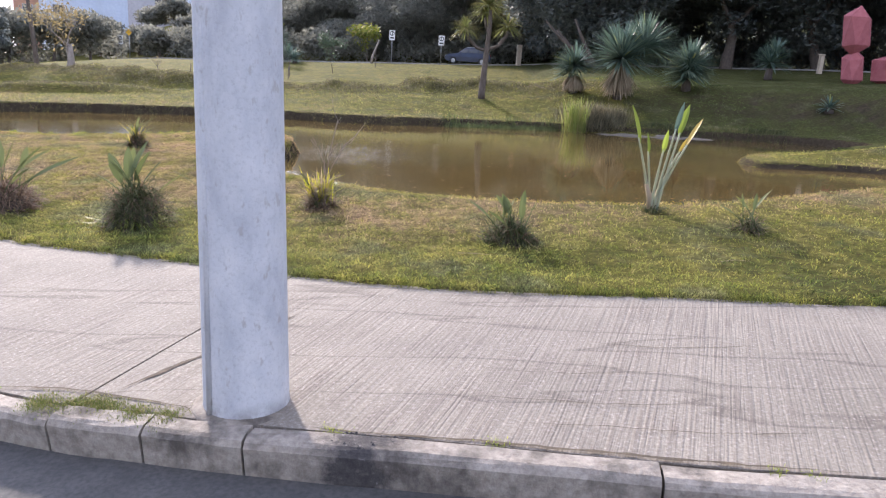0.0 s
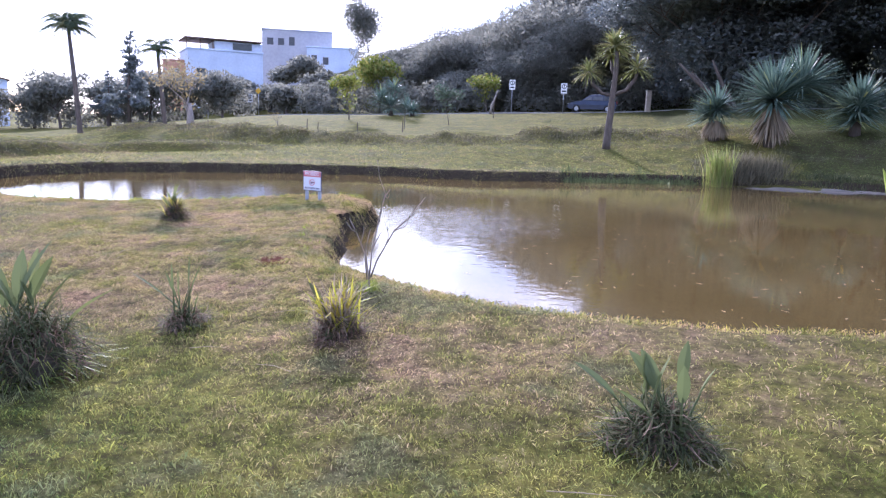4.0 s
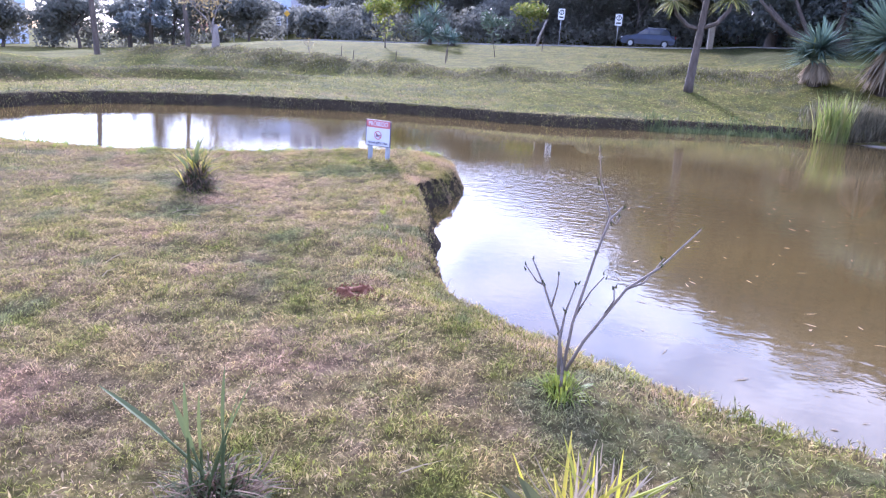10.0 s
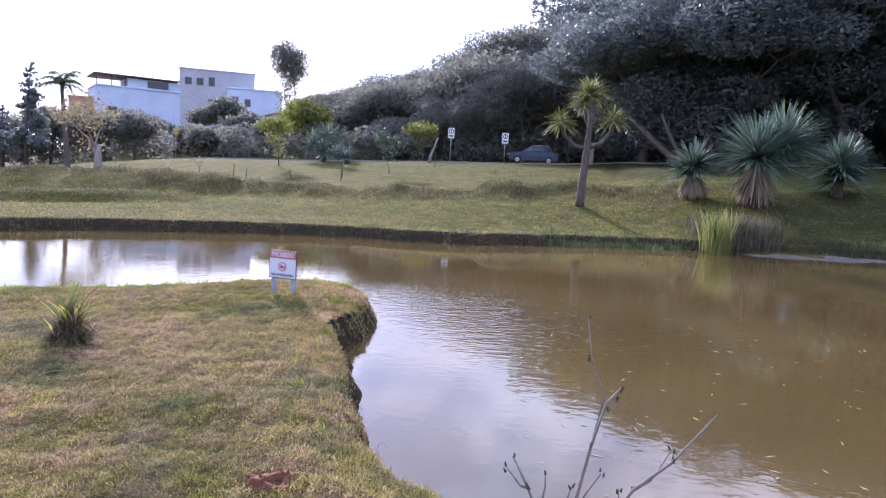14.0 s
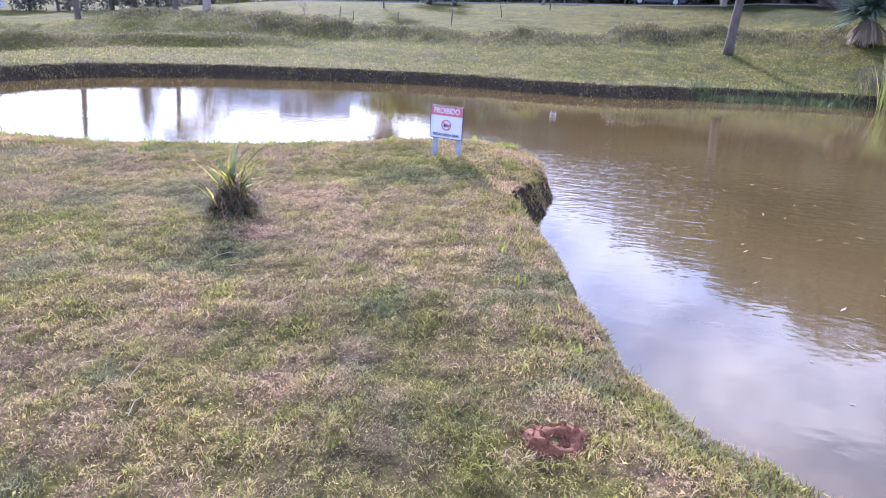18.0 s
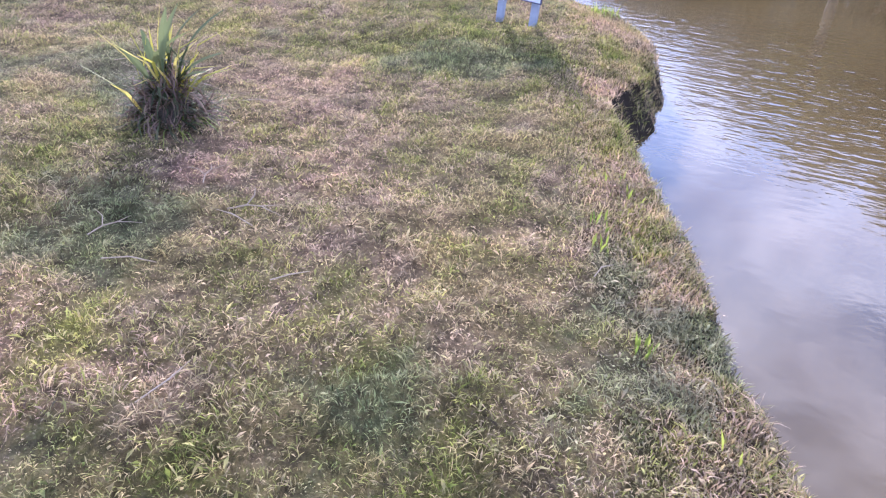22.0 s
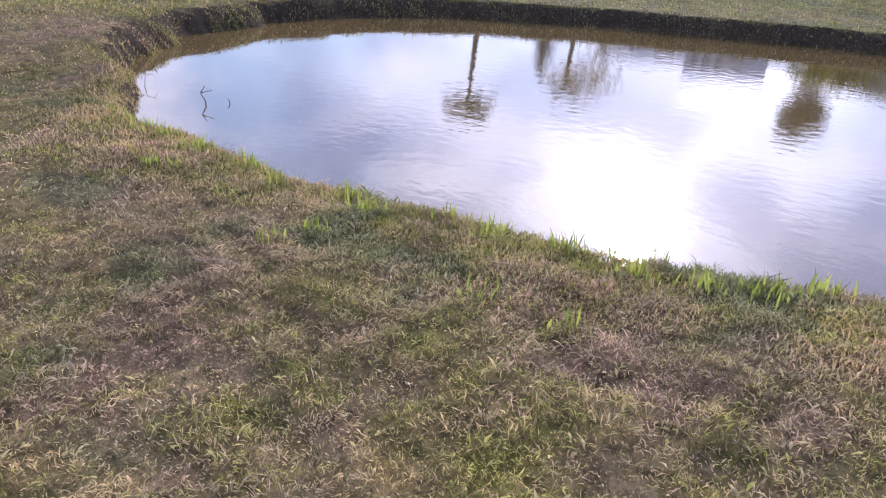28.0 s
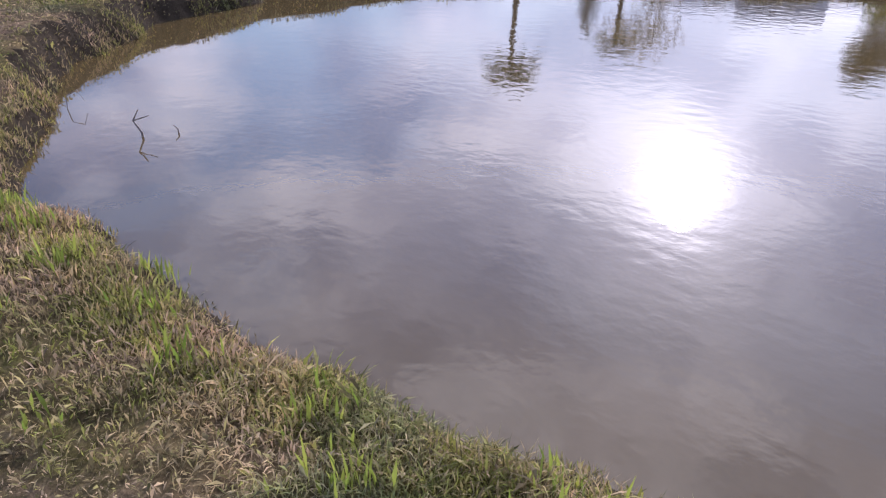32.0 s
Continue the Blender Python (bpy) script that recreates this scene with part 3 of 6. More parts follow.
km = Mat("kerb_concrete", 0.95, 0.0, 0.2)
k_fine, k_blot = km.noise(22.0, 6.0, 0.7), km.noise(2.6, 5.0, 0.65)
k_col = km.ramp(k_fine, [(0.3, (0.19, 0.16, 0.135)), (0.7, (0.37, 0.33, 0.28))])
k_col = km.mix(km.ramp(k_blot, [(0.46, 0.0), (0.62, 0.85)]), k_col, (0.06, 0.052, 0.045))
k_at = km.n.new("ShaderNodeMapping")
k_at.inputs["Location"].default_value, k_at.inputs["Scale"].default_value = (1.18, -10.5, 0.0), (3.4, 3.8, 0.0)
km.l.new(km.co, k_at.inputs["Vector"])
k_len = km.n.new("ShaderNodeVectorMath")
k_len.operation = "LENGTH"
km.l.new(k_at.outputs["Vector"], k_len.inputs[0])
k_sum = km.n.new("ShaderNodeMath")
k_sum.operation = "MULTIPLY_ADD"
k_sum.inputs[1].default_value = 1.5
km.l.new(km.noise(9.0, 7.0, 0.7), k_sum.inputs[0])
km.l.new(k_len.outputs["Value"], k_sum.inputs[2])
k_half = km.n.new("ShaderNodeMath")
k_half.operation = "MULTIPLY"
k_half.inputs[1].default_value = 0.5
km.l.new(k_sum.outputs["Value"], k_half.inputs[0])
k_tar = km.ramp(k_half.outputs["Value"], [(0.52, 0.93), (0.68, 0.35), (0.9, 0.0)])
k_col = km.mix(k_tar, k_col, km.ramp(k_fine, [(0.3, (0.022, 0.022, 0.026)), (0.62, (0.06, 0.055, 0.055)), (0.7, (0.2, 0.19, 0.19))]))
km.colour(k_col).bump(k_fine, 0.9, 0.012)
M_KERB = km.m
pm = Mat("cast_concrete", 0.8, 0.0, 0.25)
p_fine, p_blot = pm.noise(55.0, 5.0, 0.75), pm.noise(6.0, 6.0, 0.65, (1, 1, 0.45))
p_col = pm.ramp(p_blot, [(0.3, (0.36, 0.37, 0.40)), (0.5, (0.46, 0.47, 0.49)), (0.7, (0.55, 0.55, 0.56))])
p_col = pm.mix(pm.ramp(p_fine, [(0.3, 0.45), (0.5, 0.0)]), p_col, (0.28, 0.28, 0.29))
p_col = pm.mix(pm.ramp(pm.noise(24.0, 3.0, 0.5, (1, 1, 0.5)), [(0.64, 0.0), (0.7, 0.5)]), p_col, (0.30, 0.27, 0.24))
p_geo, p_xyz = pm.n.new("ShaderNodeNewGeometry"), pm.n.new("ShaderNodeSeparateXYZ")
pm.l.new(p_geo.outputs["Position"], p_xyz.inputs["Vector"])
p_foot = pm.mix(1.0, pm.ramp(p_xyz.outputs["Z"], [(0.03, 1.0), (0.16, 0.0)]), pm.ramp(pm.noise(9.0, 5.0, 0.7), [(0.4, 0.1), (0.58, 0.9)]), "MULTIPLY")
p_col = pm.mix(p_foot, p_col, (0.13, 0.11, 0.09))
pm.colour(p_col).bump(p_fine, 0.5, 0.004)
M_POLE = pm.m
M_DIRT = plain("joint_dirt", (0.05, 0.04, 0.03), (0.12, 0.09, 0.06), 20, 1.0, 0.6)

road = new("road", Geo().add([(-80, -60, -0.17), (80, -60, -0.17), (80, 3.5, -0.17), (14, 3.3, -0.17), (-3.5, 4.2, -0.17), (-9, 6.6, -0.17), (-16, 10, -0.17), (-80, 40, -0.17)], [(0, 1, 2, 3, 4, 5, 6, 7)]).mesh("road", M_ASPHALT))
road.matrix_world = TILT
tagged(road, "grey worn asphalt road along the kerb", "road", kind="structure")


def along(curve, s):
    seg = np.r_[0, np.cumsum(np.linalg.norm(np.diff(curve, axis=0), axis=1))]
    return np.array([np.interp(s, seg, curve[:, 0]), np.interp(s, seg, curve[:, 1])])


def length_at(curve, x):
    seg = np.r_[0, np.cumsum(np.linalg.norm(np.diff(curve, axis=0), axis=1))]
    return float(np.interp(x, curve[:, 0], seg))


kerb = thing("kerb", "weathered grey concrete kerb stones with dark stains", "kerb", TILT, kind="structure")
rk = random.Random(4)
stones = [-15.0 + 1.0 * i for i in range(12)] + [-3.3, -2.8, -2.32, -1.84, -1.36, -0.87, 0.95, 2.0, 3.0, 4.0, 5, 6, 7, 8, 9, 10, 11, 12, 13]
for a, b in zip(stones[:-1], stones[1:]):
    sa, sb = length_at(KERB_EDGE, a) + 0.006, length_at(KERB_EDGE, b) - 0.006
    g, k = Geo(), 5
    sec = [(0.0, -0.24), (-0.012, -0.03), (0.006, -0.008), (0.03, 0.002), (0.125, 0.004), (0.135, -0.01), (0.135, -0.24)]
    up = rk.uniform(-0.008, 0.008)
    pts = []
    for i in range(k + 1):
        s = sa + (sb - sa) * i / k
        q, w = along(KERB_EDGE, s), along(KERB_EDGE, s + 0.05) - along(KERB_EDGE, s - 0.05)
        nrm = np.array([-w[1], w[0]]) / np.linalg.norm(w)
        for d, z in sec:
            j = rk.uniform(-0.004, 0.004)
            e = q + nrm * (d + j)
            pts.append((e[0], e[1], z + up + rk.uniform(-0.005, 0.005)))
    m = len(sec)
    faces = [(i * m + j, (i + 1) * m + j, (i + 1) * m + j + 1, i * m + j + 1) for i in range(k) for j in range(m - 1)]
    faces += [tuple(range(m)), tuple(range(k * m + m - 1, k * m - 1, -1))]
    part("kerb_stone", g.add(pts, faces), M_KERB, kerb)

pavement = thing("pavement", "brushed pale concrete pavement slabs with dirt-filled joints", "pavement", TILT, kind="structure")
cuts = [-15.5, -11.5, -8.2, -5.1, -1.36, 3.6, 8.2, 13.6]
for a, b in zip(cuts[:-1], cuts[1:]):
    pts, faces, nu, nv = [], [], 14, 6
    for i in range(nu + 1):
        x = a + (b - a) * i / nu
        lean = 0.37 * 1.0
        p0 = along(KERB_EDGE, length_at(KERB_EDGE, x - lean * 1.3))
        w = along(KERB_EDGE, length_at(KERB_EDGE, x - lean * 1.3) + 0.1) - p0
        p0 = p0 + np.array([-w[1], w[0]]) / np.linalg.norm(w) * 0.15
        p1 = along(LAWN_EDGE, length_at(LAWN_EDGE, x + lean * 0.6)) + np.array([0.0, 0.05])
        for j in range(nv + 1):
            q = p0 + (p1 - p0) * j / nv
            gap = 0.007 if i == 0 else -0.007 if i == nu else 0
            pts.append((q[0] + gap, q[1], 0.0 + 0.004 * math.sin(q[0] * 2.1 + q[1])))
    n = len(pts)
    pts += [(x, y, -0.12) for x, y, z in pts]
    r = nv + 1
    for i in range(nu):
        for j in range(nv):
            faces.append((i * r + j, (i + 1) * r + j, (i + 1) * r + j + 1, i * r + j + 1))
    rim = [i * r for i in range(nu + 1)] + [nu * r + j for j in range(1, r)] + [i * r + nv for i in range(nu - 1, -1, -1)] + [j for j in range(nv - 1, 0, -1)]
    faces += [(rim[k], rim[k] + n, rim[(k + 1) % len(rim)] + n, rim[(k + 1) % len(rim)]) for k in range(len(rim))]
    part("slab", Geo().add(pts, faces), M_PAVE, pavement)
bed = new("joint_fill", Geo().add([(p[0], p[1] + 0.1, -0.012) for p in KERB_EDGE[::8]] + [(p[0], p[1], -0.012) for p in LAWN_EDGE[::-4]], [tuple(range(len(KERB_EDGE[::8]) + len(LAWN_EDGE[::-4])))]).mesh("joint_fill", M_DIRT))
bed.parent = pavement

# loose tarry crumbs on the kerb's broken edge
rp = random.Random(12)
M_TAR = plain("tarry_crust", (0.03, 0.03, 0.034), (0.09, 0.085, 0.085), 35, 0.9, 1.0, 0.012)
for k in range(46):
    q = along(KERB_EDGE, length_at(KERB_EDGE, -0.37) + rp.gauss(0, 0.1))
    c = Vector((q[0], q[1] + rp.uniform(0.02, 0.16), 0.006))
    s0 = rp.uniform(0.006, 0.02)
    rim = [c + Vector((math.cos(a) * s0 * rp.uniform(0.6, 1.3), math.sin(a) * s0 * rp.uniform(0.5, 1.0), -0.008)) for a in [j * 1.2566 for j in range(5)]]
    part("tar_crumb", Geo().add(rim + [c + Vector((rp.uniform(-0.3, 0.3) * s0, 0, s0 * rp.uniform(0.3, 0.7)))], [(j, (j + 1) % 5, 5) for j in range(5)]), M_TAR, kerb)


def crack(path, width, seed, lift=0.006):
    """A thin uneven dirt-filled crack drawn along the slab."""
    r, g, pts = random.Random(seed), Geo(), []
    fine = spline(path, 0.05, False)
    for i, p in enumerate(fine):
        w = fine[min(i + 1, len(fine) - 1)] - fine[max(i - 1, 0)]
        nrm = np.array([-w[1], w[0]]) / max(1e-6, np.linalg.norm(w))
        k = width * r.uniform(0.35, 1.0) * min(1.0, 4 * i / len(fine) + 0.1, 4 * (len(fine) - i) / len(fine))
        j = r.uniform(-0.006, 0.006)
        for sgn in (-1, 1):
            e = p + nrm * (sgn * k + j)
            pts.append((e[0], e[1], lift))
    return part("crack", g.add(pts, [(2 * i, 2 * i + 2, 2 * i + 3, 2 * i + 1) for i in range(len(fine) - 1)]), M_DIRT, pavement)


for n, (path, width) in enumerate((
        ([(-0.62, 2.93), (-0.3, 2.88), (0.2, 2.83), (0.75, 2.75), (1.25, 2.68), (1.8, 2.62)], 0.013),
        ([(-0.3, 2.82), (0.05, 2.78), (0.35, 2.74)], 0.02),
        ([(-2.3, 3.28), (-1.9, 3.27), (-1.6, 3.2), (-1.3, 3.12), (-1.2, 3.08)], 0.011),
        ([(-1.2, 3.1), (-1.13, 3.2), (-1.02, 3.4)], 0.005),
        ([(-1.62, 3.28), (-1.42, 3.6), (-1.18, 3.95), (-0.95, 4.35)], 0.026),
        ([(0.4, 3.0), (0.8, 2.98), (1.3, 2.93), (1.9, 2.95)], 0.004),
        ([(0.1, 3.28), (0.5, 3.24), (0.9, 3.2), (1.4, 3.22)], 0.0045),
        ([(0.2, 3.62), (0.7, 3.55), (1.3, 3.6)], 0.004),
        ([(0.9, 4.0), (1.4, 3.93), (2.0, 3.98)], 0.004))):
    crack(path, width, 60 + n)

# lamp post of cast concrete
post = thing("concrete_post", "round tapered pale grey concrete utility post beside the kerb", "utility pole", pose(-0.95, 3.17, 0.072, 0, -0.7, 8))
g = Geo()
rows = [(0.212, -0.1), (0.212, 0.0), (0.208, 0.03), (0.206, 0.2), (0.196, 1.2), (0.182, 3.0), (0.15, 7.0), (0.12, 10.5), (0.115, 10.5)]
part("shaft", g.rings(rows, 40), M_POLE, post, smooth=True)
# thin tube added along the shaft to draw its raised seam
part("cable_duct", Geo().tube([(-0.15, -0.138, 0.0), (-0.139, -0.126, 1.2), (-0.128, -0.115, 3.0), (-0.10, -0.09, 7.0), (-0.08, -0.07, 10.2)], [0.02, 0.019, 0.018, 0.016, 0.014], 8), M_POLE, post, "narrow raised mould seam", True)
part("footing", Geo().rings([(0.27, -0.1), (0.262, -0.002), (0.24, 0.006), (0.215, 0.012), (0.2, 0.014)], 22), M_KERB, post, "rough mortar collar", True)

# ---- leaves, trees ----
def leaf_cloud(centres, radii, count, size, seed, flat=0.75, droop=0.0):
    """Small leaf quads scattered in clumps, denser towards the outside of each clump."""
    r = np.random.RandomState(seed)
    centres, radii = np.array(centres, float), np.array(radii, float)
    pick = r.choice(len(centres), count, p=radii ** 2 / np.sum(radii ** 2))
    way = r.normal(size=(count, 3))
    way /= np.linalg.norm(way, axis=1)[:, None]
    dist = radii[pick] * (0.35 + 0.65 * r.rand(count) ** 0.45)
    p = centres[pick] + way * dist[:, None] * np.array([1, 1, flat])
    a = r.normal(size=(count, 3)) + way * 0.5 + np.array([0, 0, -droop])
    a /= np.linalg.norm(a, axis=1)[:, None]
    b = np.cross(a, r.normal(size=(count, 3)))
    b /= np.linalg.norm(b, axis=1)[:, None]
    s = size * (0.6 + 0.8 * r.rand(count))[:, None]
    v = np.stack([p - a * s, p + b * s * 0.42, p + a * s, p - b * s * 0.42], 1).reshape(-1, 3)
    return v, np.arange(4 * count).reshape(-1, 4)


def limbs(height, spread, levels, radius, seed, first=0.35, lift=0.5, kids=3, decay=0.67):
    """A branching skeleton: list of (path, radii), and the tips."""
    r = random.Random(seed)
    out, tips = [], []

    def grow(p, way, length, rad, level):
        path, n = [p], 4
        for _ in range(n):
            way = (way + Vector((r.uniform(-0.18, 0.18), r.uniform(-0.18, 0.18), r.uniform(-0.05, 0.12)))).normalized()
            path.append(path[-1] + way * length / n)
        out.append((path, [rad * (1 - 0.55 * i / n) for i in range(n + 1)]))
        if level == 0:
            tips.append(path[-1])
            return
        for k in range(kids):
            ang = 2 * math.pi * (k + r.random() * 0.7) / kids
            side = Vector((math.cos(ang), math.sin(ang), 0))
            new_way = (way * r.uniform(0.3, 0.7) + side * spread * r.uniform(0.7, 1.2) + Vector((0, 0, lift))).normalized()
            at = path[-1] if k else path[-1]
            grow(at, new_way, length * r.uniform(decay - 0.12, decay + 0.12), rad * 0.45, level - 1)
        if level > 1:
            tips.append(path[-1])

    grow(Vector((0, 0, -0.1)), Vector((0, 0, 1)), height * first, radius, levels)
    return out, tips


def limb_geo(branches, n=7):
    g = Geo()
    for path, rad in branches:
        g.tube(path, rad, n if rad[0] > 0.05 else 5, caps=False)
    return g


M_BARK = plain("bark", (0.07, 0.055, 0.045), (0.16, 0.13, 0.11), 12, 0.95, 0.8, 0.03, stretch=(1, 1, 0.3))
M_PALEBARK = plain("pale_bark", (0.20, 0.17, 0.15), (0.34, 0.30, 0.27), 10, 0.9, 0.7, 0.02, stretch=(1, 1, 0.4))
# dark foliage, lightened and turned bluish to carry haze in its colour
M_DARKLEAF = leafy("dark_leaves_hazed", [(0.0, (0.10, 0.12, 0.12)), (0.5, (0.15, 0.17, 0.165)), (1.0, (0.21, 0.225, 0.21))], 0.5, 0.5, 0.6, by_object=True)
# leaves of the far wood, paled and greyed: distance haze put into the colour
M_HAZELEAF = leafy("hazed_wood_leaves", [(0.0, (0.165, 0.17, 0.145)), (0.5, (0.195, 0.197, 0.165)), (1.0, (0.23, 0.227, 0.19))], 0.95, 0.55, 0.08)
M_YELLEAF = leafy("yellow_green_leaves", [(0.0, (0.10, 0.14, 0.02)), (0.6, (0.20, 0.22, 0.04)), (1.0, (0.30, 0.26, 0.07))], 0.55, 0.4)
M_GREYLEAF = leafy("grey_green_leaves", [(0.0, (0.05, 0.08, 0.05)), (1.0, (0.13, 0.17, 0.11))], 0.6, 0.3)
M_YUCTREE_SOFT = leafy("olive_fronds", [(0.0, (0.12, 0.14, 0.06)), (1.0, (0.22, 0.22, 0.12))], 0.6, 0.45)
M_DRYLEAF = leafy("dry_yellow_leaves", [(0.0, (0.20, 0.15, 0.07)), (1.0, (0.36, 0.29, 0.15))], 0.7, 0.4)


def tree(name, label, m, height, spread, seed, leaf, count, size, clump, mat, bark=None, levels=3, radius=0.22, first=0.3, lift=0.45, kids=3, flat=0.75, group="", decay=0.67):
    ob = thing(name, label, "tree", m, group)
    br, tips = limbs(height, spread, levels, radius, seed, first, lift, kids, decay)
    part("trunk", limb_geo(br), bark or M_BARK, ob, smooth=True)
    r = np.random.RandomState(seed)
    c = [tuple(t) for t in tips]
    rad = [clump * (0.6 + 0.8 * r.rand()) for _ in c]
    v, f = leaf_cloud(c, rad, count, size, seed + 1, flat)
    part(leaf, big_mesh(leaf, v, f, mat), None, ob)
    return ob


def stand(x, y):
    return float(land(np.array([x]), np.array([y]))[0])


def put(x, y, turn=0.0, sink=0.0):
    return pose(x, y, stand(x, y) - sink, 0, 0, turn)


def grown(x, y, turn=0.0):
    """A foot on the ground for a plant that grows square to the slope."""
    return Matrix.Translation((x, y, stand(x, y))) @ TILT @ pose(0, 0, 0, 0, 0, turn)


rt = random.Random(11)
# the wooded hill behind the far road: four kinds of tree, set out again and again
kinds = [
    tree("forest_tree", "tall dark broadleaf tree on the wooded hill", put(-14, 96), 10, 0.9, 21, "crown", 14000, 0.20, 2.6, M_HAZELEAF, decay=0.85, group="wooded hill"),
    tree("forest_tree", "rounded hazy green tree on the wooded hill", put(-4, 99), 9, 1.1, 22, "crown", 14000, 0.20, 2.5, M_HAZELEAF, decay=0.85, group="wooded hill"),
    tree("forest_tree", "slender hazy green tree on the wooded hill", put(4, 93), 12, 0.6, 23, "crown", 12000, 0.185, 2.2, M_HAZELEAF, M_PALEBARK, decay=0.8, group="wooded hill"),
]
tops = [max(v.co.z for v in k.children[1].data.vertices) for k in kinds]
RIDGE_X, RIDGE_Z = (-40, -31, -26.5, -22.5, -18, -12, -4.5, 1.5, 12, 30), (6.5, 7.6, 11.0, 12.1, 13.2, 14.5, 15.8, 19.0, 20.5, 21.0)
for i in range(96):
    row = i % 4
    x = -38 + (i // 4) * 2.1 + rt.uniform(-1.2, 1.2)
    y = (79.5, 87, 96, 106)[row] + rt.uniform(-2.5, 2.5)
    # crowns end under one ridge line, seen along the slope
    top = 2.0 + (float(np.interp(x * 105 / y, RIDGE_X, RIDGE_Z)) - 2.0) * y / 105 - (3.6, 1.6, 0.5, 0.0)[row] * rt.uniform(0.6, 1.3) + rt.uniform(-0.5, 0.15)
    foot, k = stand(x, y), rt.randrange(3)
    tall_s = (top - foot) / tops[k]
    if tall_s < 0.36:
        continue
    o = copy_thing(kinds[k], put(x, y, rt.uniform(0, 360), 0.2))
    o.scale = Vector((max(tall_s, 0.5), max(tall_s, 0.5), tall_s))
for k, (x, y) in zip(kinds, ((-14, 96), (-4, 99), (4, 93))):
    k.scale = Vector((1, 1, 1)) * 0.62
# big dark trees on the right
big = [
    tree("dark_tree", "large dense dark green tree shading the lawn", put(13.5, 56), 16, 1.0, 31, "crown", 40000, 0.21, 2.8, M_DARKLEAF, radius=0.5, first=0.26, lift=0.4, decay=0.95, group="dark trees"),
    tree("dark_tree", "large dense dark green tree shading the lawn", put(21, 54, 40), 17, 0.95, 32, "crown", 40000, 0.21, 2.9, M_DARKLEAF, radius=0.5, first=0.28, lift=0.45, decay=0.97, group="dark trees"),
]
big_tops = [max(v.co.z for v in k.children[1].data.vertices) for k in big]
for k, x, y in zip(big, (13.5, 21), (56, 54)):
    k.scale = Vector((1, 1, (2.0 + 0.25 * math.hypot(x + 2, y - 7) - stand(x, y)) / big_tops[big.index(k)]))
for x, y, s in ((11.6, 57.5, 0.95), (11, 65, 1.0), (16.5, 62, 1.05), (28, 54, 1.05), (35, 57, 1.05), (25, 64, 1.2), (43, 55, 1.05), (15, 71, 0.95), (19.5, 74, 1.15), (34, 47, 0.85), (52, 62, 1.1), (41, 70, 1.25), (30, 76, 1.25), (60, 52, 1.1), (14, 84, 1.1), (68, 62, 1.2), (48, 46, 0.95), (43, 36, 0.8), (56, 38, 1.0)):
    k = rt.randrange(2)
    o = copy_thing(big[k], put(x, y, rt.uniform(0, 360), 0.2))
    # the crowns' tops stay under one line that rises with the distance
    top = 2.0 + (0.245 + 0.0022 * max(0, x - 12)) * math.hypot(x + 2, y - 7) + rt.uniform(-1.2, 0.3)
    o.scale = Vector((s, s, max(0.5, (top - stand(x, y)) / big_tops[k])))
# shrubs that close the view under the trees
rq = np.random.RandomState(77)
hx = rq.uniform(-46, 70, 420)
hy = 74.5 + np.maximum(0, -hx - 20) * 0.55 - np.maximum(0, hx - 8) * 0.42 + rq.uniform(0, 6, 420)
hz = land(hx, hy)
v, f = leaf_cloud(np.stack([hx, hy, hz + rq.uniform(0.2, 2.6, 420)], -1), rq.uniform(0.7, 1.7, 420), 44000, 0.2, 78)
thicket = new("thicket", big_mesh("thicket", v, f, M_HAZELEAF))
tagged(thicket, "dense hazy green undergrowth below the trees behind the road", "undergrowth", kind="stuff")
kx = rq.uniform(7, 85, 300)
ky = 66 - (kx - 8) * 0.25 + rq.uniform(0, 22, 300)
v, f = leaf_cloud(np.stack([kx, ky, land(kx, ky) + rq.uniform(0.3, 9, 300)], -1), rq.uniform(1.2, 2.8, 300), 64000, 0.28, 79)
thicket = new("thicket", big_mesh("thicket", v, f, M_DARKLEAF))
tagged(thicket, "dark dense undergrowth between the large trees", "undergrowth", kind="stuff")
kx = rq.uniform(-54, -33, 150)
ky = 66 + (kx + 43) * 0.55 + rq.uniform(-2, 3, 150)
v, f = leaf_cloud(np.stack([kx, ky, land(kx, ky) + rq.uniform(0.2, 4.6, 150)], -1), rq.uniform(0.7, 1.4, 150), 17000, 0.2, 80)
thicket = new("thicket", big_mesh("thicket", v, f, M_HAZELEAF))
tagged(thicket, "feathery hazy green shrubs beside the low houses", "undergrowth", kind="stuff")
# low leaning limbs under the first dark tree
lean = thing("leaning_trunk", "dark leaning multi-stemmed trunk at the lawn's edge", "tree trunk", put(11.6, 53.5))
for dx, dy, h in ((-3.4, 0.5, 2.6), (-2.2, 0.2, 3.4), (-4.4, -0.4, 3.1), (1.2, 0.3, 3.6)):
    part("stem", Geo().tube([(0, 0, -0.2), (dx * 0.3, dy * 0.3, 0.5), (dx * 0.7, dy * 0.7, h * 0.6), (dx, dy, h)], [0.22, 0.17, 0.12, 0.07], 8), M_BARK, lean, smooth=True)

# single trees on the far field
tall = copy_thing(kinds[2], put(-27.0, 94, 30, 0.2))
tall.name = "tall_tree"
tall.scale = Vector((0.5, 0.5, (15.9 - stand(-27.0, 94)) / tops[2]))
tagged(tall, "tall open-crowned tree standing above the wood's edge", group="tall tree")
tree("young_tree", "young tree with thin yellow-green leaves", put(-16.6, 56.6), 4.2, 0.6, 42, "crown", 900, 0.13, 0.6, M_YELLEAF, radius=0.06, lift=0.6)
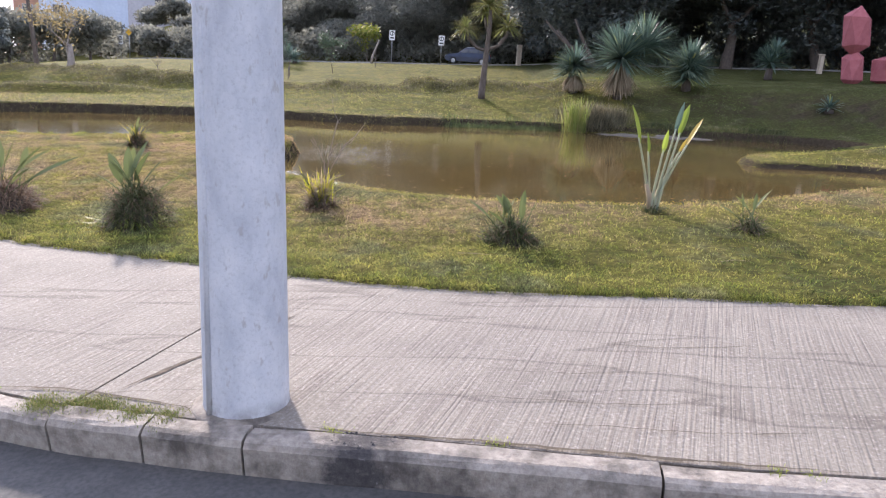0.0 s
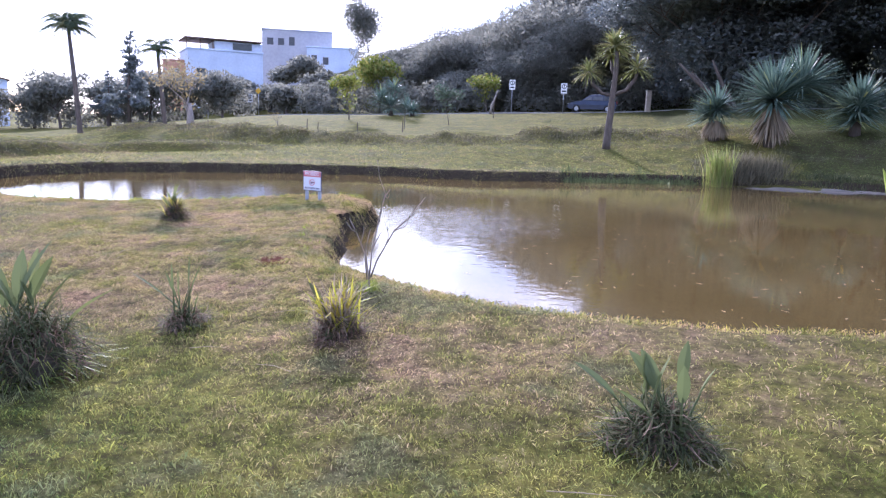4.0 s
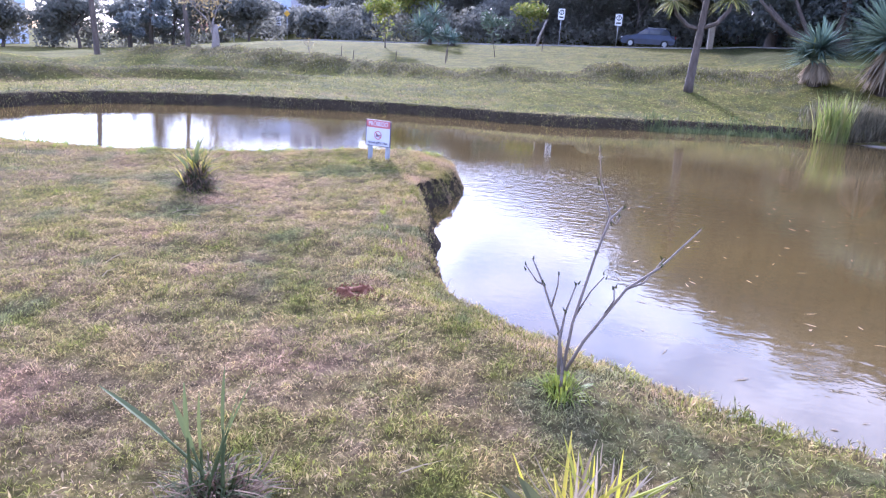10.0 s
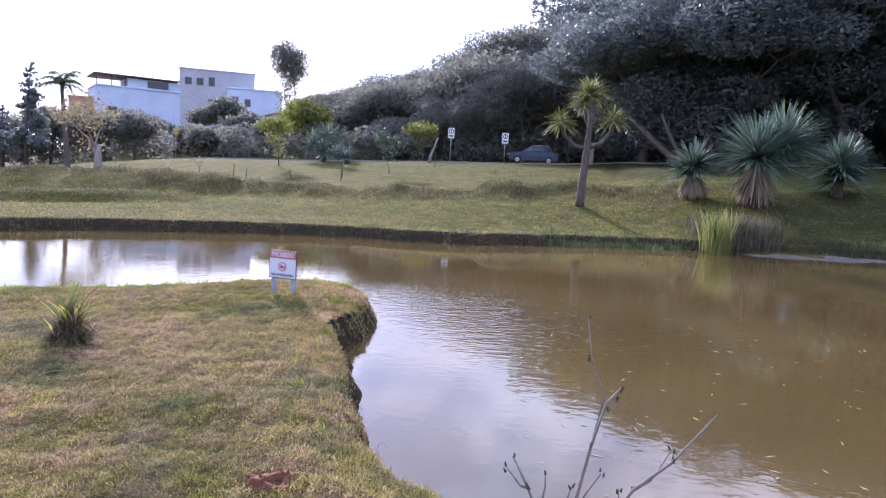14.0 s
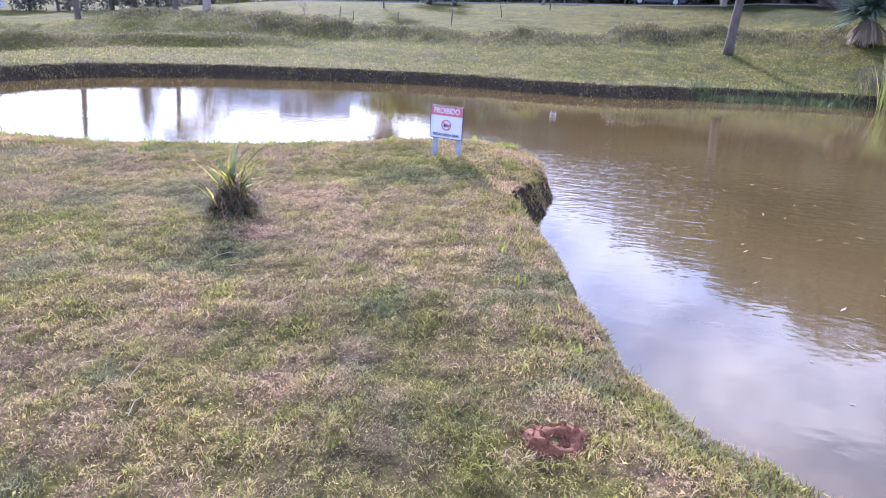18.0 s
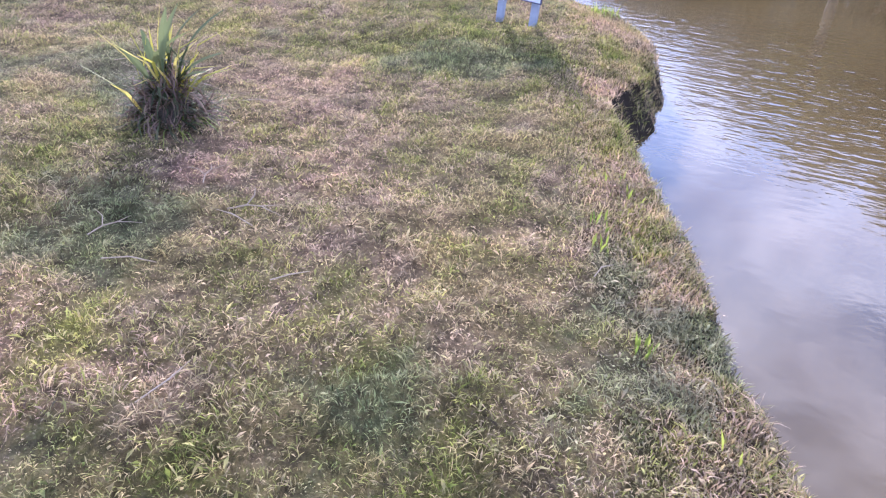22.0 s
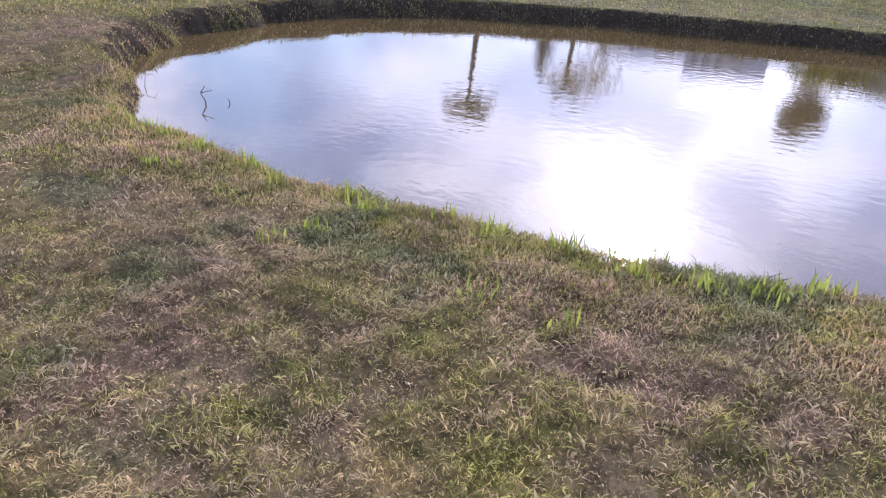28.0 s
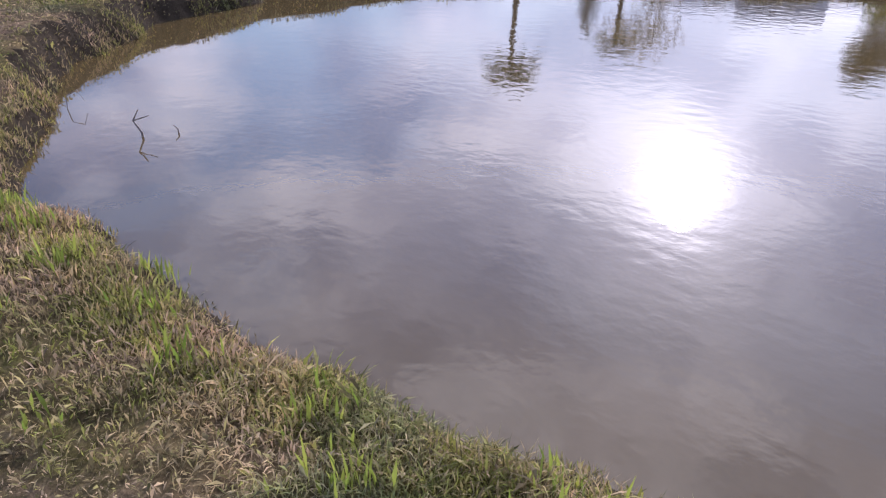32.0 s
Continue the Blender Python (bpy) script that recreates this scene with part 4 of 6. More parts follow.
tree("young_tree", "young tree with thin yellow-green leaves", put(-7.4, 70.5), 4.6, 0.8, 43, "crown", 1000, 0.15, 0.7, M_YELLEAF, radius=0.07, lift=0.6)
tree("street_tree", "broad yellowish street tree behind the far road", put(-19.5, 77), 7.5, 0.9, 44, "crown", 2200, 0.22, 1.15, M_YELLEAF, radius=0.15, lift=0.5)
tree("young_tree", "small round grey-green sapling tied to a stake", put(-8.0, 52.3), 2.4, 0.5, 45, "crown", 700, 0.09, 0.42, M_GREYLEAF, radius=0.035, first=0.45)
for i, (x, y, h) in enumerate(((-46, 62, 6.5), (-42.5, 64, 6.2), (-39.5, 66, 6.8), (-50, 63.5, 5.4), (-36.5, 68, 6.2), (-34, 70, 6.0), (-53, 61, 5.0))):
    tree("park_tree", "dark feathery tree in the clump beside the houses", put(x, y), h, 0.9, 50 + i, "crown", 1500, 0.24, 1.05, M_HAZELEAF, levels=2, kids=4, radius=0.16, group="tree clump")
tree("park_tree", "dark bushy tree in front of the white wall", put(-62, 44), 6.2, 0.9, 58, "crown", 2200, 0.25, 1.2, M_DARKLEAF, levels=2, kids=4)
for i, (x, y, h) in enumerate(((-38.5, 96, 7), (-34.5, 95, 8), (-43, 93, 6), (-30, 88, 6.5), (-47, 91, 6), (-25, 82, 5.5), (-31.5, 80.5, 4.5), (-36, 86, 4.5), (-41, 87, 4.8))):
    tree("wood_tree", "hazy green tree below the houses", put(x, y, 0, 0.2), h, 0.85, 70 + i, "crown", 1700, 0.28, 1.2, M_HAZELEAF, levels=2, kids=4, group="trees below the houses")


def bottle_tree(x, y, height, label, seed, leafmat, count, girth):
    ob = thing("bare_tree", label, "tree", put(x, y))
    br, tips = limbs(height, 0.95, 3, girth * 0.5, seed, 0.4, 0.45)
    trunk = Geo().tube([(0, 0, -0.1), (0.02, 0, 0.25), (0.05, 0.02, height * 0.2), (0.03, 0, height * 0.4)], [girth * 1.2, girth, girth * 0.75, girth * 0.45], 12)
    part("trunk", trunk, M_PALEBARK, ob, smooth=True)
    part("branches", limb_geo(br), M_PALEBARK, ob, smooth=True)
    v, f = leaf_cloud([tuple(t) for t in tips], [0.75] * len(tips), count, 0.09, seed)
    part("leaves", big_mesh("leaves", v, f, leafmat), None, ob, "sparse yellowing leaves")
    return ob


bottle_tree(-20.2, 39.2, 4.0, "swollen-trunked tree with sparse yellowing leaves", 61, M_DRYLEAF, 700, 0.24)
small = tree("bare_tree", "small leafless shrub-like tree on the dry field", put(-20.1, 51.1), 1.5, 0.8, 63, "foliage", 60, 0.05, 0.3, M_DRYLEAF, M_PALEBARK, radius=0.05, first=0.3)


def frond_palm(x, y, height, crown, label, seed, fronds=17):
    ob = thing("palm_tree", label, "palm", put(x, y, 35))
    r = random.Random(seed)
    lean_x = -0.28
    part("trunk", Geo().tube([(0, 0, -0.1), (0, 0, 0.4), (lean_x * 0.4, 0, height * 0.5), (lean_x, 0, height)], [0.2, 0.155, 0.14, 0.10], 12), M_BARK, ob, smooth=True)
    part("crownshaft", Geo().tube([(lean_x, 0, height - 0.02), (lean_x, 0, height + 0.35), (lean_x, 0, height + 0.7)], [0.1, 0.11, 0.05], 10), M_GREYLEAF, ob, smooth=True)
    for k in range(fronds):
        ang, rise = 2 * math.pi * k / fronds * 2.39 + r.uniform(-0.2, 0.2), 0.25 + 1.5 * (k / fronds) + r.uniform(-0.1, 0.2)
        d = Vector((math.cos(ang), math.sin(ang), 0))
        g, path = Geo(), []
        for i in range(9):
            u = i / 8
            path.append(Vector((lean_x, 0, height + 0.45)) + d * crown * (u * (1.0 - 0.28 * rise * (1 - u * 0.6))) + Vector((0, 0, crown * (rise * u - (0.6 + 0.42 * rise) * u * u))))
        g.tube(path, [0.022 * (1 - 0.8 * i / 8) for i in range(9)], 4, caps=False)
        side = d.cross(Vector((0, 0, 1)))
        for i in range(1, 34):
            u = i / 34
            j = min(7, int(u * 8))
            p = path[j].lerp(path[j + 1], u * 8 - j)
            ln = crown * 0.27 * math.sin(math.pi * min(1, u * 0.85 + 0.12))
            for sgn in (-1, 1):
                tip = p + side * sgn * ln * 0.75 + d * ln * 0.35 + Vector((0, 0, -ln * r.uniform(0.3, 0.8)))
                mid = p.lerp(tip, 0.5) + Vector((0, 0, ln * 0.12))
                w = d * 0.017
                g.add([p - w * 0.5, p + w * 0.5, mid + w, tip, mid - w], [(0, 1, 2, 3, 4)])
        part("frond", g, M_GREYLEAF if k % 3 else M_YUCTREE_SOFT, ob)
    return ob


frond_palm(-27.8, 40.4, 5.85, 1.7, "tall slender feather palm on the far field", 81, 22)
frond_palm(-25.9, 46.2, 4.9, 1.5, "feather palm with a thin drooping crown", 82, 13)

# layered dark conifer behind the clump
con = thing("conifer", "tall uneven dark conifer with upswept tiers", "tree", put(-36.0, 57.5))
part("trunk", Geo().tube([(0, 0, -0.1), (0.1, 0, 3.5), (0.45, 0, 7.6)], [0.17, 0.12, 0.03], 8), M_BARK, con, smooth=True)
cc, cr = [], []
rc = random.Random(5)
for i in range(46):
    u = i / 45
    z = 1.3 + 6.2 * u
    ang = rc.uniform(0, 6.283)
    rad = (1.5 * (1 - u) + 0.18) * rc.uniform(0.25, 1.0)
    cc.append((0.45 * u + rad * math.cos(ang), rad * math.sin(ang), z + rad * 0.35))
    cr.append((0.52 * (1 - u) + 0.16) * rc.uniform(0.7, 1.2))
v, f = leaf_cloud(cc, cr, 2600, 0.17, 9, 0.6)
part("crown", big_mesh("crown", v, f, M_DARKLEAF), None, con)
o = copy_thing(con, put(-39.2, 59.5, 120))
o.scale = Vector((0.75, 0.75, 0.62))


# ---- sword-leaved plants on the far bank ----
def sword_leaf(g, base, way, length, width, r, bend=0.12, n=4):
    way = Vector(way).normalized()
    path = [Vector(base) + way * length * i / n + Vector((0, 0, -bend * length * (i / n) ** 2)) for i in range(n + 1)]
    side = way.cross(Vector((0, 0, 1)))
    if side.length < 0.05:
        side = Vector((1, 0, 0))
    g.ribbon(path, [width * 0.55, width, width * 0.9, width * 0.55, 0.003][: n + 1], side, 0.25)


M_YUCCA = leafy("blue_green_sword_leaves", [(0.0, (0.075, 0.12, 0.095)), (0.7, (0.14, 0.205, 0.16)), (0.94, (0.2, 0.26, 0.18)), (1.0, (0.36, 0.36, 0.10))], 0.5, 0.25, 0.3)
M_STRAW = leafy("dry_straw_leaves", [(0.0, (0.22, 0.17, 0.11)), (1.0, (0.42, 0.34, 0.24))], 0.85, 0.3)
M_YUCTREE = leafy("green_sword_leaves", [(0.0, (0.11, 0.13, 0.045)), (0.6, (0.19, 0.20, 0.07)), (1.0, (0.32, 0.27, 0.12))], 0.5, 0.45)


def rosette(n, length, width, r, low=-0.5, centre=(0, 0, 0), bend=0.12):
    g = Geo()
    for _ in range(n):
        ang, up = r.uniform(0, 6.283), r.uniform(low, 1.0)
        d = Vector((math.cos(ang) * math.sqrt(max(0.02, 1 - up * up)), math.sin(ang) * math.sqrt(max(0.02, 1 - up * up)), up))
        sword_leaf(g, Vector(centre) + d * 0.08, d, length * r.uniform(0.8, 1.1), width, r, bend)
    return g


def yucca_clump(x, y, label, trunk_h, heads, seed, skirt=True):
    ob = thing("yucca", label, "yucca", put(x, y))
    r = random.Random(seed)
    part("trunk", Geo().tube([(0, 0, -0.1), (0, 0, trunk_h * 0.5), (0.02, 0, trunk_h)], [0.24, 0.2, 0.17], 12), M_BARK, ob, smooth=True)
    for cx, cy, cz, ln, n in heads:
        part("leaf_head", rosette(n, ln, 0.045, r, -0.35, (cx, cy, cz)), M_YUCCA, ob)
    if skirt:
        g = Geo()
        for _ in range(330):
            ang, z = r.uniform(0, 6.283), trunk_h * r.uniform(0.75, 1.05)
            d = Vector((math.cos(ang), math.sin(ang), -r.uniform(0.9, 3.6)))
            sword_leaf(g, (0.22 * math.cos(ang), 0.22 * math.sin(ang), z), d, trunk_h * r.uniform(0.6, 0.95), 0.045, r, 0.05)
        part("dead_leaf_skirt", g, M_STRAW, ob, "hanging skirt of dead straw leaves")
    return ob


yucca_clump(8.1, 33.2, "large blue-green yucca with a skirt of dead leaves", 1.35, [(0, 0, 1.75, 1.95, 460), (1.1, 0.5, 2.35, 1.75, 360), (0.5, 0.5, 2.0, 1.6, 160)], 91)
yucca_clump(6.2, 34.3, "low dull green yucca beside the larger one", 0.75, [(0, 0, 1.25, 1.2, 230), (-0.25, 0.1, 0.9, 1.0, 100)], 92)
yucca_clump(11.55, 34.2, "round blue-green yucca on the shaded lawn", 0.5, [(0, 0, 0.95, 1.4, 300), (0.1, 0, 1.25, 1.3, 200), (0, 0, 0.55, 1.1, 160)], 93, False)
yucca_clump(18.0, 40.0, "dark spiky yucca under the trees", 0.6, [(0, 0, 0.9, 1.3, 130), (0.2, 0, 1.5, 1.0, 70)], 94, False)
yucca_clump(17.1, 31.5, "small pale tuft of sword leaves on the lawn", 0.1, [(0, 0, 0.15, 0.65, 40)], 95, False)
yucca_clump(-14.4, 61.0, "wide grey-green agave-like clump on the far field", 0.4, [(0, 0, 0.7, 1.8, 150), (1.3, 0.3, 0.6, 1.4, 100), (-0.9, 0.5, 1.3, 1.6, 100), (0.3, 0, 2.1, 1.3, 90)], 96, False)
yucca_clump(-12.4, 60.2, "low grey-green sword-leaved clump", 0.2, [(0, 0, 0.4, 1.0, 90)], 97, False)

# screw-pine-like tree on the far bank
yt = thing("sword_leaf_tree", "slender grey-trunked tree with tufts of sword leaves", "tree", grown(1.8, 33.4))
part("trunk", Geo().tube([(0, 0, -0.1), (0.02, 0, 0.3), (0.1, 0, 1.2), (0.2, 0, 2.25), (0.28, 0, 3.1), (0.3, 0, 3.9)], [0.19, 0.155, 0.14, 0.12, 0.1, 0.08], 12), M_BARK, yt, smooth=True)
ry = random.Random(6)
for path, top in (([(0.18, 0, 2.15), (-0.25, 0.1, 2.25), (-0.65, 0.1, 2.65), (-0.75, 0.1, 2.95)], (-0.8, 0.1, 3.1)), ([(0.18, 0, 2.15), (0.7, -0.1, 2.35), (1.05, -0.1, 2.8), (1.1, -0.1, 3.0)], (1.1, -0.1, 3.2)), ([(0.26, 0, 2.9), (0.15, 0.3, 3.2), (0.1, 0.35, 3.6)], (0.1, 0.35, 3.8))):
    part("branch", Geo().tube(path, [0.07] * (len(path) - 1) + [0.05], 8), M_BARK, yt, smooth=True)
    part("leaf_tuft", rosette(90, 0.75, 0.03, ry, -0.5, top, 0.3), M_YUCTREE, yt)
part("leaf_tuft", rosette(140, 0.95, 0.032, ry, -0.35, (0.22, 0, 4.1), 0.25), M_YUCTREE, yt)

# ---- far road, houses, car, signs ----
# white render; the blue cast of its shaded faces is put into the colour
M_WHITEWALL = plain("white_render_shade_blue", (0.50, 0.57, 0.70), (0.62, 0.69, 0.80), 3, 0.85, 0.15)
M_GREYWALL = plain("grey_render", (0.36, 0.36, 0.39), (0.48, 0.48, 0.5), 2, 0.9, 0.2)
M_ORANGEWALL = plain("bare_brickwork", (0.42, 0.22, 0.15), (0.55, 0.32, 0.22), 5, 0.9, 0.3)
M_ROOF = plain("brown_roof", (0.12, 0.08, 0.06), (0.22, 0.14, 0.1), 4, 0.8, 0.3)
M_TILE = plain("clay_roof", (0.38, 0.2, 0.14), (0.52, 0.3, 0.22), 6, 0.85, 0.4)
M_GLASS = plain("dark_glass", (0.02, 0.025, 0.03), (0.05, 0.06, 0.07), 2, 0.12, 0.0, spec=0.6)
M_METAL = plain("galvanised_metal", (0.35, 0.36, 0.37), (0.5, 0.5, 0.5), 20, 0.45, 0.1, metal=0.8)
M_STONE = plain("pale_stone", (0.34, 0.28, 0.21), (0.48, 0.41, 0.33), 7, 0.9, 0.5)

far_road = new("far_road")
tagged(far_road, "pale asphalt road with a kerb across the far side of the park", "road", kind="structure")
g, pts = Geo(), []
for i in range(61):
    x = -60 + 2.4 * i
    y0 = 65.2 + max(0, -x - 20) * 0.55 - max(0, x - 8) * 0.62 + max(0, x - 30) * 0.3
    pts.append((x, y0))
for i, (x, y0) in enumerate(pts):
    for off, dz in ((0, -0.25), (0.0, 0.10), (0.16, 0.10), (0.17, 0.02), (6.5, 0.04), (6.6, -0.3)):
        g.v.append((x, y0 + off, stand(x, y0) + dz if off < 1 else stand(x, y0) + dz))
g.f += [(i * 6 + j, (i + 1) * 6 + j, (i + 1) * 6 + j + 1, i * 6 + j + 1) for i in range(60) for j in range(5)]
part("carriageway", g, plain("far_asphalt", (0.26, 0.25, 0.24), (0.36, 0.34, 0.33), 3, 0.9, 0.2), far_road)


def house(label, x, y, z, turn, w, d, h, windows, wall, roof=None, pitch=0.0, over=0.25, name="house"):
    ob = thing(name, label, "house", pose(x, y, z + float(incline(x, y)), 0, 0, turn))
    g = Geo().box((-w / 2, 0, -4), (w / 2, d, h))
    if pitch:
        g.add([(-w / 2, 0, h), (w / 2, 0, h), (0, 0, h + pitch), (-w / 2, d, h), (w / 2, d, h), (0, d, h + pitch)], [(0, 1, 2), (4, 3, 5)])
    part("wall", g, wall, ob)
    if pitch:
        e = over
        part("roof", Geo().add([(-w / 2 - e, -e, h - 0.1), (0, -e, h + pitch + 0.04), (w / 2 + e, -e, h - 0.1), (-w / 2 - e, d + e, h - 0.1), (0, d + e, h + pitch + 0.04), (w / 2 + e, d + e, h - 0.1), (-w / 2 - e, -e, h + 0.05), (0, -e, h + pitch + 0.19), (w / 2 + e, -e, h + 0.05), (-w / 2 - e, d + e, h + 0.05), (0, d + e, h + pitch + 0.19), (w / 2 + e, d + e, h + 0.05)],
             [(6, 7, 10, 9), (7, 8, 11, 10), (0, 3, 4, 1), (1, 4, 5, 2), (0, 1, 7, 6), (1, 2, 8, 7), (0, 6, 9, 3), (2, 5, 11, 8), (3, 9, 10, 4), (4, 10, 11, 5)]), roof or M_TILE, ob)
    else:
        part("parapet", Geo().box((-w / 2 - 0.12, -0.12, h - 0.05), (w / 2 + 0.12, d + 0.12, h + 0.22), bevel=0.04), roof or wall, ob)
    for u, zz, ww, hh in windows:
        win = part("window", Geo().box((u - ww / 2 - 0.08, -0.06, zz - 0.08), (u + ww / 2 + 0.08, -0.005, zz), bevel=0.01).box((u - ww / 2 - 0.08, -0.06, zz + hh), (u + ww / 2 + 0.08, -0.005, zz + hh + 0.08)).box((u - ww / 2 - 0.08, -0.06, zz), (u - ww / 2, -0.005, zz + hh)).box((u + ww / 2, -0.06, zz), (u + ww / 2 + 0.08, -0.005, zz + hh)), M_GREYWALL, ob)
        part("pane", Geo().box((u - ww / 2, -0.03, zz), (u + ww / 2, -0.004, zz + hh)), M_GLASS, win)
    return ob


white = house("white rendered house with a dark flat canopy over its roof terrace", -50.6, 104.0, 3.2, 37, 10.9, 9, 6.6, [(-3.6, 2.6, 1.3, 1.3)], M_WHITEWALL)
part("upper_wall", Geo().box((-1.6, 0.05, 6.8), (5.4, 6, 8.0)), M_WHITEWALL, white)
part("roof_canopy", Geo().box((-5.9, -0.5, 8.1), (5.3, 7, 8.3), bevel=0.04), M_ROOF, white, "thin dark brown roof canopy")
for u in (-5.5, -3.6, -1.8):
    part("canopy_post", Geo().box((u - 0.07, 0.2, 6.7), (u + 0.07, 0.34, 8.1)), M_ROOF, white)
part("opening", Geo().box((1.0, -0.02, 6.9), (3.8, 0.06, 7.9)), M_GLASS, white, "dark terrace opening")
house("unrendered orange brick house side beside the white house", -57.5, 103.5, 2.5, 20, 5.5, 8, 6.0, [(-1.0, 3.6, 1.2, 1.2), (1.3, 3.6, 1.2, 1.2)], M_ORANGEWALL, M_TILE)
grey = house("grey three-storey block with small dark windows on the hill", -49.0, 128.5, 6.0, 22, 12.5, 9, 9.0, [(-4.8, 6.4, 1.1, 1.2), (-2.9, 6.4, 1.1, 1.2), (-1.0, 6.4, 1.0, 1.5), (-1.0, 2.6, 1.0, 1.5)], M_GREYWALL)
house("pale grey lower wing with two windows", -41.5, 126.0, 5.0, 18, 9, 8, 6.6, [(-3.2, 3.8, 0.9, 1.5), (-1.2, 3.8, 0.9, 1.2)], M_WHITEWALL)
house("plain grey house wall on the hill", -57.0, 127.0, 5.5, 25, 8, 8, 6.5, [(1.5, 4.0, 1.0, 1.2)], M_GREYWALL, M_ROOF)
# low buildings on the left
house("white gabled warehouse with small high vents", -63.3, 70.0, -0.2, 44, 7.6, 14, 5.2, [(-0.1, 4.4, 0.5, 0.4), (0.7, 4.4, 0.5, 0.4), (-2.6, 0.9, 1.4, 0.3)], M_WHITEWALL, M_ROOF, 0.85)
house("long white boundary wall with small dark windows", -72.5, 55.5, -0.2, 55, 20, 0.6, 3.7, [(-0.6, 1.1, 0.9, 0.55), (-5.8, 1.1, 0.9, 0.55), (4.2, 1.1, 0.9, 0.55)], M_WHITEWALL, M_ROOF, name="long_wall")
house("white shed between the wall and the warehouse", -67.9, 64.2, -0.2, 50, 6.0, 6, 3.4, [(-0.8, 2.2, 0.5, 0.6), (0.9, 2.2, 0.5, 0.6)], M_WHITEWALL, M_TILE)
for i, (x, y, w, h, wall, rf) in enumerate(((-84, 74, 9, 5.6, M_ORANGEWALL, M_TILE), (-92, 68, 8, 5.0, M_WHITEWALL, M_ROOF), (-79, 80, 7, 6.2, M_WHITEWALL, M_TILE), (-99, 60, 8, 5.4, M_WHITEWALL, M_TILE), (-104, 50, 9, 5.2, M_GREYWALL, M_ROOF))):
    house("low distant house with a shallow roof", x, y, -0.2, 50, w, 7, h, [(-1.5, 3.4, 1.2, 0.9), (1.6, 3.4, 1.2, 0.9)], wall, rf, 0.9)


def road_sign(x, y, h, kind, label):
    ob = thing("road_sign", label, "road sign", put(x, y))
    part("pole", Geo().tube([(0, 0, -0.2), (0, 0, h)], 0.035, 8), M_METAL, ob, smooth=True)
    M_SIGN = bpy.data.materials.get("sign_white")
    if kind == "diamond":
        part("plate", Geo().add([(0, -0.05, h - 0.45), (0.32, -0.05, h - 0.13), (0, -0.05, h + 0.19), (-0.32, -0.05, h - 0.13), (0, -0.03, h - 0.45), (0.32, -0.03, h - 0.13), (0, -0.03, h + 0.19), (-0.32, -0.03, h - 0.13)], [(0, 1, 2, 3), (7, 6, 5, 4), (0, 4, 5, 1), (1, 5, 6, 2), (2, 6, 7, 3), (3, 7, 4, 0)]), plain("sign_yellow", (0.55, 0.32, 0.03), (0.7, 0.42, 0.05), 5, 0.5, 0), ob)
    else:
        plate = part("plate", Geo().box((-0.26, -0.06, h - 0.85), (0.26, -0.04, h), bevel=0.008), M_SIGN, ob)
        r = 0.17
        ring = [((r + d) * math.cos(a * math.pi / 12), (r + d) * math.sin(a * math.pi / 12)) for d in (-0.03, 0.03) for a in range(24)]
        part("symbol", Geo().add([(u, -0.064, h - 0.28 + w) for u, w in ring], [(k, (k + 1) % 24, 24 + (k + 1) % 24, 24 + k) for k in range(24)]).box((-0.03, -0.066, h - 0.4), (0.03, -0.063, h - 0.16)).box((-0.17, -0.066, h - 0.72), (0.17, -0.063, h - 0.6)), M_GLASS, plate, "dark ring and bars")


plain("sign_white", (0.7, 0.71, 0.72), (0.8, 0.8, 0.8), 5, 0.5, 0)
for x, y, h in ((-4.8, 66.3, 2.9), (-0.3, 64.6, 2.5), (-32.6, 73.5, 2.4), (-39.3, 77.0, 2.5)):
    road_sign(x, y, h, "plate", "white road sign plate on a thin metal pole")
road_sign(-31.5, 73.0, 2.7, "diamond", "yellow diamond warning sign on a thin pole")

# stone pillars by the far road
for x, y, h, w in ((6.6, 64.2, 1.75, 0.2), (23.7, 45.6, 1.2, 0.13)):
    ob = thing("stone_pillar", "short square pale stone pillar beside the road", "pillar", put(x, y, 8))
    part("shaft", Geo().box((-w, -w, -0.2), (w, w, h - 0.1), bevel=0.02), M_STONE, ob)
    part("cap", Geo().box((-w - 0.03, -w - 0.03, h - 0.1), (w + 0.03, w + 0.03, h), bevel=0.03), M_STONE, ob)

# parked car
M_PAINT = plain("dark_blue_paint", (0.02, 0.025, 0.05), (0.03, 0.04, 0.075), 2, 0.25, 0.0, metal=0.3, spec=0.6)
M_TYRE = plain("tyre_rubber", (0.015, 0.015, 0.015), (0.03, 0.03, 0.03), 30, 0.9, 0.3)
M_LAMPRED = plain("tail_lamp_red", (0.35, 0.03, 0.02), (0.45, 0.05, 0.03), 10, 0.3, 0)
M_LAMP = plain("head_lamp_glass", (0.5, 0.5, 0.52), (0.6, 0.6, 0.62), 10, 0.15, 0)
car = thing("parked_car", "dark blue estate car parked along the far road", "car", pose(2.2, 66.9, stand(2.2, 65.0) + 0.06, 0, 0, 177))
prof = [(-2.05, 0.35), (-2.1, 0.62), (-2.0, 0.95), (-1.75, 1.0), (-1.45, 1.42), (-1.0, 1.5), (0.25, 1.47), (0.95, 1.0), (1.75, 0.88), (2.08, 0.7), (2.12, 0.4), (1.9, 0.26), (-1.9, 0.26)]
g, n = Geo(), len(prof)
for yy, sh in ((-0.86, 0.985), (-0.8, 1.0), (0.8, 1.0), (0.86, 0.985)):
    g.v += [(x * sh, yy * (0.86 if z > 1.1 else 1.0), z) for x, z in prof]
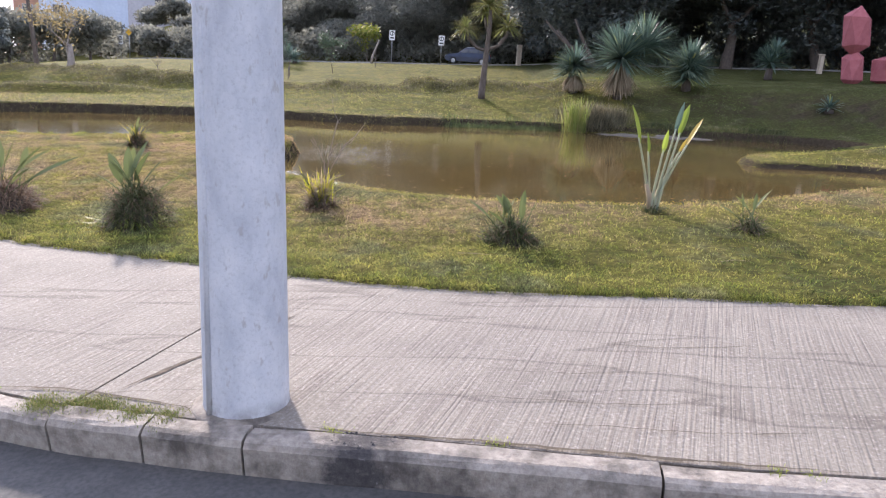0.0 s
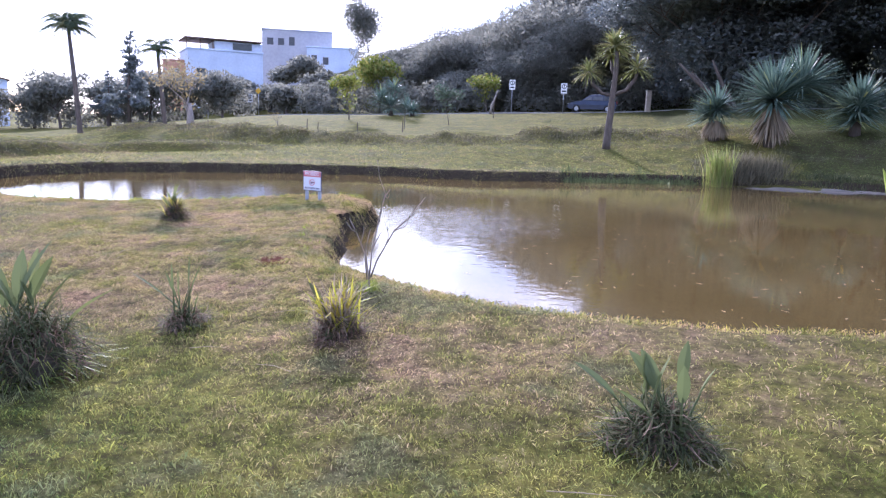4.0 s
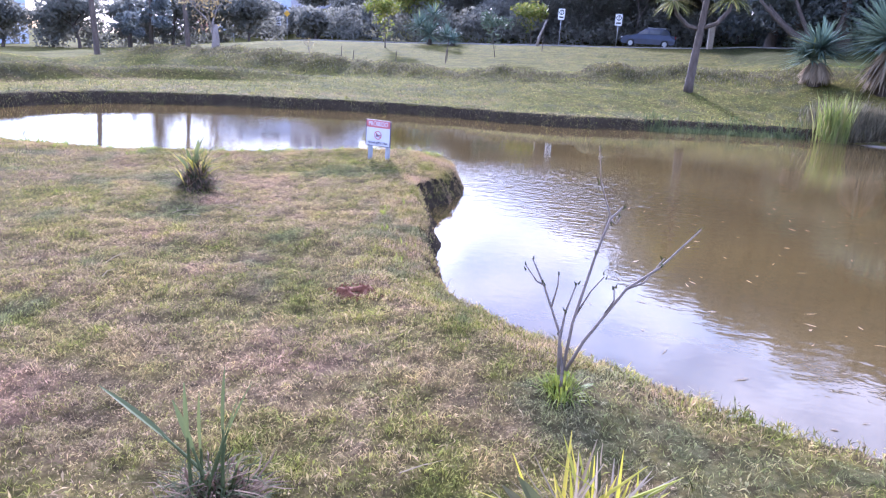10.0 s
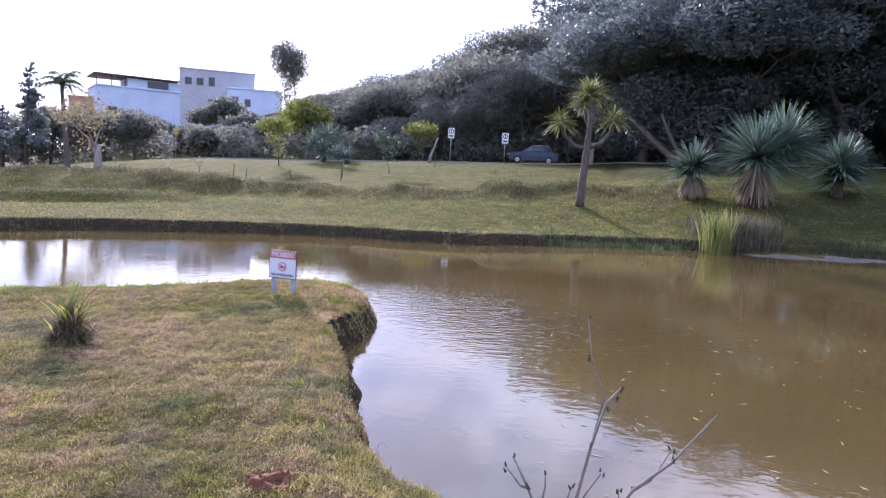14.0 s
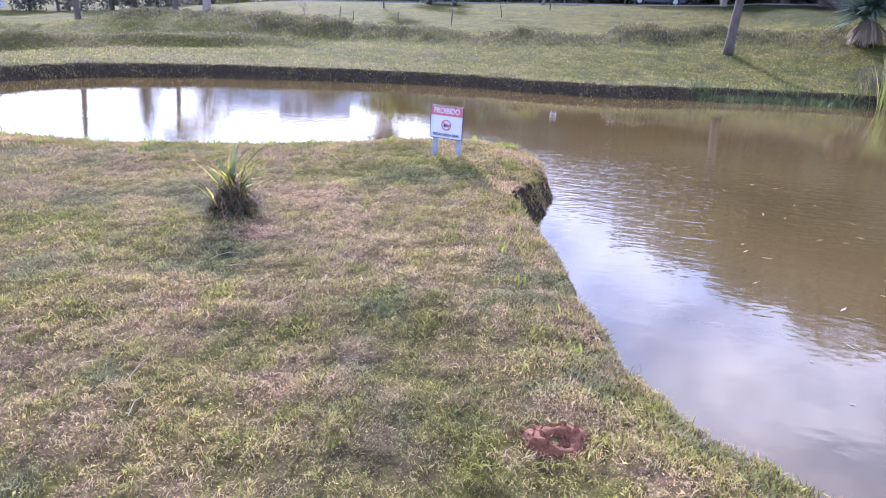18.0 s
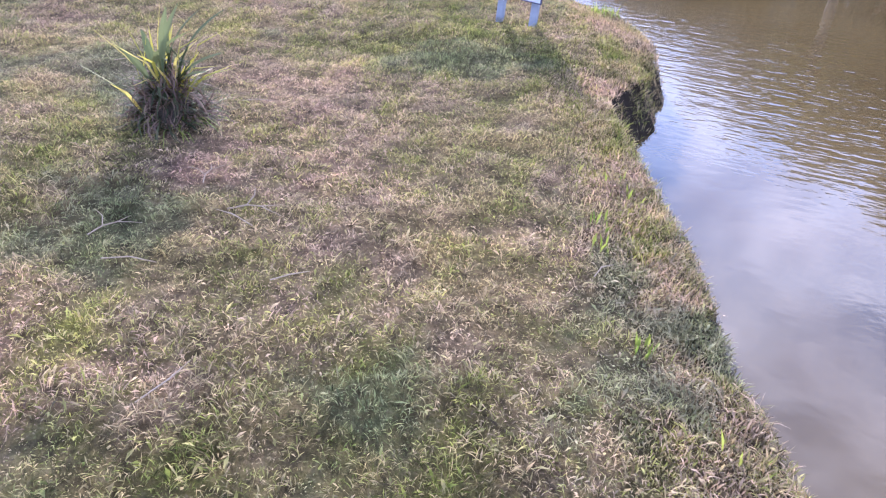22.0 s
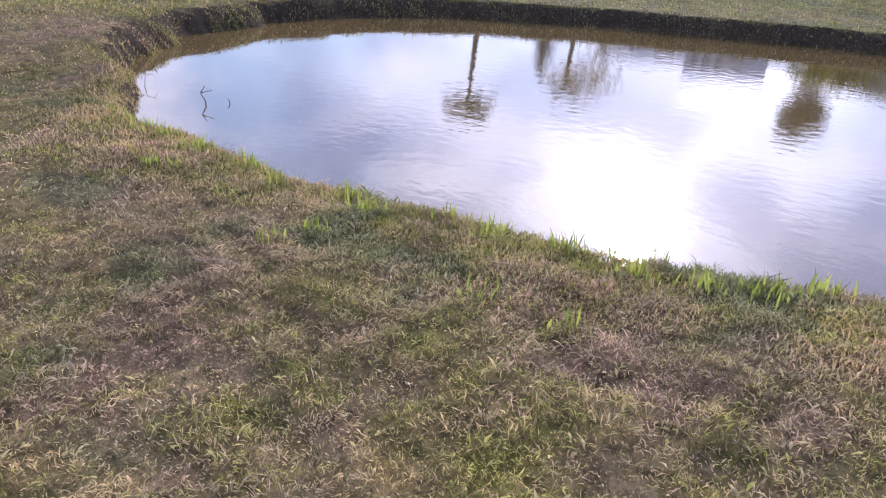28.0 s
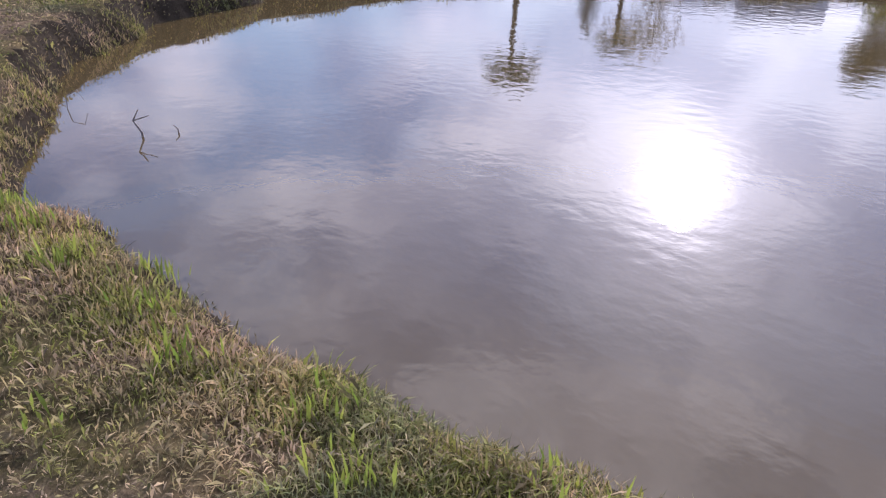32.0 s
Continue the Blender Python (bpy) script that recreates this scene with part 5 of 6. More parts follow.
g.f += [(r * n + k, r * n + (k + 1) % n, (r + 1) * n + (k + 1) % n, (r + 1) * n + k) for r in range(3) for k in range(n)] + [tuple(range(n - 1, -1, -1)), tuple(range(3 * n, 4 * n))]
part("body", g, M_PAINT, car)
for sy in (-1, 1):
    for pts in ([(-1.62, 1.03), (-0.95, 1.03), (-0.95, 1.4), (-1.38, 1.38)], [(-0.88, 1.03), (-0.05, 1.03), (-0.05, 1.41), (-0.88, 1.41)], [(0.03, 1.03), (0.8, 1.03), (0.25, 1.39), (0.03, 1.41)]):
        part("side_window", Geo().add([(x, sy * (0.873 if z < 1.1 else 0.757), z) for x, z in pts], [(0, 1, 2, 3)]), M_GLASS, car)
part("windscreen", Geo().add([(0.93, -0.68, 1.04), (0.93, 0.68, 1.04), (0.3, 0.62, 1.46), (0.3, -0.62, 1.46)], [(0, 1, 2, 3)]), M_GLASS, car)
part("rear_window", Geo().add([(-1.79, -0.66, 1.04), (-1.79, 0.66, 1.04), (-1.5, 0.6, 1.4), (-1.5, -0.6, 1.4)], [(3, 2, 1, 0)]), M_GLASS, car)
part("roof_rail", Geo().tube([(-1.3, 0.62, 1.53), (0.15, 0.62, 1.51)], 0.025, 6).tube([(-1.3, -0.62, 1.53), (0.15, -0.62, 1.51)], 0.025, 6), M_METAL, car)
for x in (-1.3, 1.32):
    for sy in (-1, 1):
        wheel = part("wheel", Geo().tube([(x, sy * 0.64, 0.31), (x, sy * 0.66, 0.31), (x, sy * 0.86, 0.31), (x, sy * 0.88, 0.31)], [0.27, 0.31, 0.31, 0.27], 18), M_TYRE, car, smooth=True)
        part("rim", Geo().tube([(x, sy * 0.872, 0.31), (x, sy * 0.89, 0.31)], [0.2, 0.17], 14), M_METAL, wheel)
for sy in (-0.66, 0.66):
    part("tail_light", Geo().box((-2.1, sy - 0.12, 0.72), (-2.0, sy + 0.12, 0.94), bevel=0.02), M_LAMPRED, car)
    part("headlight", Geo().box((1.95, sy - 0.16, 0.62), (2.1, sy + 0.16, 0.76), bevel=0.02), M_LAMP, car)

# stakes and small trees on the far field
for x, y, h in ((-10.6, 49.8, 1.3), (-10.2, 47.5, 0.8), (-5.4, 57.0, 1.1), (-15.5, 46.5, 0.7), (-16.6, 47.5, 0.9), (-13.4, 48.2, 0.6)):
    st = thing("stake", "thin weathered wooden stake in the dry grass", "stake", put(x, y), "planting stakes")
    part("stick", Geo().tube([(0, 0, -0.1), (0.01, 0, h * 0.5), (0.03, 0.01, h)], [0.035, 0.03, 0.025], 6), M_BARK, st)
dead = thing("dead_trunk", "grey leaning dead trunk on a low dirt heap", "tree trunk", put(-6.2, 62.0))
part("trunk", Geo().tube([(0, 0, -0.1), (0.1, 0, 0.6), (0.35, 0, 1.3), (0.6, 0.1, 2.0)], [0.13, 0.1, 0.08, 0.04], 8), M_PALEBARK, dead, smooth=True)

# red rock-like sculpture on the right lawn
M_RED = plain("red_painted_stone", (0.28, 0.075, 0.085), (0.40, 0.13, 0.14), 2.5, 0.8, 0.6, 0.05)


def boulder(lo, hi, seed, n=1):
    bm = bmesh.new()
    bmesh.ops.create_icosphere(bm, subdivisions=n, radius=1.0)
    for v in bm.verts:
        p = v.co * 1.3
        k = 1 + 0.28 * noise.noise(p + Vector((seed, 0, 0))) + 0.1 * noise.noise(p * 3)
        q = Vector((max(-0.8, min(0.8, v.co.x * k)), max(-0.8, min(0.8, v.co.y * k)), max(-0.85, min(0.85, v.co.z * k))))
        v.co = Vector([lo[i] + (hi[i] - lo[i]) * (q[i] / 0.85 * 0.5 + 0.5) for i in range(3)])
    me = bpy.data.meshes.new("boulder")
    bm.to_mesh(me)
    bm.free()
    me.materials.append(M_RED)
    return me


red = thing("red_sculpture", "tall faceted red stone sculpture on the lawn", "sculpture", put(20.9, 36.9))
part("base_block", boulder((-0.6, -0.5, -0.3), (0.45, 0.5, 1.7), 1), None, red)
part("upper_block", boulder((-0.85, -0.5, 1.3), (0.5, 0.5, 3.8), 7), None, red)
red2 = thing("red_boulder", "low red boulder with a planted top", "boulder", put(23.0, 36.4))
part("block", boulder((-1.5, -0.8, -0.4), (1.8, 0.9, 1.6), 12), None, red2)
v, f = leaf_cloud([(-0.3, 0, 1.8), (0.6, 0, 2.0), (1.2, 0.1, 1.8)], [0.5, 0.6, 0.5], 500, 0.09, 33)
part("planting", big_mesh("planting", v, f, M_DARKLEAF), None, red2, "dark leafy plants on top")

# ---- plants and things on the near lawn ----
M_BIRD = leafy("paddle_leaves", [(0.0, (0.06, 0.08, 0.035)), (0.6, (0.10, 0.125, 0.05)), (1.0, (0.17, 0.19, 0.07))], 0.55, 0.35, 0.25)
M_LIME = leafy("yellow_green_blades", [(0.0, (0.30, 0.32, 0.03)), (0.5, (0.48, 0.42, 0.05)), (1.0, (0.60, 0.48, 0.12))], 0.5, 0.45)
M_CLUMP = leafy("clump_blades", [(0.0, (0.04, 0.05, 0.02)), (0.5, (0.07, 0.082, 0.032)), (1.0, (0.14, 0.13, 0.065))], 0.8, 0.3, 0.2)
M_DEAD = leafy("dead_blades", [(0.0, (0.09, 0.055, 0.035)), (0.6, (0.17, 0.11, 0.075)), (1.0, (0.28, 0.2, 0.13))], 0.85, 0.25)
M_SHOOT = leafy("fresh_shoots", [(0.0, (0.14, 0.20, 0.03)), (1.0, (0.32, 0.34, 0.06))], 0.5, 0.5)
M_PADDLE = leafy("bright_paddle_leaf", [(0.0, (0.20, 0.27, 0.045)), (0.7, (0.29, 0.35, 0.06)), (1.0, (0.4, 0.38, 0.08))], 0.5, 0.5, 0.25)
M_REED = leafy("reed_blades", [(0.0, (0.08, 0.11, 0.03)), (0.6, (0.16, 0.18, 0.055)), (1.0, (0.28, 0.24, 0.12))], 0.7, 0.35, 0.2)
M_BERM = leafy("grey_matted_grass", [(0.0, (0.07, 0.062, 0.042)), (0.6, (0.16, 0.142, 0.09)), (1.0, (0.27, 0.24, 0.15))], 0.95, 0.3, 0.1)
M_TWIG = plain("brown_twig", (0.17, 0.14, 0.12), (0.28, 0.23, 0.20), 30, 0.9, 0.5, 0.004)


def paddle(g, base, lean_to, height, reach, width, r, stalk=0.5, bow=0.2, thick=0.011, twist=None):
    """A stalked paddle leaf: thin stalk, then a folded lance-shaped blade."""
    d = Vector((math.cos(lean_to), math.sin(lean_to), 0))
    path = [Vector(base) + d * reach * (u ** (1 + bow * 3)) + Vector((0, 0, height * (u - 0.12 * bow * u * u))) for u in [i / 14 for i in range(15)]]
    k = int(14 * stalk)
    g.tube(path[: k + 2], [thick * (1 - 0.55 * i / (k + 1)) for i in range(k + 2)], 6, caps=False)
    blade = path[k:]
    m = len(blade) - 1
    ws = [width * math.sin(math.pi * min(1.0, 0.06 + 0.94 * i / m)) ** 0.75 if i < m else 0.002 for i in range(m + 1)]
    turn = r.uniform(-0.9, 0.9) if twist is None else twist
    side = d.cross(Vector((0, 0, 1))) * math.cos(turn) + d * math.sin(turn)
    g.ribbon(blade, ws, side, 0.3)


def shaggy(radius, height, n, r, spread=1.0, width=0.006, off=(0, 0)):
    """A tussock of narrow blades arching outwards."""
    g = Geo()
    for _ in range(n):
        ang, q = r.uniform(0, 6.283), math.sqrt(r.random())
        d = Vector((math.cos(ang), math.sin(ang), 0))
        b = d * radius * 0.55 * q + Vector((off[0] * 0.3, off[1] * 0.3, -0.02))
        h, reach = height * r.uniform(0.35, 1.15) * (1 - 0.45 * q), radius * r.uniform(-0.2, 1.05) * spread
        d = (d + Vector((r.uniform(-0.6, 0.6), r.uniform(-0.6, 0.6), 0))).normalized()
        path = [b, b + d * reach * 0.25 + Vector((off[0] * 0.4, off[1] * 0.4, h * 0.65)), b + d * reach * 0.65 + Vector((off[0], off[1], h)), b + d * reach + Vector((off[0], off[1], h * r.uniform(0.35, 0.9)))]
        g.ribbon(path, [width, width, width * 0.7, 0.001], d.cross(Vector((0, 0, 1))), 0.2)
    return g


def tangle(radius, height, n, r, width=0.004, length=0.16, off=(0, 0)):
    """A matted mound of curled dry blades lying every way over a dome."""
    g = Geo()
    for _ in range(n):
        ang, q = r.uniform(0, 6.283), math.sqrt(r.random())
        w = 0.8 + 0.3 * math.sin(ang * 3 + radius * 40)
        top = height * (1 - q ** 2.2) * r.uniform(0.55, 1.08)
        k = top / height
        p = Vector((radius * q * w * math.cos(ang) + off[0] * k, radius * q * w * math.sin(ang) + off[1] * k, top))
        d = Vector((math.cos(ang) * q + r.uniform(-0.8, 0.8), math.sin(ang) * q + r.uniform(-0.8, 0.8), r.uniform(-0.5, 0.9))).normalized()
        path, ln = [p], length * r.uniform(0.3, 1.1)
        for _k in range(4):
            path.append(path[-1] + d * ln / 4)
            d = (d + Vector((r.uniform(-0.55, 0.55), r.uniform(-0.55, 0.55), r.uniform(-0.75, 0.25)))).normalized()
        g.ribbon(path, [width, width, width * 0.85, width * 0.6, 0.0006], Vector((-d.y, d.x, 0.01)).normalized(), 0.2)
    return g


def root_mound(radius, height, r, off=(0, 0)):
    rows = []
    for i in range(7):
        u = i / 6
        rad, k = radius * math.sqrt(max(0.004, 1 - u * u)), u
        rows.append([Vector((rad * (0.85 + 0.28 * r.random()) * math.cos(j * 0.5236) + off[0] * k, rad * (0.85 + 0.28 * r.random()) * math.sin(j * 0.5236) + off[1] * k, height * u - 0.03)) for j in range(12)])
    g = Geo()
    g.add([p for row in rows for p in row], [(i * 12 + j, i * 12 + (j + 1) % 12, (i + 1) * 12 + (j + 1) % 12, (i + 1) * 12 + j) for i in range(6) for j in range(12)])
    return g


M_MOUND = plain("matted_roots", (0.04, 0.034, 0.024), (0.10, 0.08, 0.055), 30, 1.0, 0.9, 0.02)


def bird_plant(label, x, y, clump, clump_h, leaves, seed, clump_mat=None, leaf_mat=None, dead=60, off=(0, 0), n=420, fresh=0, bent=0.3):
    """A strelitzia-like clump: matted mound, curled dead blades, stalked leaves."""
    ob = thing("clump_plant", label, "plant", grown(x, y), "plants on the lawn")
    r = random.Random(seed)
    part("root_mound", root_mound(clump * 0.72, clump_h * 0.6, r, off), M_MOUND, ob, smooth=True)
    part("tussock", tangle(clump * 0.95, clump_h * 0.85, int(n * 1.5), r, 0.0042, 0.16 + clump_h * 0.25, off), clump_mat or M_CLUMP, ob)
    if dead:
        part("dead_thatch", tangle(clump, clump_h * 0.8, dead * 2, r, 0.0042, 0.2, off), M_DEAD, ob, "dry brown curled blades")
    for lean_to, h, reach, w in leaves:
        g = Geo()
        foot = clump_h * 0.3
        paddle(g, (off[0] * 0.6 + r.uniform(-0.45, 0.45) * clump, off[1] * 0.6 + r.uniform(-0.45, 0.45) * clump, foot), radians(lean_to), h - foot, reach * 1.12, w * 0.8, r, r.uniform(0.46, 0.6), r.uniform(0.4, 1.0) * bent, 0.009)
        part("leaf", g, leaf_mat or M_BIRD, ob)
    if fresh:
        part("grass_fringe", shaggy(clump * 1.3, clump_h * 0.42, fresh, r, 1.1, 0.004), M_SHOOT, ob, "fresh green grass blades round the foot")
    return ob


def spikes(n, spread, low, high, seed, width=0.008, steep=0.25):
    """Narrow bright blades, some kinked half way."""
    r, g = random.Random(seed), Geo()
    for _ in range(n):
        ang, up = r.uniform(0, 6.283), r.uniform(steep, 1.0)
        d = Vector((math.cos(ang) * (1.1 - up), math.sin(ang) * (1.1 - up), up)).normalized()
        ln, p = r.uniform(low, high), Vector((r.gauss(0, spread), r.gauss(0, spread), r.uniform(0.03, 0.14)))
        bend = Vector((math.cos(ang), math.sin(ang), r.uniform(-0.7, 0.1))) * (r.uniform(0.5, 1.3) if r.random() < 0.55 else r.uniform(0.0, 0.3))
        path = [p, p + d * ln * 0.3, p + d * ln * 0.6]
        e = (d + bend).normalized()
        path += [path[-1] + e * ln * 0.22, path[-1] + e * ln * 0.42]
        g.ribbon(path, [width * 0.8, width, width, width * 0.7, 0.0008], Vector((-math.sin(ang + 0.6), math.cos(ang + 0.6), 0)), 0.3)
    return g


bird_plant("strelitzia clump with broad dark leaves over a brown dry tussock", -4.78, 7.55, 0.42, 0.36,
           [(25, 0.62, 0.50, 0.05), (5, 0.52, 0.58, 0.045), (50, 0.68, 0.42, 0.05), (75, 0.72, 0.25, 0.05), (110, 0.74, 0.15, 0.05), (140, 0.62, 0.3, 0.055), (165, 0.58, 0.45, 0.05), (185, 0.52, 0.5, 0.05), (215, 0.5, 0.45, 0.05), (-20, 0.5, 0.4, 0.045), (95, 0.66, 0.3, 0.045), (30, 0.55, 0.6, 0.045)], 1, M_DEAD, dead=260, n=700)
bird_plant("strelitzia with upright leaves above a tall shaggy brown tussock", -3.1, 6.86, 0.33, 0.5,
           [(12, 0.54, 0.36, 0.042), (30, 0.65, 0.3, 0.046), (60, 0.85, 0.3, 0.06), (20, 0.76, 0.22, 0.06), (85, 0.77, 0.12, 0.06), (150, 0.74, 0.2, 0.065), (175, 0.67, 0.26, 0.065), (190, 0.56, 0.3, 0.055), (250, 0.63, 0.1, 0.06), (100, 0.79, 0.16, 0.055), (165, 0.77, 0.32, 0.03)], 2, dead=230, off=(0.07, 0.05), n=900, fresh=220)
bird_plant("sparse clump of half-dry blades with one long leaf", -2.66, 8.0, 0.14, 0.14,
           [(174, 0.40, 0.44, 0.022), (160, 0.42, 0.14, 0.014), (80, 0.56, 0.06, 0.018), (95, 0.52, 0.02, 0.01), (100, 0.46, 0.05, 0.02), (20, 0.46, 0.12, 0.008), (10, 0.5, 0.16, 0.008), (60, 0.4, 0.1, 0.012), (-30, 0.26, 0.1, 0.014)], 3, dead=160, n=240, fresh=190, bent=0.12)
yel = bird_plant("yellow-green spiky plant with a dry brown foot", -1.39, 7.87, 0.17, 0.23,
                 [(165, 0.44, 0.16, 0.03), (20, 0.38, 0.16, 0.035), (150, 0.3, 0.24, 0.03), (100, 0.46, 0.06, 0.025)], 4, dead=320, n=160, leaf_mat=M_CLUMP)
part("yellow_foliage", spikes(74, 0.045, 0.2, 0.45, 14, 0.007, 0.5), M_LIME, yel, "bright yellow-green narrow blades")
part("dry_foliage", spikes(130, 0.05, 0.16, 0.38, 15, 0.0055, 0.55), M_STRAW, yel, "dry straw-coloured narrow blades")
part("low_foliage", spikes(22, 0.05, 0.14, 0.26, 19, 0.007, 0.15), M_LIME, yel, "yellow-green blades spreading near the ground")
bird_plant("low strelitzia with short upright leaves on a dark green tussock", 0.68, 6.62, 0.25, 0.24,
           [(172, 0.42, 0.28, 0.042), (155, 0.46, 0.2, 0.045), (135, 0.48, 0.14, 0.045), (60, 0.5, 0.08, 0.04), (100, 0.46, 0.05, 0.048), (25, 0.42, 0.15, 0.038), (40, 0.47, 0.12, 0.035), (190, 0.34, 0.22, 0.03), (300, 0.38, 0.08, 0.035), (80, 0.44, 0.03, 0.04)], 5, dead=120, n=620, fresh=60)
bird_plant("small spiky plant with few narrow leaves", 3.25, 7.15, 0.15, 0.14,
           [(30, 0.42, 0.3, 0.025), (60, 0.4, 0.12, 0.025), (110, 0.4, 0.06, 0.025), (150, 0.36, 0.2, 0.025), (170, 0.26, 0.24, 0.022)], 6, dead=50, n=200, fresh=60)
far_pl = bird_plant("spiky plant with dark leaves and yellow-green blades", -5.46, 12.63, 0.17, 0.34,
                    [(30, 0.56, 0.24, 0.026), (60, 0.57, 0.12, 0.024), (15, 0.5, 0.22, 0.026), (45, 0.54, 0.18, 0.026), (110, 0.5, 0.06, 0.022), (5, 0.4, 0.26, 0.028), (150, 0.46, 0.08, 0.022), (300, 0.42, 0.1, 0.024), (200, 0.4, 0.12, 0.022), (-15, 0.32, 0.24, 0.026), (80, 0.58, 0.08, 0.022)], 7, dead=300, n=180, fresh=90, bent=0.8)
part("weed_tuft", shaggy(0.13, 0.17, 90, random.Random(71), 1.0, 0.006, (-0.07, -0.08)), M_CLUMP, far_pl, "green grassy weeds at the foot")
part("yellow_foliage", spikes(34, 0.05, 0.25, 0.48, 16, 0.007, 0.4), M_LIME, far_pl, "bright yellow-green narrow blades")

# tall paddle-leaved plant at the water's edge
heli = thing("paddle_leaf_plant", "tall plant with pale stalks and bright paddle leaves", "plant", grown(2.45, 7.95))
rh = random.Random(8)
M_SEARED = leafy("seared_paddle_leaf", [(0.0, (0.42, 0.30, 0.05)), (0.7, (0.5, 0.36, 0.07)), (1.0, (0.3, 0.16, 0.06))], 0.5, 0.4)
M_STALK = leafy("pale_green_stalk", [(0.0, (0.28, 0.31, 0.20)), (1.0, (0.38, 0.39, 0.27))], 0.5, 0.2)
for lean_to, h, reach, w, st, mat, tw in ((178, 1.22, 0.30, 0.062, 0.70, M_PADDLE, 0.15), (170, 0.92, 0.10, 0.042, 0.76, M_PADDLE, 0.3), (8, 0.95, 0.13, 0.03, 0.76, M_PADDLE, 1.2), (5, 1.24, 0.27, 0.05, 0.74, M_PADDLE, 0.5), (10, 1.26, 0.25, 0.03, 0.76, M_YUCCA, 1.0), (6, 1.08, 0.50, 0.048, 0.72, M_SEARED, 0.1), (2, 0.86, 0.36, 0.02, 0.82, M_SEARED, 0.9)):
    g, stem = Geo(), Geo()
    b = (rh.uniform(-0.04, 0.04), rh.uniform(-0.04, 0.04), 0)
    paddle(g, b, radians(lean_to), h, reach, w, rh, st, 0.06, 0.016, tw)
    leaf = part("leaf", g, mat, heli)
    d = Vector((math.cos(radians(lean_to)), math.sin(radians(lean_to)), 0))
    stem.tube([Vector(b) + d * reach * (u ** 1.18) + Vector((0, 0, h * (u - 0.0072 * u * u))) for u in [st * i / 8 for i in range(9)]], [0.019 - 0.0011 * i for i in range(9)], 7)
    part("stalk", stem, M_STALK, leaf, "pale grey-green stalk", True)
part("stalk_base", Geo().tube([(-0.02, 0, -0.05), (-0.04, 0, 0.16), (-0.09, 0.02, 0.32)], [0.04, 0.036, 0.022], 8).tube([(0.03, 0, -0.05), (0.05, 0.02, 0.26)], [0.036, 0.02], 8), M_STRAW, heli, "pale straw-coloured stalk sheaths", True)
part("foot_tuft", shaggy(0.16, 0.12, 130, rh), M_CLUMP, heli)

# leafless sapling by the shore
sap = thing("bare_sapling", "slender leafless sapling with forked twigs by the water", "sapling", grown(-1.505, 9.1, 8) @ Matrix.Diagonal((0.81, 0.9, 1.0, 1)))
stems = [
    [(0, 0, -0.03), (0.0, 0, 0.12), (-0.03, 0.03, 0.3), (-0.13, 0.05, 0.52), (-0.2, 0.06, 0.64)],
    [(0.0, 0, 0.1), (0.04, 0.02, 0.35), (0.14, 0.03, 0.68), (0.2, 0.03, 0.84), (0.26, 0.02, 0.9)],
    [(0.02, 0, 0.12), (0.1, -0.03, 0.28), (0.3, -0.06, 0.55), (0.46, -0.08, 0.66), (0.64, -0.1, 0.84)],
    [(-0.02, 0, 0.1), (-0.03, -0.02, 0.28), (-0.01, -0.03, 0.42), (0.04, -0.03, 0.56)],
]
for s in stems:
    part("stem", Geo().tube(s, [0.0105 - 0.0065 * i / (len(s) - 1) for i in range(len(s))], 6), M_TWIG, sap, smooth=True)
twigs = [
    [(0.14, 0.03, 0.68), (0.2, 0.05, 0.86), (0.14, 0.07, 1.0), (0.12, 0.08, 1.15)], [(0.05, 0.02, 0.38), (0.13, 0.04, 0.5), (0.2, 0.05, 0.57)],
    [(0.3, -0.06, 0.55), (0.4, -0.02, 0.57), (0.5, 0.0, 0.68)], [(-0.13, 0.05, 0.52), (-0.17, 0.03, 0.54), (-0.24, 0.03, 0.62)],
    [(-0.08, 0.04, 0.42), (-0.05, 0.06, 0.52), (-0.05, 0.07, 0.58)], [(0.2, -0.04, 0.42), (0.24, -0.07, 0.5), (0.23, -0.08, 0.57)], [(0.2, 0.03, 0.84), (0.23, 0.02, 0.82), (0.25, 0.01, 0.86)],
]
for s in twigs:
    part("twig", Geo().tube(s, [0.006, 0.0045, 0.003, 0.002][: len(s)], 5), M_TWIG, sap, smooth=True)
rb = random.Random(3)
g = Geo()
for s in stems + twigs:
    for q in s[2:]:
        for _ in range(2):
            p = Vector(q) + Vector((rb.uniform(-0.012, 0.012), rb.uniform(-0.012, 0.012), rb.uniform(-0.03, 0.01)))
            g.tube([p, p + Vector((rb.uniform(-0.012, 0.012), 0, 0.016))], [0.006, 0.002], 5)
tagged(part("buds", g, M_CLUMP, sap, "small swollen leaf buds"), kind="stuff")
part("foot_grass", shaggy(0.16, 0.13, 190, rb, 1.0, 0.004), M_SHOOT, sap, "greener longer grass round the stem")

# no-fishing sign
M_BOARD = plain("white_sign_board", (0.60, 0.62, 0.70), (0.68, 0.70, 0.76), 6, 0.45, 0.05)
M_SIGNRED = plain("faded_red_print", (0.48, 0.12, 0.14), (0.58, 0.19, 0.20), 8, 0.5, 0.05)
M_INK = plain("dark_blue_ink", (0.03, 0.03, 0.09), (0.05, 0.05, 0.12), 20, 0.5, 0)
M_SIGNPOST = plain("grey_painted_post", (0.25, 0.28, 0.33), (0.36, 0.39, 0.44), 15, 0.8, 0.4)
sign = thing("no_fishing_sign", "small white no-fishing sign with a red band on two grey posts", "sign", pose(-4.28, 15.165, 0.36, 0, 0.3, -15.5))
z0 = stand(-4.28, 15.165) - 0.36
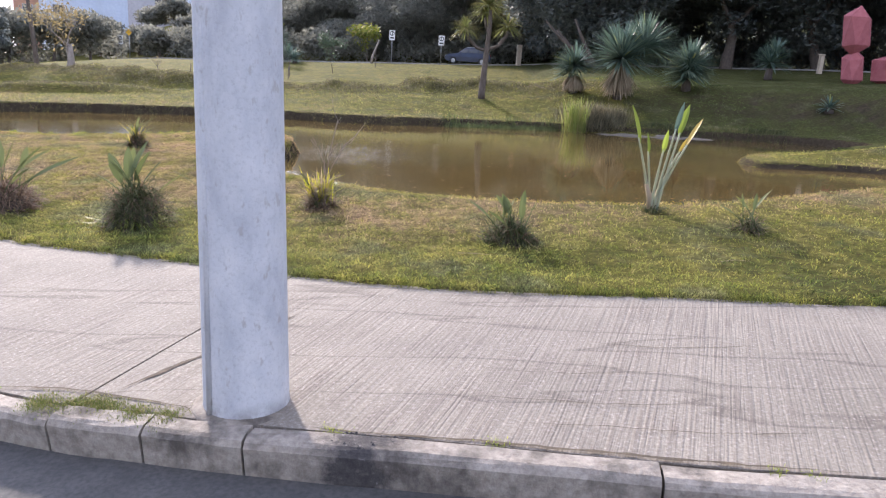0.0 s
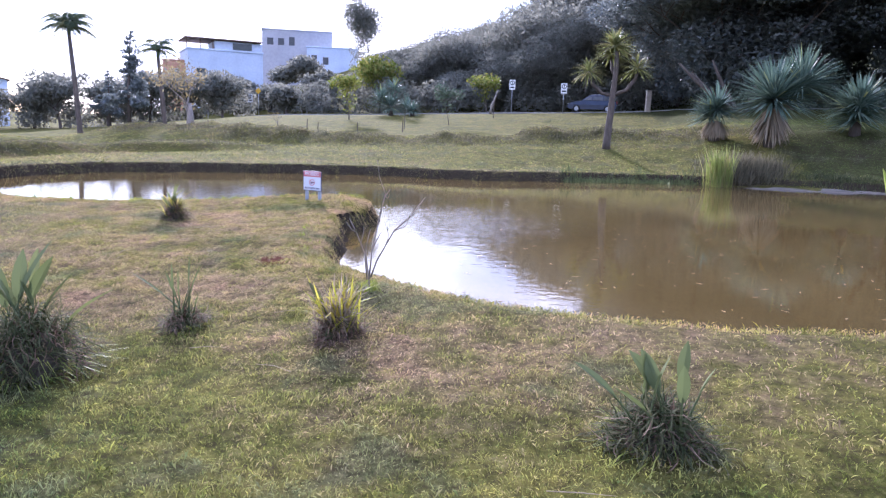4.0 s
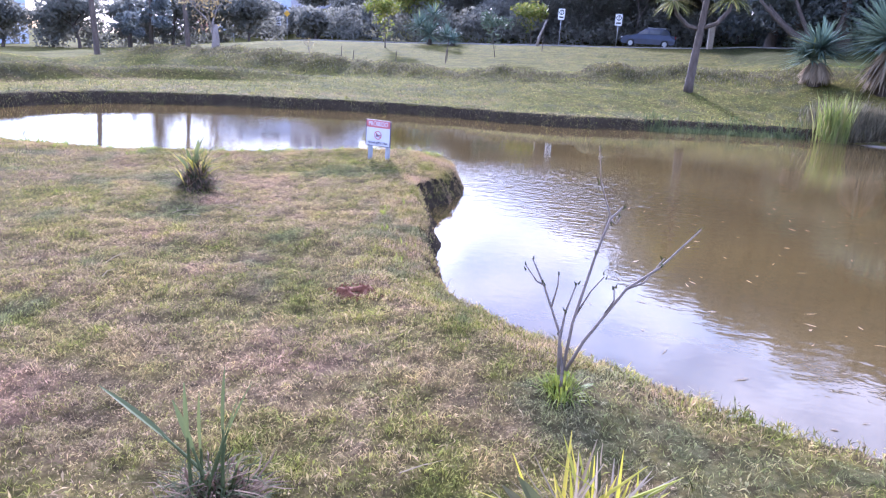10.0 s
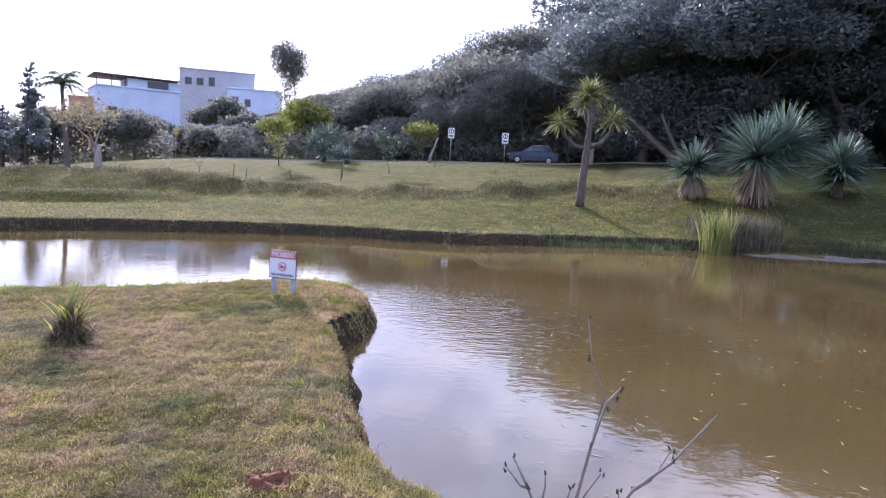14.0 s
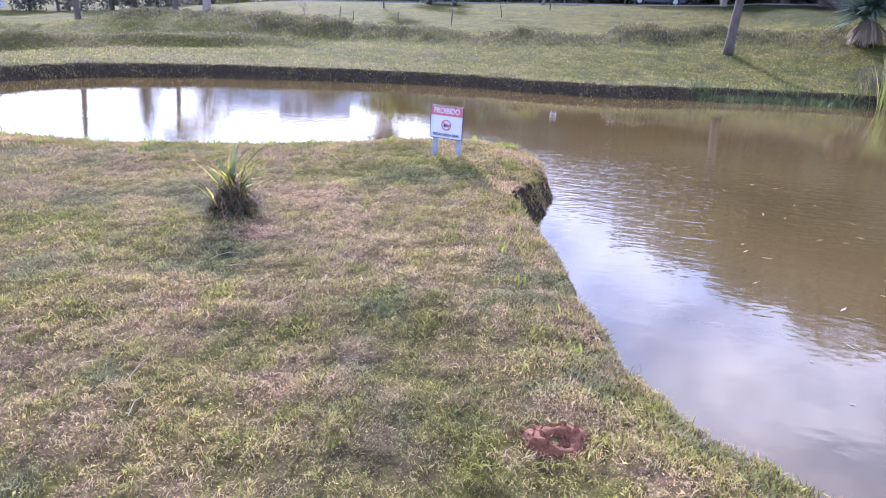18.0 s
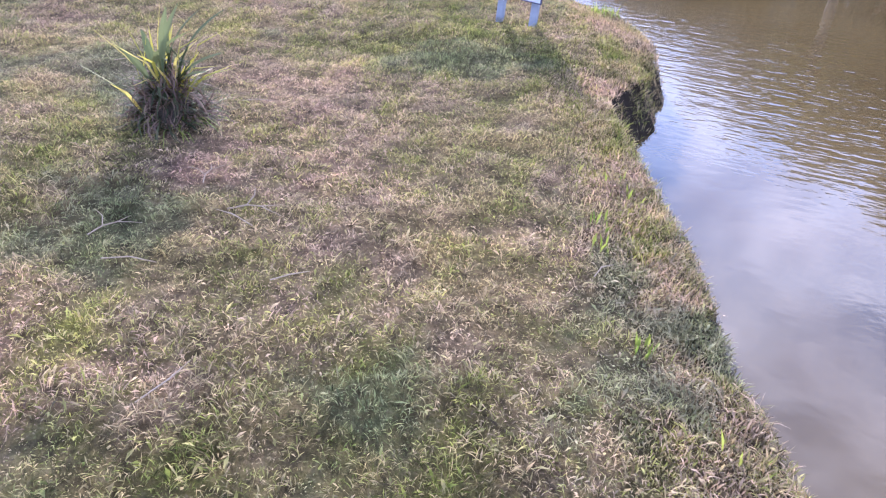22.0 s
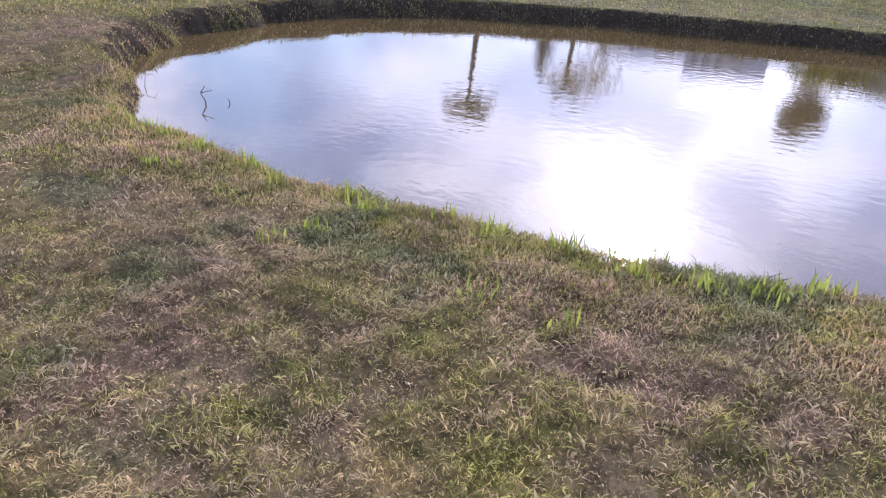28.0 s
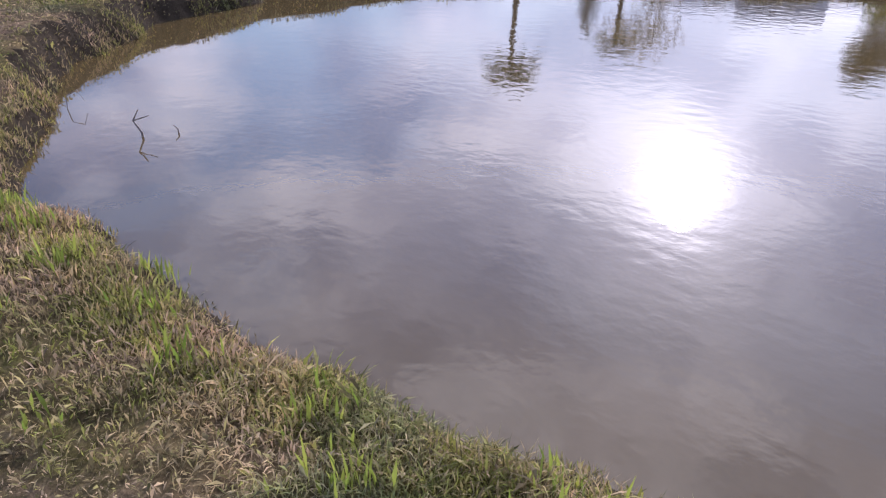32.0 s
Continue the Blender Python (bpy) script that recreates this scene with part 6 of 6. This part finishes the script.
for u, b in ((-0.135, 0.0), (0.14, -0.02)):
    part("post", Geo().box((u - 0.026, 0.004, z0 - 0.12), (u + 0.026, 0.05, 0.42), bevel=0.004), M_SIGNPOST, sign)
W2, B, T = 0.19, 0.125, 0.465
board = part("board", Geo().box((-W2, -0.008, B), (W2, 0.004, T), bevel=0.002), M_BOARD, sign)
part("red_band", Geo().box((-W2 + 0.006, -0.011, T - 0.098), (W2 - 0.006, -0.0085, T - 0.006)), M_SIGNRED, board)
edge = Geo()
for a, b in (((-W2 - 0.003, B - 0.003), (W2 + 0.003, B + 0.004)), ((-W2 - 0.003, T - 0.004), (W2 + 0.003, T + 0.003)), ((-W2 - 0.003, B), (-W2 + 0.004, T)), ((W2 - 0.004, B), (W2 + 0.003, T))):
    edge.box((a[0], -0.010, a[1]), (b[0], 0.005, b[1]))
part("rim", edge, M_INK, board, "thin dark printed rim")


def words(text, size, u, z, mat, parent, stretch=1.0):
    c = bpy.data.curves.new("lettering", "FONT")
    c.body, c.size, c.align_x, c.align_y, c.extrude, c.offset = text, size, "CENTER", "CENTER", 0.0008, size * 0.018
    c.materials.append(mat)
    ob = new("lettering", c)
    ob.parent = parent
    ob.matrix_local = pose(u, -0.0125, z, 90, 0, 0) @ Matrix.Diagonal((stretch, 1, 1, 1))
    return ob


words("PROIBIDO", 0.082, 0, T - 0.05, M_BOARD, board, 0.82)
words("PESCAR NESTA ÁREA", 0.041, 0, B + 0.038, M_INK, board, 0.8)
cz, rr = 0.268, 0.058
ring = [((rr + d) * math.cos(a * math.pi / 20), (rr + d) * math.sin(a * math.pi / 20)) for d in (-0.012, 0.0) for a in range(40)]
part("ban_ring", Geo().add([(u, -0.0135, cz + w) for u, w in ring], [(k, (k + 1) % 40, 40 + (k + 1) % 40, 40 + k) for k in range(40)]), M_SIGNRED, board, "dark red ban ring")
part("ban_bar", Geo().box((-0.05, -0.0145, -0.005), (0.05, -0.0125, 0.005), pose(0, 0, cz, 0, 40, 0)), M_SIGNRED, board)
part("fish_symbol", Geo().add([(-0.04, -0.0115, cz), (-0.02, -0.0115, cz + 0.012), (0.012, -0.0115, cz + 0.01), (0.026, -0.0115, cz), (0.012, -0.0115, cz - 0.012), (-0.02, -0.0115, cz - 0.012), (0.042, -0.0115, cz + 0.013), (0.042, -0.0115, cz - 0.013)], [(5, 4, 3, 2, 1, 0), (3, 7, 6)]).box((-0.034, -0.0115, cz - 0.022), (0.002, -0.0105, cz - 0.014)), M_INK, board, "dark fish symbol")

# ring of crumbled red earth
M_EARTH = plain("red_earth", (0.12, 0.046, 0.024), (0.25, 0.105, 0.058), 45, 1.0, 1.0, 0.012)
heap = thing("earth_ring", "crumbly ring of reddish-brown earth on the grass", "earth mound", put(-2.87, 10.14) @ Matrix.Diagonal((0.76, 0.7, 0.95, 1)))
re_ = random.Random(9)
pts, faces, nu, nv = [], [], 28, 9
for i in range(nu):
    a = 2 * math.pi * i / nu
    for j in range(nv):
        b = math.pi * j / (nv - 1)
        k = 1 + 0.22 * noise.noise(Vector((math.cos(a) * 2.2, math.sin(a) * 2.2, b * 2)))
        rad = 0.102 + 0.046 * math.cos(b) * k
        pts.append((rad * math.cos(a) * 1.15 * k, rad * math.sin(a) * k, -0.012 + 0.058 * math.sin(b) * k * (0.8 + 0.3 * math.sin(a * 2))))
for i in range(nu):
    for j in range(nv - 1):
        faces.append((i * nv + j, ((i + 1) % nu) * nv + j, ((i + 1) % nu) * nv + j + 1, i * nv + j + 1))
part("rim", Geo().add(pts, faces), M_EARTH, heap, smooth=True)
g = Geo()
for _ in range(130):
    a, q = re_.uniform(0, 6.283), 0.04 + 0.17 * re_.random()
    s = re_.uniform(0.004, 0.013)
    c = Vector((q * math.cos(a) * 1.2, q * math.sin(a), 0.01 + (0.04 if 0.06 < q < 0.12 else 0.0)))
    g.add([c + Vector(p) * s for p in ((1, 0, 0), (0, 1, 0.2), (-1, 0.1, 0), (0, -1, 0), (0.1, 0, 1), (0, 0, -1))], [(0, 1, 4), (1, 2, 4), (2, 3, 4), (3, 0, 4), (1, 0, 5), (2, 1, 5), (3, 2, 5), (0, 3, 5)])
tagged(part("loose_earth", g, M_EARTH, heap), kind="stuff")

# twig standing out of the water
tw = thing("water_twig", "dark broken twig standing out of the pond", "twig", pose(-10.68, 16.1, WATER, 0, 0, 40) @ Matrix.Diagonal((0.75, 0.75, 0.75, 1)))
part("stick", Geo().tube([(0, 0, -0.3), (0.02, 0, 0.03), (-0.03, 0, 0.12), (0.02, 0.01, 0.2)], [0.01, 0.009, 0.007, 0.004], 6).tube([(-0.03, 0, 0.12), (0.1, 0.0, 0.16)], [0.006, 0.003], 5).tube([(0.25, 0.1, -0.1), (0.25, 0.1, 0.03), (0.22, 0.1, 0.06)], [0.008, 0.006, 0.003], 5), M_TWIG, tw)
for x, y, a, k in ((-11.55, 16.0, 60, 0.7), (-6.75, 15.72, 10, 0.8), (-2.5, 11.35, 0, 0.4), (-2.38, 10.95, 20, 0.3)):
    tw2 = thing("water_twig", "thin dark bent twig at the water's edge", "twig", pose(x, y, WATER, 0, 0, a) @ Matrix.Diagonal((k, k, k, 1)))
    part("stick", Geo().tube([(0, 0, -0.2), (0.05, 0, 0.12), (0.14, 0.02, 0.16), (0.18, 0.02, 0.06)], [0.005, 0.004, 0.003, 0.002], 5), M_TWIG, tw2)

# fallen sticks and straws
rs = random.Random(17)
for x, y, ln, a in ((-4.72, 10.3, 0.3, 95), (-4.3, 11.6, 0.14, 50), (-4.85, 11.5, 0.18, 20), (-4.4, 11.05, 0.2, 80), (-4.7, 11.9, 0.2, 170), (-6.2, 13.3, 0.2, 60), (-5.2, 13.0, 0.16, 30), (-4.55, 10.0, 0.2, 100), (-7.6, 14.4, 0.22, 30), (-3.3, 12.1, 0.12, 60), (-1.6, 7.2, 0.3, 160), (-2.2, 7.5, 0.25, 20), (0.3, 6.0, 0.3, 10), (2.6, 5.9, 0.3, 15), (-2.0, 8.4, 0.2, 45)):
    st = thing("fallen_stick", "thin pale dry stick lying on the grass", "stick", pose(x, y, stand(x, y) + 0.035, 0, rs.uniform(-3, 3), a))
    part("stick", Geo().tube([(-ln / 2, 0, 0), (0, rs.uniform(-0.02, 0.02), 0.01), (ln / 2, 0, 0)], [0.0024, 0.0027, 0.0012], 5), M_STRAW, st)

for x, y, a, k in ((-4.75, 11.95, 20, 0.6), (-4.95, 12.1, 100, 0.45), (-5.1, 11.6, 60, 0.5)):
    fk = thing("fallen_branch", "pale dry forked branch lying on the grass", "branch", pose(x, y, stand(x, y) + 0.03, 0, 0, a) @ Matrix.Diagonal((k, k, k, 1)))
    part("stem", Geo().tube([(0, 0, 0), (0.12, 0.03, 0.02), (0.22, 0.01, 0.03), (0.34, 0.06, 0.02)], [0.006, 0.005, 0.004, 0.002], 5), M_STRAW, fk)
    part("fork", Geo().tube([(0.12, 0.03, 0.02), (0.16, 0.12, 0.05), (0.15, 0.2, 0.06)], [0.005, 0.004, 0.002], 5), M_STRAW, fk)
    part("fork", Geo().tube([(0.22, 0.01, 0.03), (0.28, -0.07, 0.05), (0.36, -0.1, 0.03)], [0.004, 0.003, 0.002], 5), M_STRAW, fk)

# rubble beyond the pond's west end
M_RUBBLE = plain("grey_rubble", (0.10, 0.09, 0.095), (0.19, 0.17, 0.175), 9, 0.95, 0.7, 0.02)
ru = random.Random(41)
heap2 = thing("rubble_row", "low row of broken grey stones in the grass", "rubble", put(-22.2, 22.45, 36))
for i in range(13):
    c = Vector((ru.uniform(-1.0, 1.0), ru.uniform(-0.22, 0.22), 0.06))
    s = ru.uniform(0.09, 0.2)
    p = [c + Vector((math.cos(a) * s * ru.uniform(0.7, 1.2), math.sin(a) * s * ru.uniform(0.6, 1.0), z)) for z, k in ((-0.12, 6), (s * 0.55, 6)) for a in [j * 6.283 / 6 for j in range(k)]]
    part("stone", Geo().add(p + [c + Vector((0, 0, s * 0.85))], [(j, (j + 1) % 6, 6 + (j + 1) % 6, 6 + j) for j in range(6)] + [(6 + j, 6 + (j + 1) % 6, 12) for j in range(6)]), M_RUBBLE, heap2)

# sand bar and floating scraps
M_SAND = plain("pale_sand", (0.075, 0.062, 0.048), (0.25, 0.215, 0.18), 5, 1.0, 0.8, 0.03, stretch=(0.5, 2, 1))
pts, faces = [], []
for i in range(9):
    for j in range(25):
        u, w = i / 8 * 2 - 1, j / 24 * 2 - 1
        e = math.sqrt(max(0.0, 1 - w * w)) * (0.85 + 0.15 * math.sin(w * 7))
        pts.append((2.5 * w, 0.75 * u * e + 0.12 * math.sin(w * 2.5), 0.09 * max(0.0, 1 - u * u) * e + 0.025 * math.sin(w * 11 + u * 3) - 0.02))
faces = [(i * 25 + j, i * 25 + j + 1, (i + 1) * 25 + j + 1, (i + 1) * 25 + j) for i in range(8) for j in range(24)]
bar = new("sand_bar", Geo().add(pts, faces).mesh("sand_bar", M_SAND, True))
bar.matrix_world = pose(8.7, 28.7, WATER, 0, 0, 1)
tagged(bar, "low pale sand bar at the pond's far corner", "sand bar", kind="structure")
rf = random.Random(23)
g = Geo()
for _ in range(190):
    x, y = rf.uniform(-1.5, 6), rf.uniform(9.2, 17)
    a, ln = rf.uniform(0, 6.283), rf.uniform(0.012, 0.07)
    d = Vector((math.cos(a), math.sin(a), 0))
    n2 = Vector((-d.y, d.x, 0)) * rf.uniform(0.004, 0.012)
    c = Vector((x, y, WATER + 0.004))
    g.add([c - d * ln - n2 * 0.3, c + n2, c + d * ln, c - n2], [(0, 3, 2, 1)])
scraps = new("floating_scraps", g.mesh("floating_scraps", M_STRAW))
tagged(scraps, "pale straw scraps and leaves floating on the pond", "floating debris", kind="stuff")

# ---- grass, reeds, shoots ----
def blade_mesh(name, x, y, z, length, width, tilt, mat, seed, bend=0.35, sd=None):
    """Thin two-part blades at the given places; tilt 0 upright, 1 lying."""
    r = np.random.RandomState(seed)
    n = len(x)
    a, b = r.rand(n) * 6.283, r.rand(n) * 6.283
    p = np.stack([x, y, z], -1)
    lean_v = np.stack([np.cos(a), np.sin(a), np.zeros(n)], -1)
    up = np.array([0, 0, 1.0])
    t = np.clip(tilt, 0, 0.97)[:, None]
    d0 = lean_v * t + up * np.sqrt(1 - t * t)
    t1 = np.clip(t + bend, 0, 0.99)
    d1 = lean_v * t1 + up * np.sqrt(1 - t1 * t1) * np.where(t > 0.85, -0.4, 1.0)
    s = np.stack([-np.sin(b), np.cos(b), np.zeros(n)], -1) * width[:, None]
    m = p + d0 * length[:, None] * 0.55
    tip = m + d1 * length[:, None] * 0.45
    v = np.stack([p, m + s, tip, m - s], 1).reshape(-1, 3)
    i = np.arange(n)[:, None] * 4
    f = np.concatenate([i + np.array([0, 1, 3]), i + np.array([1, 2, 3])])
    return big_mesh(name, v, f, mat, False, np.repeat(lush_shade(x, y, sd), 4))


bl = Mat("lawn_blades", 0.95, 0.0, 0.05)
b_col, b_fine = grass_colour(bl, bl.island(), 1.5)
pick_noise = bl.n.new("ShaderNodeTexWhiteNoise")
pick_noise.noise_dimensions = "1D"
bl.l.new(bl.island(), pick_noise.inputs["W"])
b_pick = bl.ramp(pick_noise.outputs["Value"], [(0.0, (0.2, 0.2, 0.2)), (0.25, (0.7, 0.71, 0.68)), (0.55, (1.1, 1.1, 1.05)), (0.85, (1.38, 1.34, 1.26)), (1.0, (1.6, 1.54, 1.43))])
b_col = bl.mix(1.0, b_col, b_pick, "MULTIPLY")
bl.colour(b_col)
tr = bl.n.new("ShaderNodeBsdfTranslucent")
bl.l.new(b_col, tr.inputs["Color"])
mx = bl.n.new("ShaderNodeMixShader")
mx.inputs["Fac"].default_value = 0.3
bl.l.new(bl.b.outputs["BSDF"], mx.inputs[1])
bl.l.new(tr.outputs["BSDF"], mx.inputs[2])
bl.l.new(mx.outputs["Shader"], bl.n["Material Output"].inputs["Surface"])
M_BLADES = bl.m

WALKED = spline([(0.3, 3.2), (-0.2, 4.2), (-1.0, 5.4), (-1.9, 6.9), (-2.9, 8.0), (-3.2, 9.6), (-3.7, 11.0), (-4.5, 12.4), (-5.1, 14.0), (-6.0, 14.7)], 0.3, False)


def scatter(x0, x1, y0, y1, count, seed, near=None, keep=None):
    r = np.random.RandomState(seed)
    x, y = x0 + (x1 - x0) * r.rand(count), y0 + (y1 - y0) * r.rand(count)
    if near:
        d = np.sqrt(np.min((x[:, None] - WALKED[:, 0]) ** 2 + (y[:, None] - WALKED[:, 1]) ** 2, 1))
        ok = d < near * (0.6 + 0.5 * r.rand(count))
        x, y = x[ok], y[ok]
    sd = shore_distance(x, y)
    far = np.interp(x, LAWN_EDGE[:, 0], LAWN_EDGE[:, 1])
    ok = (sd > -0.1) & (y > far - 0.005) & (np.hypot(x + 2.87, y - 10.14) > 0.11)
    x, y, sd = x[ok], y[ok], sd[ok]
    z = land(x, y, sd)
    ok = z > WATER + 0.03
    return x[ok], y[ok], z[ok], sd[ok], r


def lawn_blades(name, label, box, count, seed, size, wide, near=None):
    x, y, z, sd, r = scatter(*box, count, seed, near)
    n = len(x)
    rough = np.clip(0.9 + 0.25 * wave(x, y, 0.9, 21) + 0.4 * wave(x, y, 0.28, 22) + 0.4 * wave(x, y, 0.12, 23), 0.3, 2.2)
    edge = 1 + 0.5 * np.exp(-np.clip(sd, 0, 9) / 0.15)
    green = np.clip(lush_shade(x, y, sd) * 1.4 + 0.5, 0, 1)
    length = size * (0.5 + 0.9 * r.rand(n)) * rough * edge * (0.85 + 0.15 * green)
    tilt = np.where(r.rand(n) < 0.86 - 0.3 * green, 0.66 + 0.3 * r.rand(n), 0.2 + 0.5 * r.rand(n))
    z = z + np.where(tilt > 0.7, 0.002 + 0.016 * r.rand(n) * rough, -0.005) + np.clip(rough - 0.6, 0, 1.5) * 0.022
    ob = new(name, blade_mesh(name, x, y, z, length, wide * (0.6 + 0.8 * r.rand(n)), tilt, M_BLADES, seed, 0.24, sd))
    return tagged(ob, label, "grass", kind="stuff")


lawn_blades("grass", "short trampled straw and green grass blades of the lawn", (-9.5, 4.5, 4.5, 16.8), 960000, 1, 0.031, 0.0017, 2.9)
lawn_blades("grass", "dense short dry and green turf of the headland", (-9.9, -1.4, 8.2, 16.8), 600000, 4, 0.028, 0.0016, 2.6)
lawn_blades("grass", "short straw and green grass blades of the lawn", (-17, 9, 4.6, 18), 290000, 2, 0.036, 0.0045)
lawn_blades("grass", "rough grass on the far bank and field", (-30, 14, 16, 44), 230000, 3, 0.05, 0.009)


def tall_grass(name, label, centres, count, height, width, mat, seed, spread, tilt=0.25, base=None):
    """Upright blades in patches round the given places."""
    r = np.random.RandomState(seed)
    c = np.array(centres, float)
    pick = r.randint(0, len(c), count)
    x, y = c[pick, 0] + r.normal(0, spread, count), c[pick, 1] + r.normal(0, spread, count)
    sd = shore_distance(x, y)
    z = np.maximum(land(x, y, sd), WATER - 0.15) if base is None else incline(x, y) + base
    ob = new(name, blade_mesh(name, x, y, z, height * (0.45 + 0.75 * r.rand(count)), width * (0.6 + 0.8 * r.rand(count)), np.abs(r.normal(0, tilt, count)), mat, seed, 0.2, sd))
    return tagged(ob, label, "grass", kind="stuff")


def shore_points(a, b, step, inward, seed, jitter=0.06):
    """Places along the pond's rim between two plan x values on the near or the north side."""
    r = np.random.RandomState(seed)
    k = np.arange(0, len(POND), max(1, int(step / 0.12)))
    t = np.roll(POND, -1, 0)[k] - np.roll(POND, 1, 0)[k]
    nrm = np.stack([t[:, 1], -t[:, 0]], -1) / np.linalg.norm(t, axis=1)[:, None]
    q = POND[k] - nrm * -inward + r.normal(0, jitter, (len(k), 2))
    return q[(q[:, 0] > a[0]) & (q[:, 0] < b[0]) & (q[:, 1] > a[1]) & (q[:, 1] < b[1])]


M_REEDS = leafy("green_reed_blades", [(0.0, (0.14, 0.19, 0.04)), (0.6, (0.24, 0.27, 0.07)), (1.0, (0.36, 0.31, 0.14))], 0.6, 0.45)
tall_grass("reeds", "tall green and straw reeds at the pond's far corner", [(5.15, 28.55), (5.3, 28.45), (5.45, 28.4), (5.6, 28.5)], 260, 1.5, 0.014, M_REEDS, 31, 0.13, 0.12)
tall_grass("dark_reeds", "dark tangled tall grass behind the reeds", [(5.8, 29.4), (6.3, 29.2), (6.9, 29.4), (5.5, 29.7), (7.2, 29.5), (6.2, 29.9), (6.6, 29.7)], 3200, 0.85, 0.011, M_BERM, 32, 0.3, 0.4)
tall_grass("bank_sedge", "blue-green sedge along the far waterline", [(0.3 + 0.36 * i, 27.85 + 0.11 * i + 0.05 * math.sin(i * 2.0)) for i in range(13)], 2200, 0.3, 0.010, M_BIRD, 33, 0.2, 0.25)
tall_grass("bank_grass", "long grass on the east bank", [(8.5 + 0.7 * i, 29.5 + 0.02 * i) for i in range(9)], 2000, 0.24, 0.010, M_CLUMP, 34, 0.3, 0.35)
tall_grass("shore_shoots", "bright green shoots along the north edge of the headland", shore_points((-10.4, 15.1), (-3.6, 16.8), 0.24, 0.06, 5, 0.08), 900, 0.10, 0.004, M_SHOOT, 35, 0.05, 0.16)
tall_grass("shore_shoots", "scattered bright green shoots near the water", shore_points((-9.8, 14.4), (-4.2, 16.4), 0.4, 0.4, 6, 0.25), 170, 0.085, 0.005, M_SHOOT, 36, 0.03, 0.2)
tall_grass("shore_shoots", "scattered bright green shoots near the water", shore_points((-3.6, 10.9), (-2.4, 13.2), 0.3, 0.22, 7, 0.12), 60, 0.085, 0.006, M_SHOOT, 37, 0.03, 0.2)
tall_grass("rim_grass", "long dry and green grass hanging over the pond's rim", shore_points((-16.5, 8.3), (8.5, 29.8), 0.14, 0.1, 8, 0.06), 30000, 0.05, 0.003, M_BLADES, 38, 0.06, 0.6)
tall_grass("rim_grass", "rough brown and green grass mat along the headland's edge", shore_points((-10.6, 14.5), (-2.4, 16.8), 0.12, 0.28, 9, 0.16), 52000, 0.034, 0.0028, M_BLADES, 39, 0.16, 0.75)
tall_grass("rim_grass", "rough brown and green grass mat along the headland's edge", shore_points((-3.7, 9.4), (-0.6, 14.6), 0.12, 0.2, 10, 0.12), 22000, 0.034, 0.0028, M_BLADES, 40, 0.12, 0.75)
tall_grass("bank_fringe", "matted grass hanging down the pond's steep rim", shore_points((-16.5, 8.3), (-0.5, 19), 0.12, 0.02, 11, 0.05), 42000, 0.05, 0.0028, M_BLADES, 45, 0.09, 0.7)
tall_grass("berm_grass", "rough grey-green grass on the low earth banks", [(-23 + 0.5 * i, 36 + 1.2 * math.sin((-23 + 0.5 * i) * 0.21) + 0.5 * math.sin((-23 + 0.5 * i) * 0.6 + 1) - 0.9) for i in range(62)], 22000, 0.12, 0.011, M_BERM, 41, 0.75, 0.75)
tall_grass("berm_grass", "dark matted grass draping the far bank", shore_points((-16.8, 18.5), (3.0, 29.0), 0.14, 0.16, 12, 0.1), 11000, 0.06, 0.007, M_BERM, 46, 0.13, 0.8)
tall_grass("berm_grass", "rough grey-green grass on the low earth banks", [(-22.6 + 0.17 * i, 23.3 + 0.185 * i + 0.3 * math.sin(i * 0.9)) for i in range(30)] + [(-18.5 + 0.3 * i, 29.2 + 0.1 * i + 0.3 * math.sin(i * 0.8)) for i in range(22)], 8000, 0.1, 0.009, M_BERM, 47, 0.45, 0.75)
fringe = LAWN_EDGE[(LAWN_EDGE[:, 0] > -8) & (LAWN_EDGE[:, 0] < 5)]
tall_grass("lawn_fringe", "ragged green and dry grass hanging over the pavement edge", [(px, py + 0.03) for px, py in fringe], 26000, 0.038, 0.0024, M_BLADES, 44, 0.055, 0.7)
tall_grass("kerb_weeds", "low weeds and dry grass in the pavement's joints", [(-1.95, 3.12), (-1.8, 3.1), (-1.6, 3.08), (-1.45, 3.03), (-1.7, 3.12), (-1.3, 2.99)], 5200, 0.022, 0.002, M_REED, 42, 0.045, 0.75, 0.0)
tall_grass("kerb_weeds", "low weeds and dry grass in the pavement's joints", [(-0.5, 2.9), (-0.45, 2.88), (0.25, 2.82), (0.3, 2.8), (1.45, 2.62), (1.6, 2.6), (-1.2, 5.05), (-2.3, 3.25), (-2.5, 3.35)], 420, 0.018, 0.0022, M_SHOOT, 43, 0.025, 0.6, 0.0)
